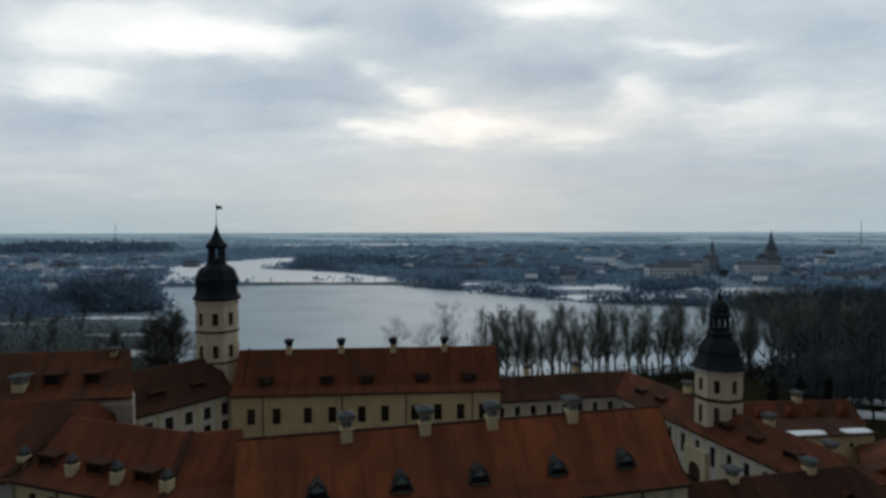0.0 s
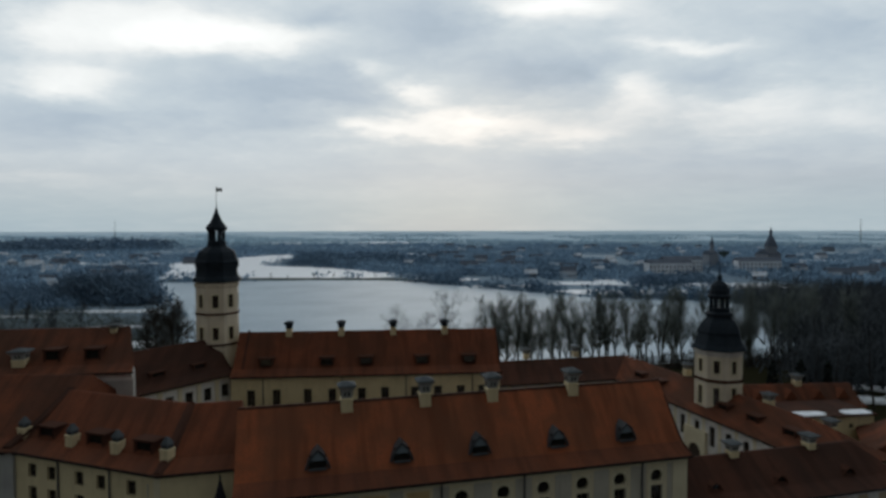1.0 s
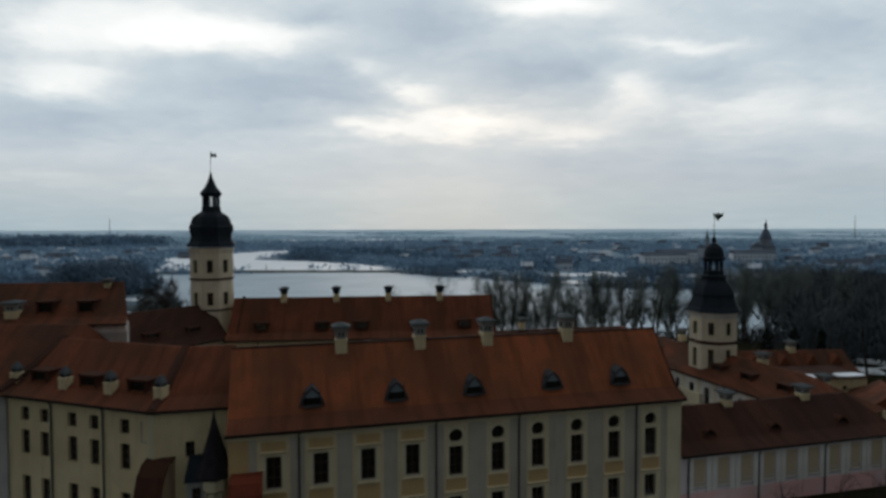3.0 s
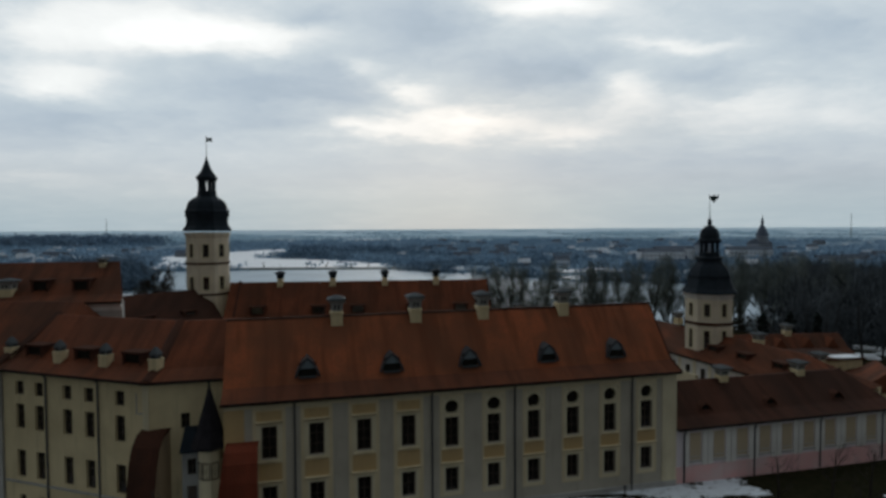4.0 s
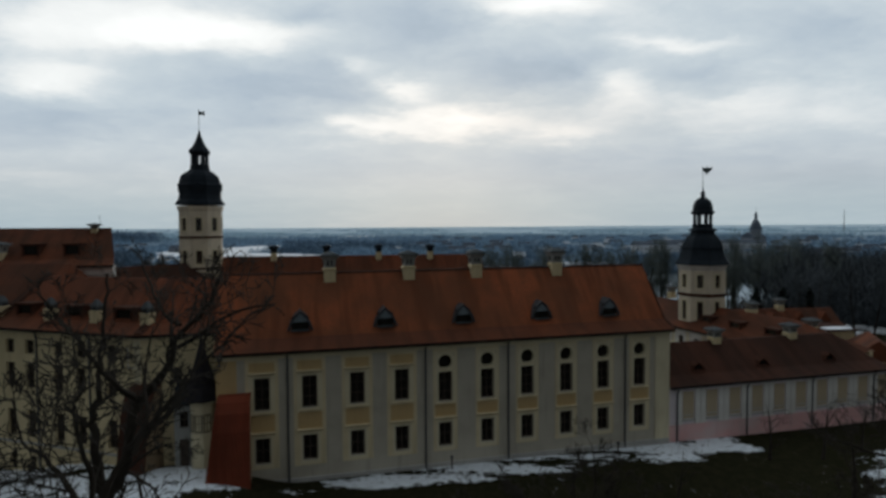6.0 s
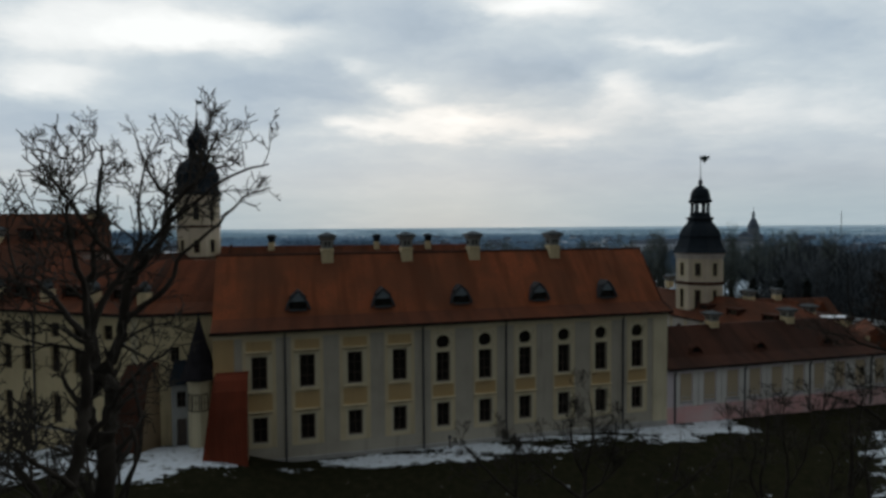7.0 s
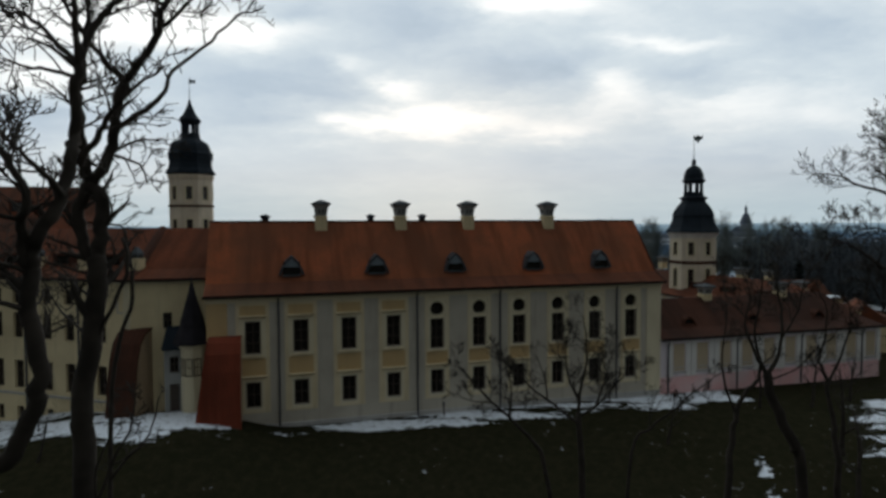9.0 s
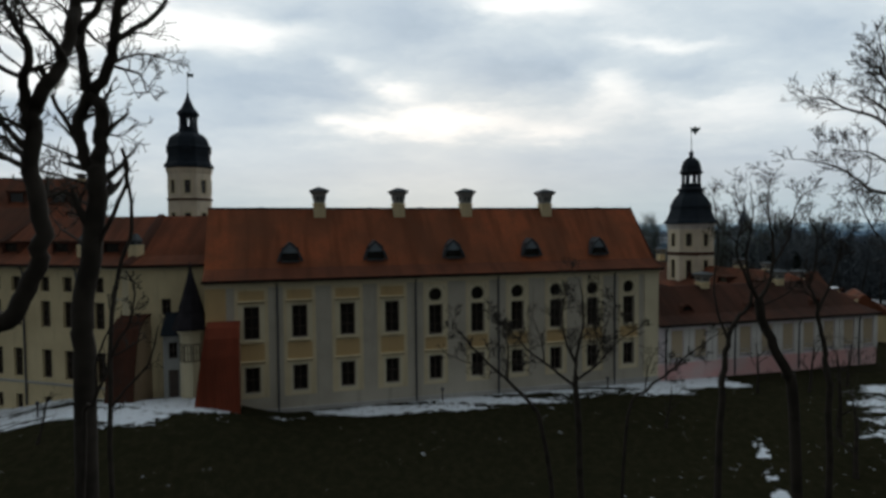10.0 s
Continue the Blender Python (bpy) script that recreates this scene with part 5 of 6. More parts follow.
def make_gate_tower():
    b = thing("gate_tower", pose(36.95, 83.4, 0, 0, 0, -28.0), "cream octagonal gate tower with dark stepped dome", "tower")
    r = 2.97
    rows = [(12.1, 0.76, 1.8), (7.6, 0.76, 2.6)]
    part("wall", drum(r, -0.5, 15.2, rows), M_TOWER, b)
    tower_windows(b, r, rows, 0)
    part("string_course", turned([(r + 0.02, 10.85), (r + 0.14, 10.95), (r + 0.14, 11.2), (r + 0.02, 11.3)], 8), M_TILE_OLD, b, "dark moulded band")
    part("cornice", turned([(r + 0.02, 14.5), (r + 0.12, 14.7), (r + 0.3, 15.1), (r + 0.3, 15.35)], 8), M_WHITE, b)
    part("skirt_roof", turned([(3.55, 15.25), (3.5, 15.42), (3.15, 15.95), (2.86, 16.6), (2.7, 17.1), (2.62, 17.6)], 8), M_SLATE, b, "dark slate skirt roof")
    part("bell_roof", turned([(2.66, 17.4), (2.72, 17.6), (2.65, 17.85), (2.4, 18.45), (2.1, 18.95), (1.78, 19.3), (1.6, 19.55), (1.5, 19.9)], 8), M_SLATE, b, "dark slate bell roof")
    bm = bmesh.new()
    for i in range(8):
        a = math.pi / 4 * i + math.pi / 8
        rings(bm, [[(1.12 * math.cos(a) + 0.2 * math.cos(t), 1.12 * math.sin(a) + 0.2 * math.sin(t), z) for t in (0.4, 2, 3.5, 5)] for z in (19.8, 22.6)])
    part("lantern", bm, M_SLATE, b, "dark open lantern posts")
    part("lantern_base", turned([(1.4, 19.8), (1.8, 20.0), (1.75, 20.2), (1.3, 20.35), (1.3, 20.9), (1.15, 20.95)], 8), M_SLATE, b)
    part("cupola", turned([(1.25, 22.2), (1.55, 22.5), (1.5, 22.7), (1.3, 22.85), (1.28, 23.4), (1.05, 24.1), (0.6, 24.55), (0.24, 24.75), (0.3, 25.1), (0.3, 25.35), (0.1, 25.6), (0.05, 26.2)], 12), M_SLATE, b, "dark ribbed cupola")
    vane(b, 25.6, 29.0, True)
    return b


make_gate_tower()


# ---- trees ----
class Wood:
    """Collects tapered tubes as plain lists, for one mesh."""

    def __init__(self):
        self.v, self.f = [], []

    def tube(self, pts, radii, sides):
        base = len(self.v)
        n = len(pts)
        for i, p in enumerate(pts):
            d = (pts[min(i + 1, n - 1)] - pts[max(i - 1, 0)]).normalized()
            a = d.cross(Vector((0.31, 0.95, 0.12))).normalized()
            b = d.cross(a)
            for k in range(sides):
                t = 2 * math.pi * k / sides
                q = p + (a * math.cos(t) + b * math.sin(t)) * radii[i]
                self.v.append((q.x, q.y, q.z))
        for i in range(n - 1):
            for k in range(sides):
                j = (k + 1) % sides
                self.f.append((base + i * sides + k, base + i * sides + j, base + (i + 1) * sides + j, base + (i + 1) * sides + k))
        self.f.append(tuple(base + (n - 1) * sides + k for k in range(sides)))

    def mesh(self, name, mat):
        me = bpy.data.meshes.new(name)
        me.from_pydata(self.v, [], self.f)
        me.materials.append(mat)
        for p in me.polygons:
            p.use_smooth = True
        return me


def rand_dir(rng):
    while True:
        v = Vector((rng.uniform(-1, 1), rng.uniform(-1, 1), rng.uniform(-1, 1)))
        if 0.1 < v.length < 1:
            return v.normalized()


def grow(wood, rng, start, way, length, radius, depth, opt):
    """A limb that wanders, thins and throws off side shoots."""
    segs = opt["segs"][min(depth, 3)]
    pts, rad = [start.copy()], [radius]
    p, d = start.copy(), way.normalized()
    for i in range(segs):
        d = (d + rand_dir(rng) * opt["wander"] + Vector((0, 0, opt["lift"]))).normalized()
        p = p + d * (length / segs)
        pts.append(p.copy())
        rad.append(max(radius * (1 - 0.8 * (i + 1) / segs), opt["thin"]))
    wood[0 if depth >= opt["split"] else 1].tube(pts, rad, 7 if radius > 0.08 else (5 if radius > 0.025 else 3))
    if depth <= 0:
        return
    shoots(wood, rng, pts, rad, length, depth, opt)


def shoots(wood, rng, pts, rad, length, depth, opt, first=0.25):
    n = opt["kids"][min(depth, len(opt["kids"]) - 1)]
    for k in range(n):
        t = first + (1.0 - first) * (k + rng.random()) / n
        x = t * (len(pts) - 1)
        i = min(int(x), len(pts) - 2)
        p = pts[i].lerp(pts[i + 1], x - i)
        along = (pts[i + 1] - pts[i]).normalized()
        side = along.cross(rand_dir(rng)).normalized()
        w = along * rng.uniform(0.35, 0.8) * opt["along"] + side * rng.uniform(0.6, 1.0) + Vector((0, 0, 0.15))
        r = max(min(rad[i] * 0.62, rad[i] * rng.uniform(0.4, 0.7)), opt["thin"])
        grow(wood, rng, p, w, length * rng.uniform(0.42, 0.68) * (1.15 - 0.4 * t), r, depth - 1, opt)


def bare_tree(seed, tall, opt, mats, crown_from=0.3, lean=0.05):
    """A whole leafless tree: trunk and limbs in one mesh, twigs in another."""
    rng = random.Random(seed)
    wood = (Wood(), Wood())
    pts, rad = [], []
    p, d = Vector((0, 0, -0.4)), Vector((rng.uniform(-lean, lean), rng.uniform(-lean, lean), 1)).normalized()
    n = 8
    r0 = tall * opt["stout"]
    for i in range(n + 1):
        pts.append(p.copy())
        rad.append(r0 * (1.25 if i == 0 else 1) * (1 - 0.86 * i / n))
        d = (d + rand_dir(rng) * 0.1 + Vector((0, 0, 0.1))).normalized()
        p = p + d * (tall * 0.92 / n)
    wood[0].tube(pts, rad, 8)
    shoots(wood, rng, pts, rad, tall * opt["spread"], opt["depth"], opt, crown_from)
    return wood[0].mesh("trunk", mats[0]), wood[1].mesh("crown", mats[1])


def tree_thing(name, meshes, m, label, group=""):
    t = thing(name, m, label, "tree", group)
    part("trunk", meshes[0], None, t)
    part("crown", meshes[1], None, t, "bare twigs")
    return t


FAR_OPT = dict(wander=0.13, lift=0.16, thin=0.0125, kids=[0, 8, 10, 17], depth=3, split=2, stout=0.016, spread=0.46, segs=[2, 2, 3, 5], along=1.9)
PARK_OPT = dict(wander=0.16, lift=0.16, thin=0.045, kids=[0, 9, 18], depth=2, split=2, stout=0.016, spread=0.50, segs=[2, 3, 5, 5], along=1.6)
NEAR_OPT = dict(wander=0.25, lift=0.05, thin=0.006, kids=[0, 3, 4, 5, 7, 9], depth=4, split=3, segs=[4, 4, 5, 6], along=1.0)
FAN_OPT = dict(NEAR_OPT, wander=0.2, kids=[0, 4, 6, 9, 9])
TWIG_OPT = dict(NEAR_OPT, thin=0.0045, wander=0.2, kids=[0, 4, 6, 9, 9])
LAWN_OPT = dict(NEAR_OPT, thin=0.0065, wander=0.2, lift=0.08, segs=[3, 3, 4, 6], kids=[0, 3, 4, 6, 8, 9])
OAK_OPT = dict(wander=0.20, lift=0.08, thin=0.026, kids=[0, 9, 11, 20], depth=3, split=2, stout=0.02, spread=0.5, segs=[2, 3, 4, 6], along=1.1)
BANK_OPT = dict(wander=0.16, lift=0.10, thin=0.013, kids=[0, 6, 8, 15], depth=3, split=2, stout=0.018, spread=0.56, segs=[2, 3, 4, 6], along=1.2)
ORCHARD_OPT = dict(wander=0.30, lift=0.06, thin=0.010, kids=[0, 4, 5, 5, 6], depth=3, split=2, stout=0.030, spread=0.62, segs=[3, 4, 5, 6], along=1.0)

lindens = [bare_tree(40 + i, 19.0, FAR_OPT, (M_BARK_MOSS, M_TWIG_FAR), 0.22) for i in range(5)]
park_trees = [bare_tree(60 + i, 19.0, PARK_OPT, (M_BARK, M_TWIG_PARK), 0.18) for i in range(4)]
oaks = [bare_tree(90 + i, 17.0, OAK_OPT, (M_BARK, M_TWIG), 0.18) for i in range(2)]
bank_trees = [bare_tree(95 + i, 17.0, BANK_OPT, (M_BARK_MOSS, M_TWIG_FAR), 0.25) for i in range(2)]
rng = random.Random(5)


def set_tree(name, meshes, x, y, s, label, group):
    t = tree_thing(name, meshes, pose(x, y, height(x, y), 0, 0, rng.uniform(0, 360)), label, group)
    t.scale = (s, s, s * rng.uniform(0.92, 1.08))
    return t


# the row of lindens between castle and lake
for i in range(58):
    x = 6.5 + 1.22 * i + 0.0065 * i * i + rng.uniform(-0.9, 0.9)
    set_tree("linden_tree", lindens[i % 5], x, 150 + rng.uniform(-6, 6) - 0.05 * i, rng.uniform(0.83, 0.97), "tall bare linden in the row above the lake", "lakeside lindens")
for x, y, s in ((-4.0, 154, 1.22), (-15.0, 154, 0.95), (3.5, 153, 0.8), (-9, 153, 0.85)):
    set_tree("oak_tree", bank_trees[int(abs(x)) % 2], x, y, s, "spreading bare tree on the lake bank", "lakeside lindens")
def park_edge(y):
    """How far across the park begins at a distance ahead."""
    return 0.56 * y if y < 178 else 100 + 0.34 * (y - 178)


# the dark park
for i in range(110):
    x, y = rng.uniform(70, 215), rng.uniform(118, 250)
    if x < park_edge(y):
        continue
    set_tree("park_tree", park_trees[i % 4], x, y, rng.uniform(0.74, 0.98), "tall bare tree in the dense dark park", "park trees")
for i in range(30):
    x, y = rng.uniform(62, 120), rng.uniform(104, 122)
    set_tree("park_tree", park_trees[i % 4], x, y, rng.uniform(0.5, 0.75), "bare tree at the park's edge", "park trees")
# low growth on the other side
for i in range(46):
    x, y = rng.uniform(-190, -66), rng.uniform(130, 235)
    if x > -66 - 0.55 * (y - 150):
        continue
    set_tree("thicket_tree", park_trees[i % 4], x, y, rng.uniform(0.38, 0.62), "low bare tree in the lakeside thicket", "thicket trees")


def needle_tree(seed, tall, wide):
    """An evergreen: a tapered trunk, whorls of drooping boughs made of many small fans."""
    r = random.Random(seed)
    w = Wood()
    w.tube([Vector((0, 0, -0.3)), Vector((0, 0, tall * 0.5)), Vector((0, 0, tall))], [tall * 0.018, tall * 0.012, 0.02], 6)
    v, f = [], []
    for k in range(int(tall * 26)):
        t = r.random() ** 0.8
        z = tall * (0.08 + 0.92 * t)
        reach = wide * (1 - t) ** 0.75 * r.uniform(0.35, 1.0) + 0.1
        a = r.uniform(0, 2 * math.pi)
        size = r.uniform(0.35, 0.8) * (0.5 + 0.5 * wide / 3)
        c = Vector((math.cos(a) * reach, math.sin(a) * reach, z - reach * 0.25))
        d1, d2 = rand_dir(r) * size, rand_dir(r) * size * 0.7
        b = len(v)
        for q in (c - d1, c + d2, c + d1, c - d2 + Vector((0, 0, -size * 0.4))):
            v.append(tuple(q))
        f += [(b, b + 1, b + 2), (b, b + 2, b + 3)]
    me = bpy.data.meshes.new("crown")
    me.from_pydata(v, [], f)
    me.materials.append(M_FIR)
    return w.mesh("trunk", M_BARK), me


firs = [needle_tree(3, 19.0, 4.2), needle_tree(4, 9.0, 1.3)]


def set_fir(i, x, y, s, label, group):
    t = thing("evergreen_tree", pose(x, y, height(x, y), 0, 0, 40 * i + x * 7), label, "tree", group)
    part("trunk", firs[i][0], None, t)
    part("crown", firs[i][1], None, t, "dark needles")
    t.scale = (s, s, s)


for i, (x, y, q) in enumerate(((-71, 146, 1.08), (-78, 150, 0.95), (-64, 152, 0.85), (-86, 146, 0.7))):
    set_tree("oak_tree", oaks[i % 2], x, y, q, "broad dark bare tree beside the lake", "lakeside oaks")
for x, y in ((52.0, 97.5), (57.2, 98.8), (61.2, 98.0)):
    set_fir(1, x, y, 1.1, "narrow dark evergreen behind the gatehouse", "gatehouse evergreens")


# ---- trees close to the camera's line ----
def limb(w, pts, r0, r1, depth, reach, first, opt=NEAR_OPT):
    """One main limb of a near tree through a few plan points; its shoots grow from it."""
    wood, r, girth = w
    r0, r1 = r0 * girth, r1 * girth
    ctrl = [Vector(p) for p in pts]
    fine = []
    for a in range(len(ctrl) - 1):
        p0, p1, p2, p3 = ctrl[max(a - 1, 0)], ctrl[a], ctrl[a + 1], ctrl[min(a + 2, len(ctrl) - 1)]
        for k in range(4):
            t = k / 4
            q = 0.5 * ((2 * p1) + (p2 - p0) * t + (2 * p0 - 5 * p1 + 4 * p2 - p3) * t * t + (3 * p1 - p0 - 3 * p2 + p3) * t ** 3)
            fine.append(q + rand_dir(r) * min(0.03, r0 * 0.4))
    fine.append(ctrl[-1])
    rad = [r0 + (r1 - r0) * i / (len(fine) - 1) for i in range(len(fine))]
    wood[0].tube(fine, rad, 9 if r0 > 0.04 else 6)
    if depth:
        shoots(wood, r, fine, rad, reach, depth, opt, first)


def near_tree(seed, build, x, y, label, girth=1.0):
    w = ((Wood(), Wood()), random.Random(seed), girth)
    build(w)
    base = Vector((x, y, height(x, y)))
    for k in w[0]:
        k.v = [(a - base.x, b - base.y, c - base.z) for a, b, c in k.v]
    t = thing("bare_tree", Matrix.Translation(base), label, "tree")
    part("trunk", w[0][0].mesh("trunk", M_BARK), None, t)
    part("crown", w[0][1].mesh("crown", M_TWIG), None, t, "bare crooked twigs")
    return t


def fan_tree(w):
    limb(w, [(-4.6, 7.6, 0.2), (-4.55, 7.55, 7), (-4.47, 7.5, 12.87), (-4.44, 7.5, 13.93), (-4.34, 7.5, 14.74), (-4.21, 7.5, 15.6), (-4.23, 7.5, 16.02)], 0.13, 0.1, 3, 1.3, 0.72)
    limb(w, [(-4.27, 7.5, 15.99), (-4.43, 7.5, 16.38), (-4.4, 7.5, 16.73), (-4.28, 7.5, 17)], 0.065, 0.06, 3, 1, 0.3)
    limb(w, [(-4.2, 7.5, 15.99), (-4.12, 7.5, 16.38), (-4.12, 7.5, 16.81), (-4.25, 7.5, 17.02)], 0.08, 0.07, 3, 0.9, 0.3)
    limb(w, [(-4.28, 7.5, 17), (-4.34, 7.5, 17.46), (-4.38, 7.5, 17.89), (-4.41, 7.5, 18.12), (-4.33, 7.5, 18.43), (-4.28, 7.5, 18.87), (-4.2, 7.5, 19.6), (-4.14, 7.5, 20.15)], 0.06, 0.012, 3, 1.05, 0.3, FAN_OPT)
    limb(w, [(-4.24, 7.5, 17.02), (-3.97, 7.5, 17.45), (-3.9, 7.5, 17.77), (-3.82, 7.5, 18.23), (-3.74, 7.5, 18.37)], 0.062, 0.05, 3, 0.9, 0.3)
    limb(w, [(-3.9, 7.5, 17.77), (-3.65, 7.62, 17.96), (-3.36, 7.73, 18.24), (-3.25, 7.85, 18.62), (-2.76, 7.97, 19.08), (-2.43, 8.08, 19.45), (-2.08, 8.2, 19.61)], 0.035, 0.008, 3, 1.1, 0.1)
    limb(w, [(-3.74, 7.5, 18.37), (-3.3, 7.38, 18.9), (-3.06, 7.25, 19.36), (-2.67, 7.12, 19.7), (-2.37, 7, 20.25)], 0.05, 0.01, 3, 1.2, 0.25, FAN_OPT)
    limb(w, [(-3.17, 7.5, 19.42), (-3.47, 7.7, 19.54), (-3.76, 7.9, 19.95), (-4.0, 8.1, 20.35)], 0.026, 0.008, 3, 0.9, 0.15)
    limb(w, [(-3.74, 7.5, 18.37), (-3.93, 7.34, 18.62), (-4.12, 7.18, 18.94), (-4.31, 7.02, 19.36), (-4.44, 6.86, 19.65), (-4.56, 6.7, 20.0)], 0.036, 0.008, 3, 0.85, 0.2, FAN_OPT)
    limb(w, [(-3.24, 7.5, 19.11), (-2.79, 7.27, 19.36), (-2.22, 7.03, 19.69), (-1.68, 6.8, 19.8)], 0.026, 0.008, 3, 1.2, 0.1)
    limb(w, [(-3.94, 7.5, 17.45), (-3.68, 7.7, 17.63), (-3.42, 7.9, 17.65)], 0.022, 0.006, 3, 0.8, 0.1)
    limb(w, [(-3.94, 7.5, 17.4), (-3.49, 7.3, 17.25), (-3.3, 7.1, 16.98)], 0.02, 0.006, 3, 0.7, 0.1)
    limb(w, [(-4.38, 7.5, 16.26), (-4.6, 7.5, 16.65), (-4.79, 7.5, 17)], 0.035, 0.02, 3, 0.9, 0.5)
    limb(w, [(-4.1, 7.5, 16.5), (-3.85, 7.5, 16.45), (-3.6, 7.5, 16.65)], 0.014, 0.005, 2, 0.6, 0.1)
    limb(w, [(-4.24, 7.5, 14.65), (-4.15, 7.48, 15.05), (-3.95, 7.48, 15.42), (-3.77, 7.48, 15.91), (-3.84, 7.48, 16.28)], 0.03, 0.02, 1, 0.25, 0.6)
    # twiggy side boughs low in the crown
    r = w[1]
    for k in range(5):
        z, a, b = 14.9 + 0.3 * k, r.uniform(0.45, 0.7), r.uniform(-0.3, 0.6)
        limb(w, [(-4.34, 7.5, z), (-4.34 - a, 7.5 + b, z + 0.2), (-4.34 - a * 1.6, 7.5 + b * 1.6, z + r.uniform(0.3, 0.5)), (-4.34 - a * 2.2, 7.5 + b * 2, z + r.uniform(0.4, 0.8))], 0.018, 0.006, 3, 0.7, 0.1)


near_tree(11, fan_tree, -4.6, 7.6, "old bare tree with a wide fan of crooked limbs", 1.22)


def leaning_tree(w):
    limb(w, [(-5.2, 4.3, 0.2), (-4.7, 4.4, 9), (-3.72, 4.6, 13.84), (-3.42, 4.6, 14.31), (-3.2, 4.6, 14.71), (-3.07, 4.6, 15.1), (-3.15, 4.6, 15.7), (-3.13, 4.6, 16.06)], 0.085, 0.062, 3, 1.1, 0.75)
    limb(w, [(-3.13, 4.6, 16.03), (-3.08, 4.6, 16.23), (-2.97, 4.6, 16.46), (-2.89, 4.7, 16.75), (-2.87, 4.85, 17.1), (-2.96, 5, 17.27), (-2.92, 5, 17.57), (-2.89, 5, 17.94)], 0.058, 0.042, 3, 0.9, 0.4)
    limb(w, [(-3.13, 4.6, 16.03), (-3.15, 4.54, 16.27), (-3.12, 4.48, 16.48), (-3.02, 4.42, 16.67), (-3.06, 4.36, 16.92), (-3.13, 4.3, 17.05)], 0.05, 0.018, 3, 1.265, 0.35, FAN_OPT)
    limb(w, [(-2.86, 4.9, 17), (-2.72, 4.9, 17.2), (-2.58, 4.9, 17.42), (-2.28, 4.9, 17.73), (-2.05, 4.9, 17.9)], 0.036, 0.01, 3, 1, 0.3)
    limb(w, [(-2.89, 5, 17.94), (-2.76, 5.12, 18.38), (-2.63, 5.24, 18.64), (-2.26, 5.36, 19.08), (-2.05, 5.48, 19.4), (-2, 5.6, 19.84)], 0.035, 0.008, 3, 1.15, 0.15, FAN_OPT)
    limb(w, [(-2.5, 5, 18.6), (-2.45, 5.17, 18.93), (-2.55, 5.33, 19.27), (-2.53, 5.5, 19.75)], 0.022, 0.007, 3, 0.9, 0.15)
    limb(w, [(-2.89, 5, 17.94), (-3.2, 5.12, 18.22), (-3.52, 5.25, 18.48), (-3.83, 5.38, 18.58), (-4.02, 5.5, 19.01)], 0.03, 0.007, 3, 1.15, 0.15, FAN_OPT)
    limb(w, [(-2.89, 5, 17.94), (-2.85, 4.9, 18.4), (-2.89, 4.8, 18.84), (-2.86, 4.7, 19.19), (-2.62, 4.6, 19.4)], 0.03, 0.007, 3, 1.15, 0.15, FAN_OPT)
    limb(w, [(-2.92, 5, 17.83), (-3.19, 5, 17.9), (-3.42, 5, 17.93), (-3.71, 5, 18.05)], 0.02, 0.006, 3, 0.9, 0.15)
    limb(w, [(-3.17, 4.6, 15.78), (-3.41, 4.75, 15.94), (-3.67, 4.9, 16.08)], 0.03, 0.012, 3, 0.7, 0.4)
    limb(w, [(-2.97, 4.6, 16.46), (-3.03, 4.6, 16.6), (-3.15, 4.6, 16.57)], 0.025, 0.02, 2, 0.6, 0.3)
    limb(w, [(-2.83, 4.6, 16.72), (-2.87, 4.47, 16.87), (-2.99, 4.33, 17.06), (-3.08, 4.2, 17.24)], 0.028, 0.008, 3, 0.9, 0.3)


near_tree(23, leaning_tree, -5.2, 4.3, "leaning bare tree forked into two thick limbs", 1.1)


def stub_tree(w):
    limb(w, [(-5.5, 9.8, 0.2), (-5.45, 9.8, 8), (-5.4, 9.8, 12), (-5.25, 9.8, 14), (-4.97, 9.8, 15.0), (-4.92, 9.8, 15.65), (-5.03, 9.8, 16.4)], 0.05, 0.026, 1, 0.5, 0.8)
    limb(w, [(-5.4, 9.8, 11.9), (-5.1, 9.8, 12.3), (-4.68, 9.8, 12.75), (-4.5, 9.8, 13.4)], 0.032, 0.012, 2, 0.6, 0.5)


def tangled_tree(w):
    limb(w, [(-3.95, 6.2, 0.2), (-3.9, 6.2, 8), (-3.72, 6.2, 12.6), (-3.6, 6.2, 13.08), (-3.33, 6.2, 13.7), (-3.11, 6.2, 14.15), (-3.07, 6.2, 14.55)], 0.04, 0.008, 3, 0.55, 0.72)
    limb(w, [(-3.55, 6.2, 13.2), (-3.5, 6.15, 13.65), (-3.33, 6.15, 14.05), (-3.36, 6.15, 14.4)], 0.018, 0.006, 2, 0.5, 0.3)
    limb(w, [(-3.36, 6.2, 13.65), (-3.18, 6.25, 13.74), (-3.0, 6.3, 13.86)], 0.012, 0.005, 2, 0.4, 0.2)


near_tree(41, tangled_tree, -3.95, 6.2, "small bare tree with a tangled crooked top")
near_tree(37, stub_tree, -5.5, 9.8, "slender dead stem with a broken top")


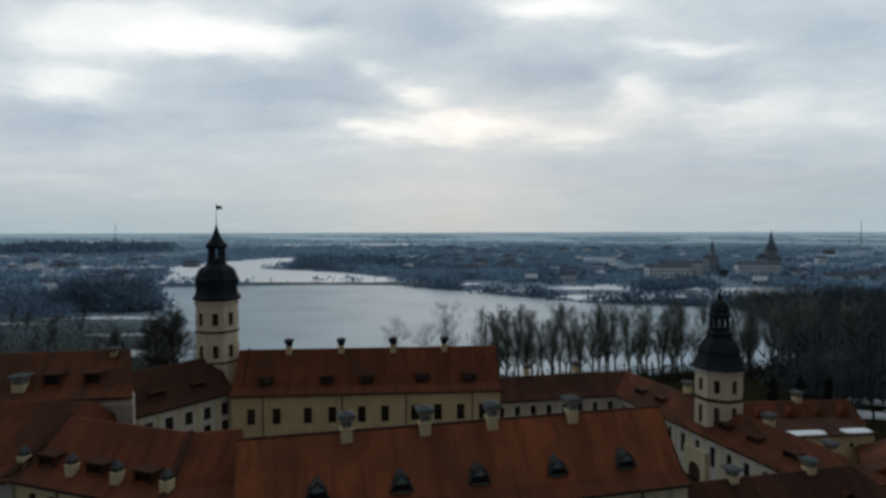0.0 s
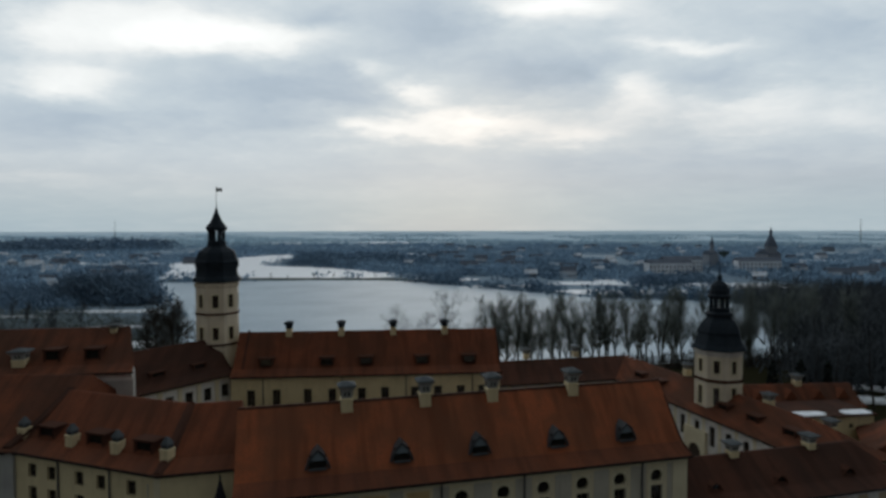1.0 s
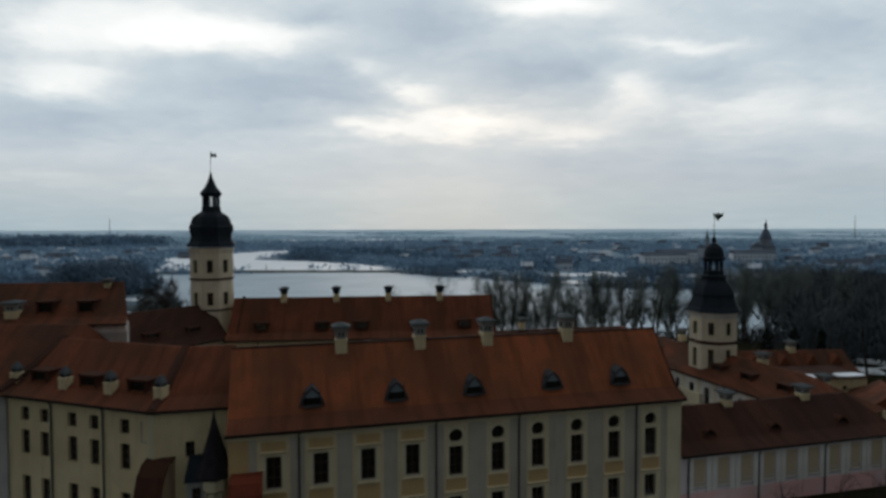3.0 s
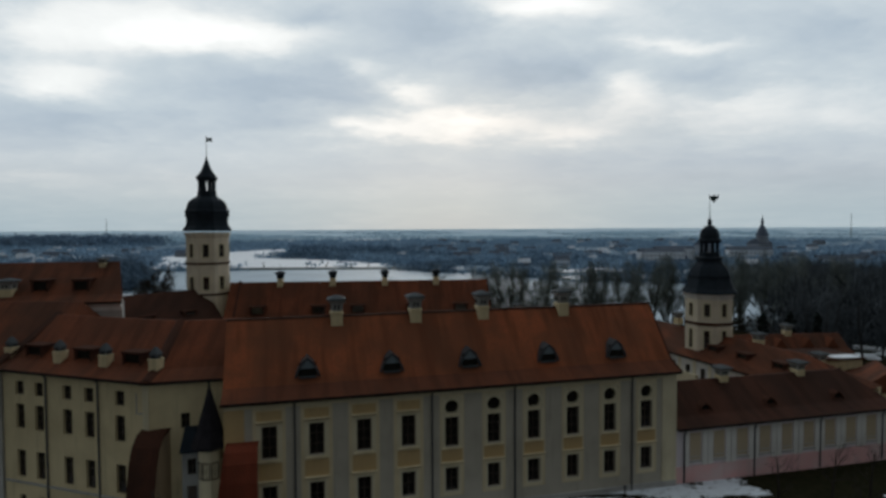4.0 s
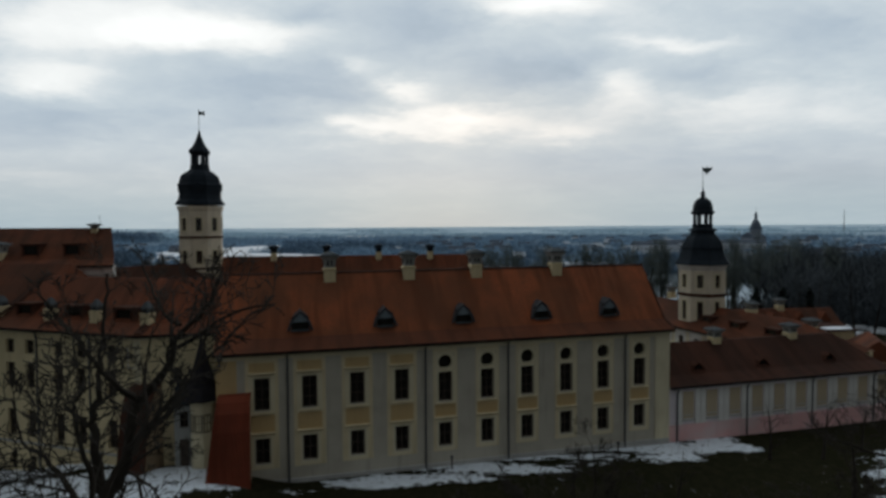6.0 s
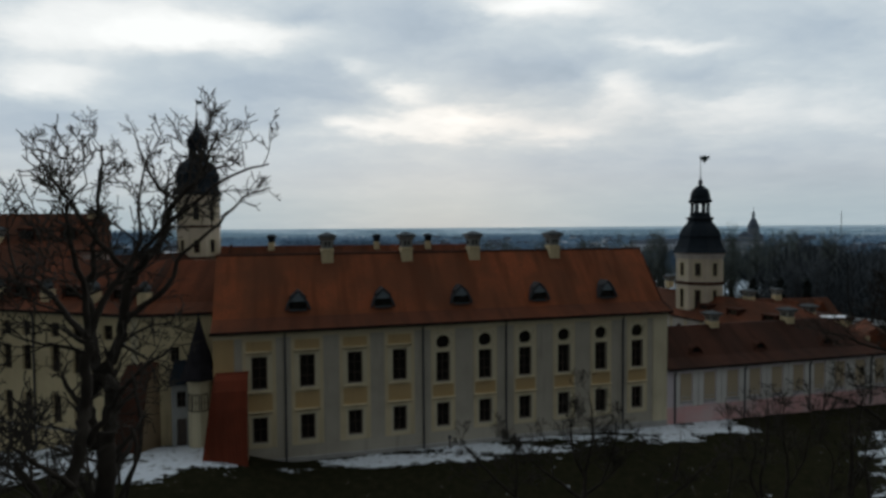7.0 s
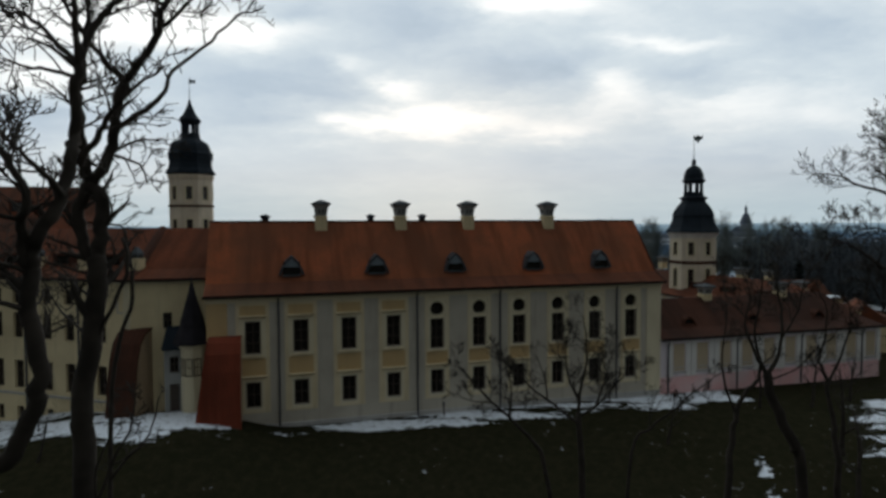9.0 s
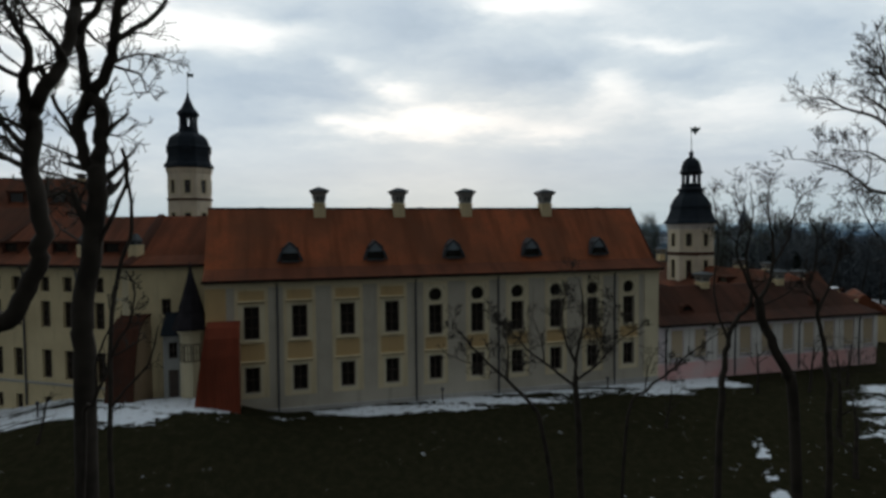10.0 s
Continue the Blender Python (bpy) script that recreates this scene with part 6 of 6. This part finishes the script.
def stem_tree(w):
    # a stem leaning over to its neighbour
    limb(w, [(5.5, 9.5, 0.2), (5.45, 9.5, 7), (5.5, 9.5, 11.6), (5.58, 9.5, 12.6), (5.64, 9.5, 13.1), (5.84, 9.5, 13.55), (6.05, 9.5, 13.85), (5.96, 9.5, 14.6), (6.04, 9.5, 15.3), (6.0, 9.5, 15.9)], 0.075, 0.005, 3, 0.8, 0.66, TWIG_OPT)
    limb(w, [(5.64, 9.5, 13.1), (5.46, 9.5, 13.55), (5.38, 9.5, 14.1), (5.5, 9.6, 14.9), (5.45, 9.7, 15.6)], 0.024, 0.006, 3, 0.7, 0.55, TWIG_OPT)
    # the stout forked stem
    limb(w, [(6.9, 9.5, 0.2), (6.95, 9.5, 7), (6.85, 9.5, 11.8), (6.66, 9.5, 12.55), (6.43, 9.5, 13.02), (6.24, 9.5, 13.5), (6.17, 9.5, 13.82)], 0.1, 0.075, 0, 0, 0, TWIG_OPT)
    limb(w, [(6.17, 9.5, 13.82), (5.94, 9.45, 14.15), (5.72, 9.4, 14.7), (5.8, 9.4, 15.2), (5.62, 9.4, 15.7)], 0.036, 0.005, 3, 0.8, 0.5, TWIG_OPT)
    limb(w, [(6.17, 9.5, 13.82), (6.4, 9.55, 14.2), (6.46, 9.6, 14.8), (6.38, 9.6, 15.4), (6.42, 9.6, 16.1)], 0.04, 0.005, 3, 0.8, 0.45, TWIG_OPT)
    limb(w, [(6.42, 9.55, 14.4), (6.75, 9.6, 14.9), (6.85, 9.6, 15.4), (7.0, 9.6, 15.7)], 0.022, 0.005, 3, 0.8, 0.15, TWIG_OPT)
    limb(w, [(6.2, 9.5, 13.7), (6.55, 9.3, 13.95), (6.9, 9.2, 14.4)], 0.018, 0.006, 2, 0.5, 0.5, TWIG_OPT)
    # the crooked stem beside it
    limb(w, [(7.5, 9.6, 0.2), (7.52, 9.6, 7), (7.46, 9.5, 11.8), (7.37, 9.5, 12.7), (7.31, 9.5, 13.2), (7.2, 9.5, 13.7), (7.08, 9.5, 14.05), (7.2, 9.5, 14.7), (7.05, 9.5, 15.3)], 0.07, 0.006, 3, 0.8, 0.62, TWIG_OPT)
    limb(w, [(7.22, 9.5, 13.6), (7.4, 9.5, 14.0), (7.6, 9.5, 14.6), (7.55, 9.5, 15.1)], 0.03, 0.006, 3, 0.7, 0.5, TWIG_OPT)


near_tree(31, stem_tree, 6.9, 9.5, "bare tree on the bank with several thin stems")


def bough_tree(w):
    limb(w, [(8.51, 9, 0.2), (8.4, 9, 8), (8.44, 9, 14.15), (8.33, 9, 15.1), (8.15, 9, 16.51), (8.06, 9, 17.72)], 0.12, 0.05, 3, 1.3, 0.5, TWIG_OPT)
    limb(w, [(8.17, 9, 15.62), (7.74, 9, 15.72), (7.36, 9, 16), (6.98, 9, 16.14), (6.55, 9, 16.22)], 0.032, 0.007, 3, 0.9, 0.1, TWIG_OPT)
    limb(w, [(8.1, 9, 16.6), (7.86, 9, 16.88), (7.34, 9, 17.05), (7.01, 9, 17.19), (6.69, 9, 17.24)], 0.032, 0.007, 3, 0.9, 0.1, TWIG_OPT)
    limb(w, [(8.04, 9, 16.14), (7.73, 9, 16.32), (7.35, 9, 16.35), (7.07, 9, 16.38)], 0.018, 0.006, 3, 0.75, 0.1, TWIG_OPT)
    limb(w, [(8.09, 9, 17.16), (7.9, 9, 17.44), (7.66, 9, 17.67)], 0.024, 0.007, 3, 0.9, 0.1, TWIG_OPT)
    limb(w, [(8.09, 9, 17.44), (7.95, 9, 17.76), (7.84, 9, 18.27)], 0.024, 0.007, 3, 0.9, 0.1, TWIG_OPT)
    limb(w, [(7.9, 9, 14.91), (7.66, 9, 15.29), (7.51, 9, 15.62)], 0.016, 0.006, 3, 0.75, 0.1, TWIG_OPT)


near_tree(47, bough_tree, 8.51, 9, "bare tree reaching out with long crooked boughs")


def rampart_tree(w):
    limb(w, [(5.7, 19.4, -4.4), (5.6, 19.4, 2), (5.4, 19.4, 7.5), (5.27, 19.4, 9.95)], 0.15, 0.095, 0, 0, 0, LAWN_OPT)
    limb(w, [(5.27, 19.4, 9.95), (5.36, 19.4, 10.9), (5.58, 19.5, 12.0), (5.46, 19.6, 13.3)], 0.065, 0.012, 4, 1.7, 0.15, LAWN_OPT)
    limb(w, [(5.3, 19.4, 10.3), (4.95, 19.3, 11.1), (4.75, 19.2, 12.1), (4.9, 19.2, 12.9)], 0.045, 0.011, 4, 1.4, 0.2, LAWN_OPT)
    limb(w, [(5.3, 19.4, 9.55), (4.45, 19.3, 10.25), (3.67, 19.2, 10.85), (3.05, 19.2, 11.5), (2.4, 19.2, 11.9)], 0.055, 0.011, 4, 1.3, 0.25, LAWN_OPT)
    limb(w, [(4.2, 19.3, 10.4), (4.1, 19.4, 11.2), (3.8, 19.5, 12.0)], 0.03, 0.01, 3, 1.2, 0.2, LAWN_OPT)
    limb(w, [(5.27, 19.4, 9.8), (6.1, 19.5, 10.35), (6.7, 19.6, 11.0), (7.5, 19.6, 11.6)], 0.05, 0.011, 4, 1.3, 0.2, LAWN_OPT)
    limb(w, [(5.9, 19.5, 10.25), (6.2, 19.4, 11.2), (6.5, 19.4, 12.4)], 0.036, 0.01, 4, 1.2, 0.2, LAWN_OPT)


near_tree(53, rampart_tree, 5.7, 19.4, "broad bare tree standing below the rampart")


def arching_tree(w):
    limb(w, [(4.7, 18.9, -4.4), (4.5, 18.9, 4), (4.05, 18.9, 8.2), (3.62, 18.9, 9.15), (2.8, 18.9, 10.0), (2.0, 18.9, 10.75), (1.43, 18.9, 11.4), (1.0, 18.9, 12.0)], 0.1, 0.014, 4, 1.2, 0.55, LAWN_OPT)
    limb(w, [(2.8, 18.9, 10.0), (2.9, 18.9, 11.0), (2.65, 18.9, 11.9)], 0.035, 0.01, 4, 1.1, 0.2, LAWN_OPT)
    limb(w, [(2.2, 18.9, 10.5), (1.5, 18.8, 10.6), (0.7, 18.7, 11.0)], 0.028, 0.01, 3, 0.9, 0.2, LAWN_OPT)


near_tree(59, arching_tree, 4.7, 18.9, "crooked bare tree with one long arching stem")


def reaching_tree(w):
    limb(w, [(6.6, 19.0, -4.4), (6.7, 19.0, 4), (7.0, 19.0, 8.7), (7.6, 19.0, 9.55), (8.4, 19.0, 10.15), (9.1, 19.0, 10.83), (10.1, 19.0, 11.5)], 0.08, 0.012, 4, 1.1, 0.6, LAWN_OPT)
    limb(w, [(7.55, 19.0, 9.5), (7.7, 19.1, 10.3), (8.0, 19.1, 11.0)], 0.025, 0.009, 3, 0.9, 0.2, LAWN_OPT)


near_tree(67, reaching_tree, 6.6, 19.0, "thin bare tree with a stem reaching sideways")

orchard = [bare_tree(70 + i, 7.0, ORCHARD_OPT, (M_BARK, M_TWIG), 0.28, 0.3) for i in range(4)]
for i, (u, v, s) in enumerate(((34.0, -9.0, 0.6), (46.0, -5.5, 0.7), (50.5, -6.5, 0.75), (55.5, -6.0, 0.7), (60.0, -6.5, 0.8))):
    x, y = plan(u, v)
    set_tree("orchard_tree", orchard[i % 4], x, y, s, "small gnarled bare tree on the rampart slope", "rampart trees")
for i, (x, y, s) in enumerate(((27.5, 36.5, 0.95), (29.5, 41.0, 1.0), (32.0, 37.0, 1.05))):
    set_tree("orchard_tree", orchard[i % 4], x, y, s, "gnarled bare shrub low on the rampart slope", "rampart trees")
for i, (u, v, s) in enumerate(((-5.5, -4.5, 0.55), (-9.5, -5.5, 0.5), (-15, -5.0, 0.6))):
    x, y = plan(u, v)
    set_tree("orchard_tree", orchard[(i + 1) % 4], x, y, s, "thin bare sapling at the edge of the yard", "rampart trees")


# ---- woods, town and far country ----
# houses that stand free: (kind, x, y, turn)
FREE_HOUSES = [
    (2, 166, 467, 3), (2, 252, 500, -6), (1, 285, 498, 8), (1, 279, 445, 12), (3, 292, 452, -5), (1, 86, 456, 10), (0, 58, 460, -12), (2, 196, 520, 6), (3, 322, 470, -12),
    (1, 350, 440, -20), (1, 375, 520, 10), (1, 305, 455, 8), (0, -446, 610, 12), (3, -402, 605, -8), (0, -330, 565, 20), (0, -330, 468, -15), (0, -312, 462, 10),
    (0, -252, 452, 25), (3, 12, 560, 5), (0, -48, 600, -10), (1, -28, 700, 0), (0, 120, 500, 18), (1, 420, 560, 14), (0, -365, 520, 5), (3, -290, 640, -6),
]
OPEN_LAND = MEADOWS + [(-140, 432, 112, 14), (-14, 446, 58, 30), (46, 402, 46, 38), (150, 350, 84, 34)] + [(x, y - 12, 24 if k == 2 else 12, 20) for k, x, y, _ in FREE_HOUSES]


def in_lake(x, y):
    for poly in (LOWER_LAKE, UPPER_LAKE):
        inside = False
        n = len(poly)
        for i in range(n):
            (x1, y1), (x2, y2) = poly[i], poly[(i + 1) % n]
            if (y1 > y) != (y2 > y) and x < (x2 - x1) * (y - y1) / (y2 - y1) + x1:
                inside = not inside
        if inside:
            return True
    return any(((x - cx) / rx) ** 2 + ((y - cy) / ry) ** 2 < 1 for cx, cy, rx, ry in OPEN_LAND)


def ring(near, away, cover, size, seed):
    """Picks places between two distances, gathered into copses by a noise of that size."""
    def pick(r):
        while True:
            d = math.exp(r.uniform(math.log(near), math.log(away)))
            a = r.uniform(-0.78, 0.78)
            x, y = d * math.sin(a), d * math.cos(a)
            if not in_lake(x, y) and noise.noise((x / size, y / size, seed)) > cover:
                return x, y
    return pick


def wedge(a0, a1, d0, d1):
    """Picks places between two bearings (across over ahead) and two distances."""
    def pick(r):
        while True:
            y = r.uniform(d0, d1)
            x = y * r.uniform(a0, a1)
            if not in_lake(x, y):
                return x, y
    return pick


def field(x0, x1, y0, y1):
    def pick(r):
        while True:
            x, y = r.uniform(x0, x1), r.uniform(y0, y1)
            if not in_lake(x, y):
                return x, y
    return pick


def park_ground(r):
    while True:
        x, y = r.uniform(64, 240), r.uniform(112, 300)
        if x > park_edge(y) and not in_lake(x, y):
            return x, y


def far_woods(name, count, pick, tall, wide, label, seed, mat, slivers=12, slim=1.0):
    """Woodland past counting: ragged little crowns of upright slivers."""
    r = random.Random(seed)
    v, f = [], []
    for _ in range(count):
        x, y = pick(r)
        z = height(x, y)
        h, w = tall * r.uniform(0.55, 1.2), wide * r.uniform(0.7, 1.3)
        for k in range(slivers):
            px, py = x + r.gauss(0, w * 0.34), y + r.gauss(0, w * 0.34)
            pz = z + h * r.uniform(0.0, 0.8) * (1.0 - 0.6 * min(1.0, math.hypot(px - x, py - y) / w))
            s = w * r.uniform(0.08, 0.22) * slim
            t = r.uniform(0, math.pi)
            b = len(v)
            tilt, reach = r.uniform(-1.5, 1.5), h * r.uniform(0.14, 0.32)
            v += [(px - s * math.cos(t), py - s * math.sin(t), pz), (px + s * math.cos(t), py + s * math.sin(t), pz), (px + reach * math.sin(tilt), py + reach * 0.4 * math.sin(tilt * 3), pz + reach * math.cos(tilt))]
            f.append((b, b + 1, b + 2))
    me = bpy.data.meshes.new(name)
    me.from_pydata(v, [], f)
    me.materials.append(mat)
    return tagged(new(name, me), label, "woods", kind="stuff")


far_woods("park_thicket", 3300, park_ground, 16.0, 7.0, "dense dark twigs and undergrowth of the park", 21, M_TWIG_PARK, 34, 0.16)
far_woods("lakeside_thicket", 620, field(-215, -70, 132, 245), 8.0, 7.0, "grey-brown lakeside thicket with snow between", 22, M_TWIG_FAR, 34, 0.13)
far_woods("lakeside_grove", 200, wedge(-0.672, -0.543, 285, 325), 17.0, 9.0, "dark dense grove on the lake shore", 24, M_GROVE, 90, 0.3)
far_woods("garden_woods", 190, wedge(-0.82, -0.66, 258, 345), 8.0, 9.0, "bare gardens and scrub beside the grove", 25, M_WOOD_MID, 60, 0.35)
far_woods("shore_hedge", 420, field(8, 104, 139, 148), 5.0, 3.5, "dark low hedge along the lake bank", 23, M_TWIG, 26, 0.2)
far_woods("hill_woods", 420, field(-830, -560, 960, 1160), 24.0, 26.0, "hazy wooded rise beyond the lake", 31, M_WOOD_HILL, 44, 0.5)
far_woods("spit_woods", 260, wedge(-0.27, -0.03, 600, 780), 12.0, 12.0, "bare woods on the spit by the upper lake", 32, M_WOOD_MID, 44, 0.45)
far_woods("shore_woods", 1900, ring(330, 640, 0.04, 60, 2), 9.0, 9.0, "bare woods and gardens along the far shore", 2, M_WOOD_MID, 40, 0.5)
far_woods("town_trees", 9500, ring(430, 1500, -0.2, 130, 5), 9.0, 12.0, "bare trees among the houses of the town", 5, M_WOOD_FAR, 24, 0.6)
far_woods("distant_woods", 3600, ring(1300, 3200, 0.0, 420, 8), 8.0, 40.0, "pale haze-coloured woods far off", 8, M_WOOD_DIM, 12, 0.9)


def make_causeway():
    line = [(-215, 424), (-150, 436), (-90, 434), (-38, 432), (-8, 408)]
    b = tagged(new("causeway", mesh_of("causeway", sweep(line, [(-5, -5.2), (-2.6, -3.9), (2.6, -3.9), (5, -5.2), (5, -6), (-5, -6)]), M_TWIG_FAR)), "low causeway between the two frozen lakes", "causeway", kind="structure")
    for i in range(11):
        t = i / 10
        set_tree("causeway_tree", park_trees[i % 4], -205 + 165 * t + rng.uniform(-3, 3), 433 + rng.uniform(-2, 2), rng.uniform(0.2, 0.3), "small bare tree along the causeway", "causeway trees")
    return b


make_causeway()


def cottage(w, d, h, rise, wall_mat, roof_mat, label, name="town_house"):
    """A far house: gabled roof, walls, and small windows."""
    b = thing(name, pose(0, 0, -200), label, "house", "houses of the town")
    bm = bmesh.new()
    box(bm, -w / 2, w / 2, -d / 2, d / 2, -1, h)
    part("wall", bm, wall_mat, b)
    part("roof", sweep([(-w / 2 - 0.4, -d / 2), (w / 2 + 0.4, -d / 2)], roof_profile(d, h, h + rise, 0.4, 0.6, 0.3), end_mi=0), roof_mat, b, "pitched roof")
    n = max(2, int(w / 3))
    wm = bmesh.new()
    box(wm, -0.55, 0.55, -0.04, 0.02, 0, 1.5)
    wm = mesh_of("window", wm, M_PANE)
    for i in range(n):
        for s in range(max(1, int(h / 3.2))):
            part("window", wm, None, b, "", Matrix.Translation((-w / 2 + w * (i + 0.5) / n, -d / 2, 1.0 + 3.1 * s)))
    return b


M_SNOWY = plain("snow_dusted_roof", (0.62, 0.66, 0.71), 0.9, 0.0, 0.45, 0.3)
# M_SLATEY and M_FARTAN have the bluish haze over the town mixed in
M_SLATEY = plain("hazed_grey_roof", (0.11, 0.13, 0.165), 0.9, 0.0, 0.3, 0.3)
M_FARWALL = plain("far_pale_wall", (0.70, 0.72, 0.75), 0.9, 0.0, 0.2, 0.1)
M_FARTAN = plain("far_hazed_tan_wall", (0.24, 0.26, 0.29), 0.9, 0.0, 0.2, 0.1)
kinds = [
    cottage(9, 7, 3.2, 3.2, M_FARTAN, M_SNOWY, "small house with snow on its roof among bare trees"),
    cottage(11, 8, 5.6, 3.0, M_FARWALL, M_SLATEY, "two-storey pale town house under a haze-greyed roof"),
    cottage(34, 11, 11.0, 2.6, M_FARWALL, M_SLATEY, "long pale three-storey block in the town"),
    cottage(16, 9, 4.4, 3.4, M_FARTAN, M_SLATEY, "tan town house, greyed by haze, under a dull haze-greyed roof"),
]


def put_house(k, x, y, turn):
    copy_thing(kinds[k], pose(x, y, height(x, y), 0, 0, turn))


for i in range(70):
    d, a = math.exp(rng.uniform(math.log(480), math.log(1300))), rng.uniform(-0.02, 0.62)
    x, y = d * math.sin(a), d * math.cos(a)
    if not in_lake(x, y):
        put_house(rng.choice([0, 0, 1, 3]), x, y, rng.uniform(-40, 40))
for i in range(34):
    d, a = math.exp(rng.uniform(math.log(420), math.log(1100))), rng.uniform(-0.68, -0.40)
    x, y = d * math.sin(a), d * math.cos(a)
    if not in_lake(x, y):
        put_house(rng.choice([0, 0, 3]), x, y, rng.uniform(-40, 40))
for k, x, y, turn in FREE_HOUSES:
    put_house(k, x, y, turn)
for k in kinds:
    for o in (*k.children_recursive, k):
        bpy.data.objects.remove(o)


def make_church(x, y, s, label, twin):
    b = thing("church", pose(x, y, height(x, y), 0, 0, 10), label, "church")
    b.scale = (0.62, 0.62, 1.0)
    bm = bmesh.new()
    box(bm, -9 * s, 9 * s, -7 * s, 16 * s, -1, 13 * s)
    part("nave", bm, M_FARTAN, b)
    part("roof", sweep([(-9.4 * s, -7 * s), (9.4 * s, -7 * s)], roof_profile(23 * s, 13 * s, 17 * s)), M_SLATEY, b)
    if twin:
        part("drum", turned([(6.2 * s, 13 * s), (6.2 * s, 19 * s), (6.6 * s, 19.3 * s)], 8), M_FARTAN, b)
        # dome in the lighter roof grey, which stands for haze before it
        part("dome", turned([(7.2 * s, 19.2 * s), (6.6 * s, 20.2 * s), (5.0 * s, 23 * s), (3.0 * s, 26 * s), (1.9 * s, 27 * s)], 8), M_SLATEY, b, "dark dome")
        part("dome_lantern", turned([(1.5 * s, 26.8 * s), (1.5 * s, 29.5 * s), (1.9 * s, 29.8 * s), (1.2 * s, 31.5 * s), (0.3 * s, 33 * s), (0.1 * s, 35.5 * s)], 8), M_SLATEY, b)
    else:
        part("belfry", turned([(2.6 * s, 0), (2.6 * s, 24 * s), (3.0 * s, 24.4 * s)], 4), M_FARTAN, b)
        part("spire", turned([(3.0 * s, 24.3 * s), (2.2 * s, 26.5 * s), (1.2 * s, 27.5 * s), (1.3 * s, 29.5 * s), (0.3 * s, 32 * s), (0.1 * s, 35 * s)], 8), M_SLATEY, b)
    return b


make_church(276.0, 525.0, 1.15, "distant pale church with a dark dome", True)
make_church(257.0, 600.0, 0.92, "distant church tower with a slim dark spire", False)


def radio_mast(x, y, tall):
    b = thing("radio_mast", pose(x, y, height(x, y)), "thin lattice mast far beyond the town", "mast")
    w = Wood()
    for k in range(3):
        a = 2 * math.pi * k / 3
        w.tube([Vector((1.6 * math.cos(a), 1.6 * math.sin(a), 0)), Vector((0.3 * math.cos(a), 0.3 * math.sin(a), tall))], [0.3, 0.2], 4)
    for i in range(12):
        z = tall * i / 12
        r = 1.6 - 1.3 * i / 12
        w.tube([Vector((r, 0, z)), Vector((-r * 0.5, r * 0.87, z + tall / 12))], [0.12, 0.12], 3)
    part("lattice", w.mesh("lattice", M_PIPE), None, b)


radio_mast(1010, 1500, 62)
radio_mast(-760, 1300, 55)


# ---- small posts beside the path along the front ----
def make_post(x, y):
    b = thing("garden_post", pose(x, y, height(x, y)), "short dark garden lamp post standing in the snow", "lamp post", "posts along the front")
    part("post", turned([(0.09, -0.3), (0.09, 0.05), (0.055, 0.1), (0.05, 0.8), (0.09, 0.84)], 8), M_GUTTER, b)
    part("lamp_head", turned([(0.1, 0.84), (0.13, 0.9), (0.13, 1.02), (0.16, 1.05), (0.03, 1.15)], 8), M_PIPE, b)


for u, v in ((33.5, -1.5), (18.4, -0.9), (-12.0, 2.0)):
    make_post(*plan(u, v))
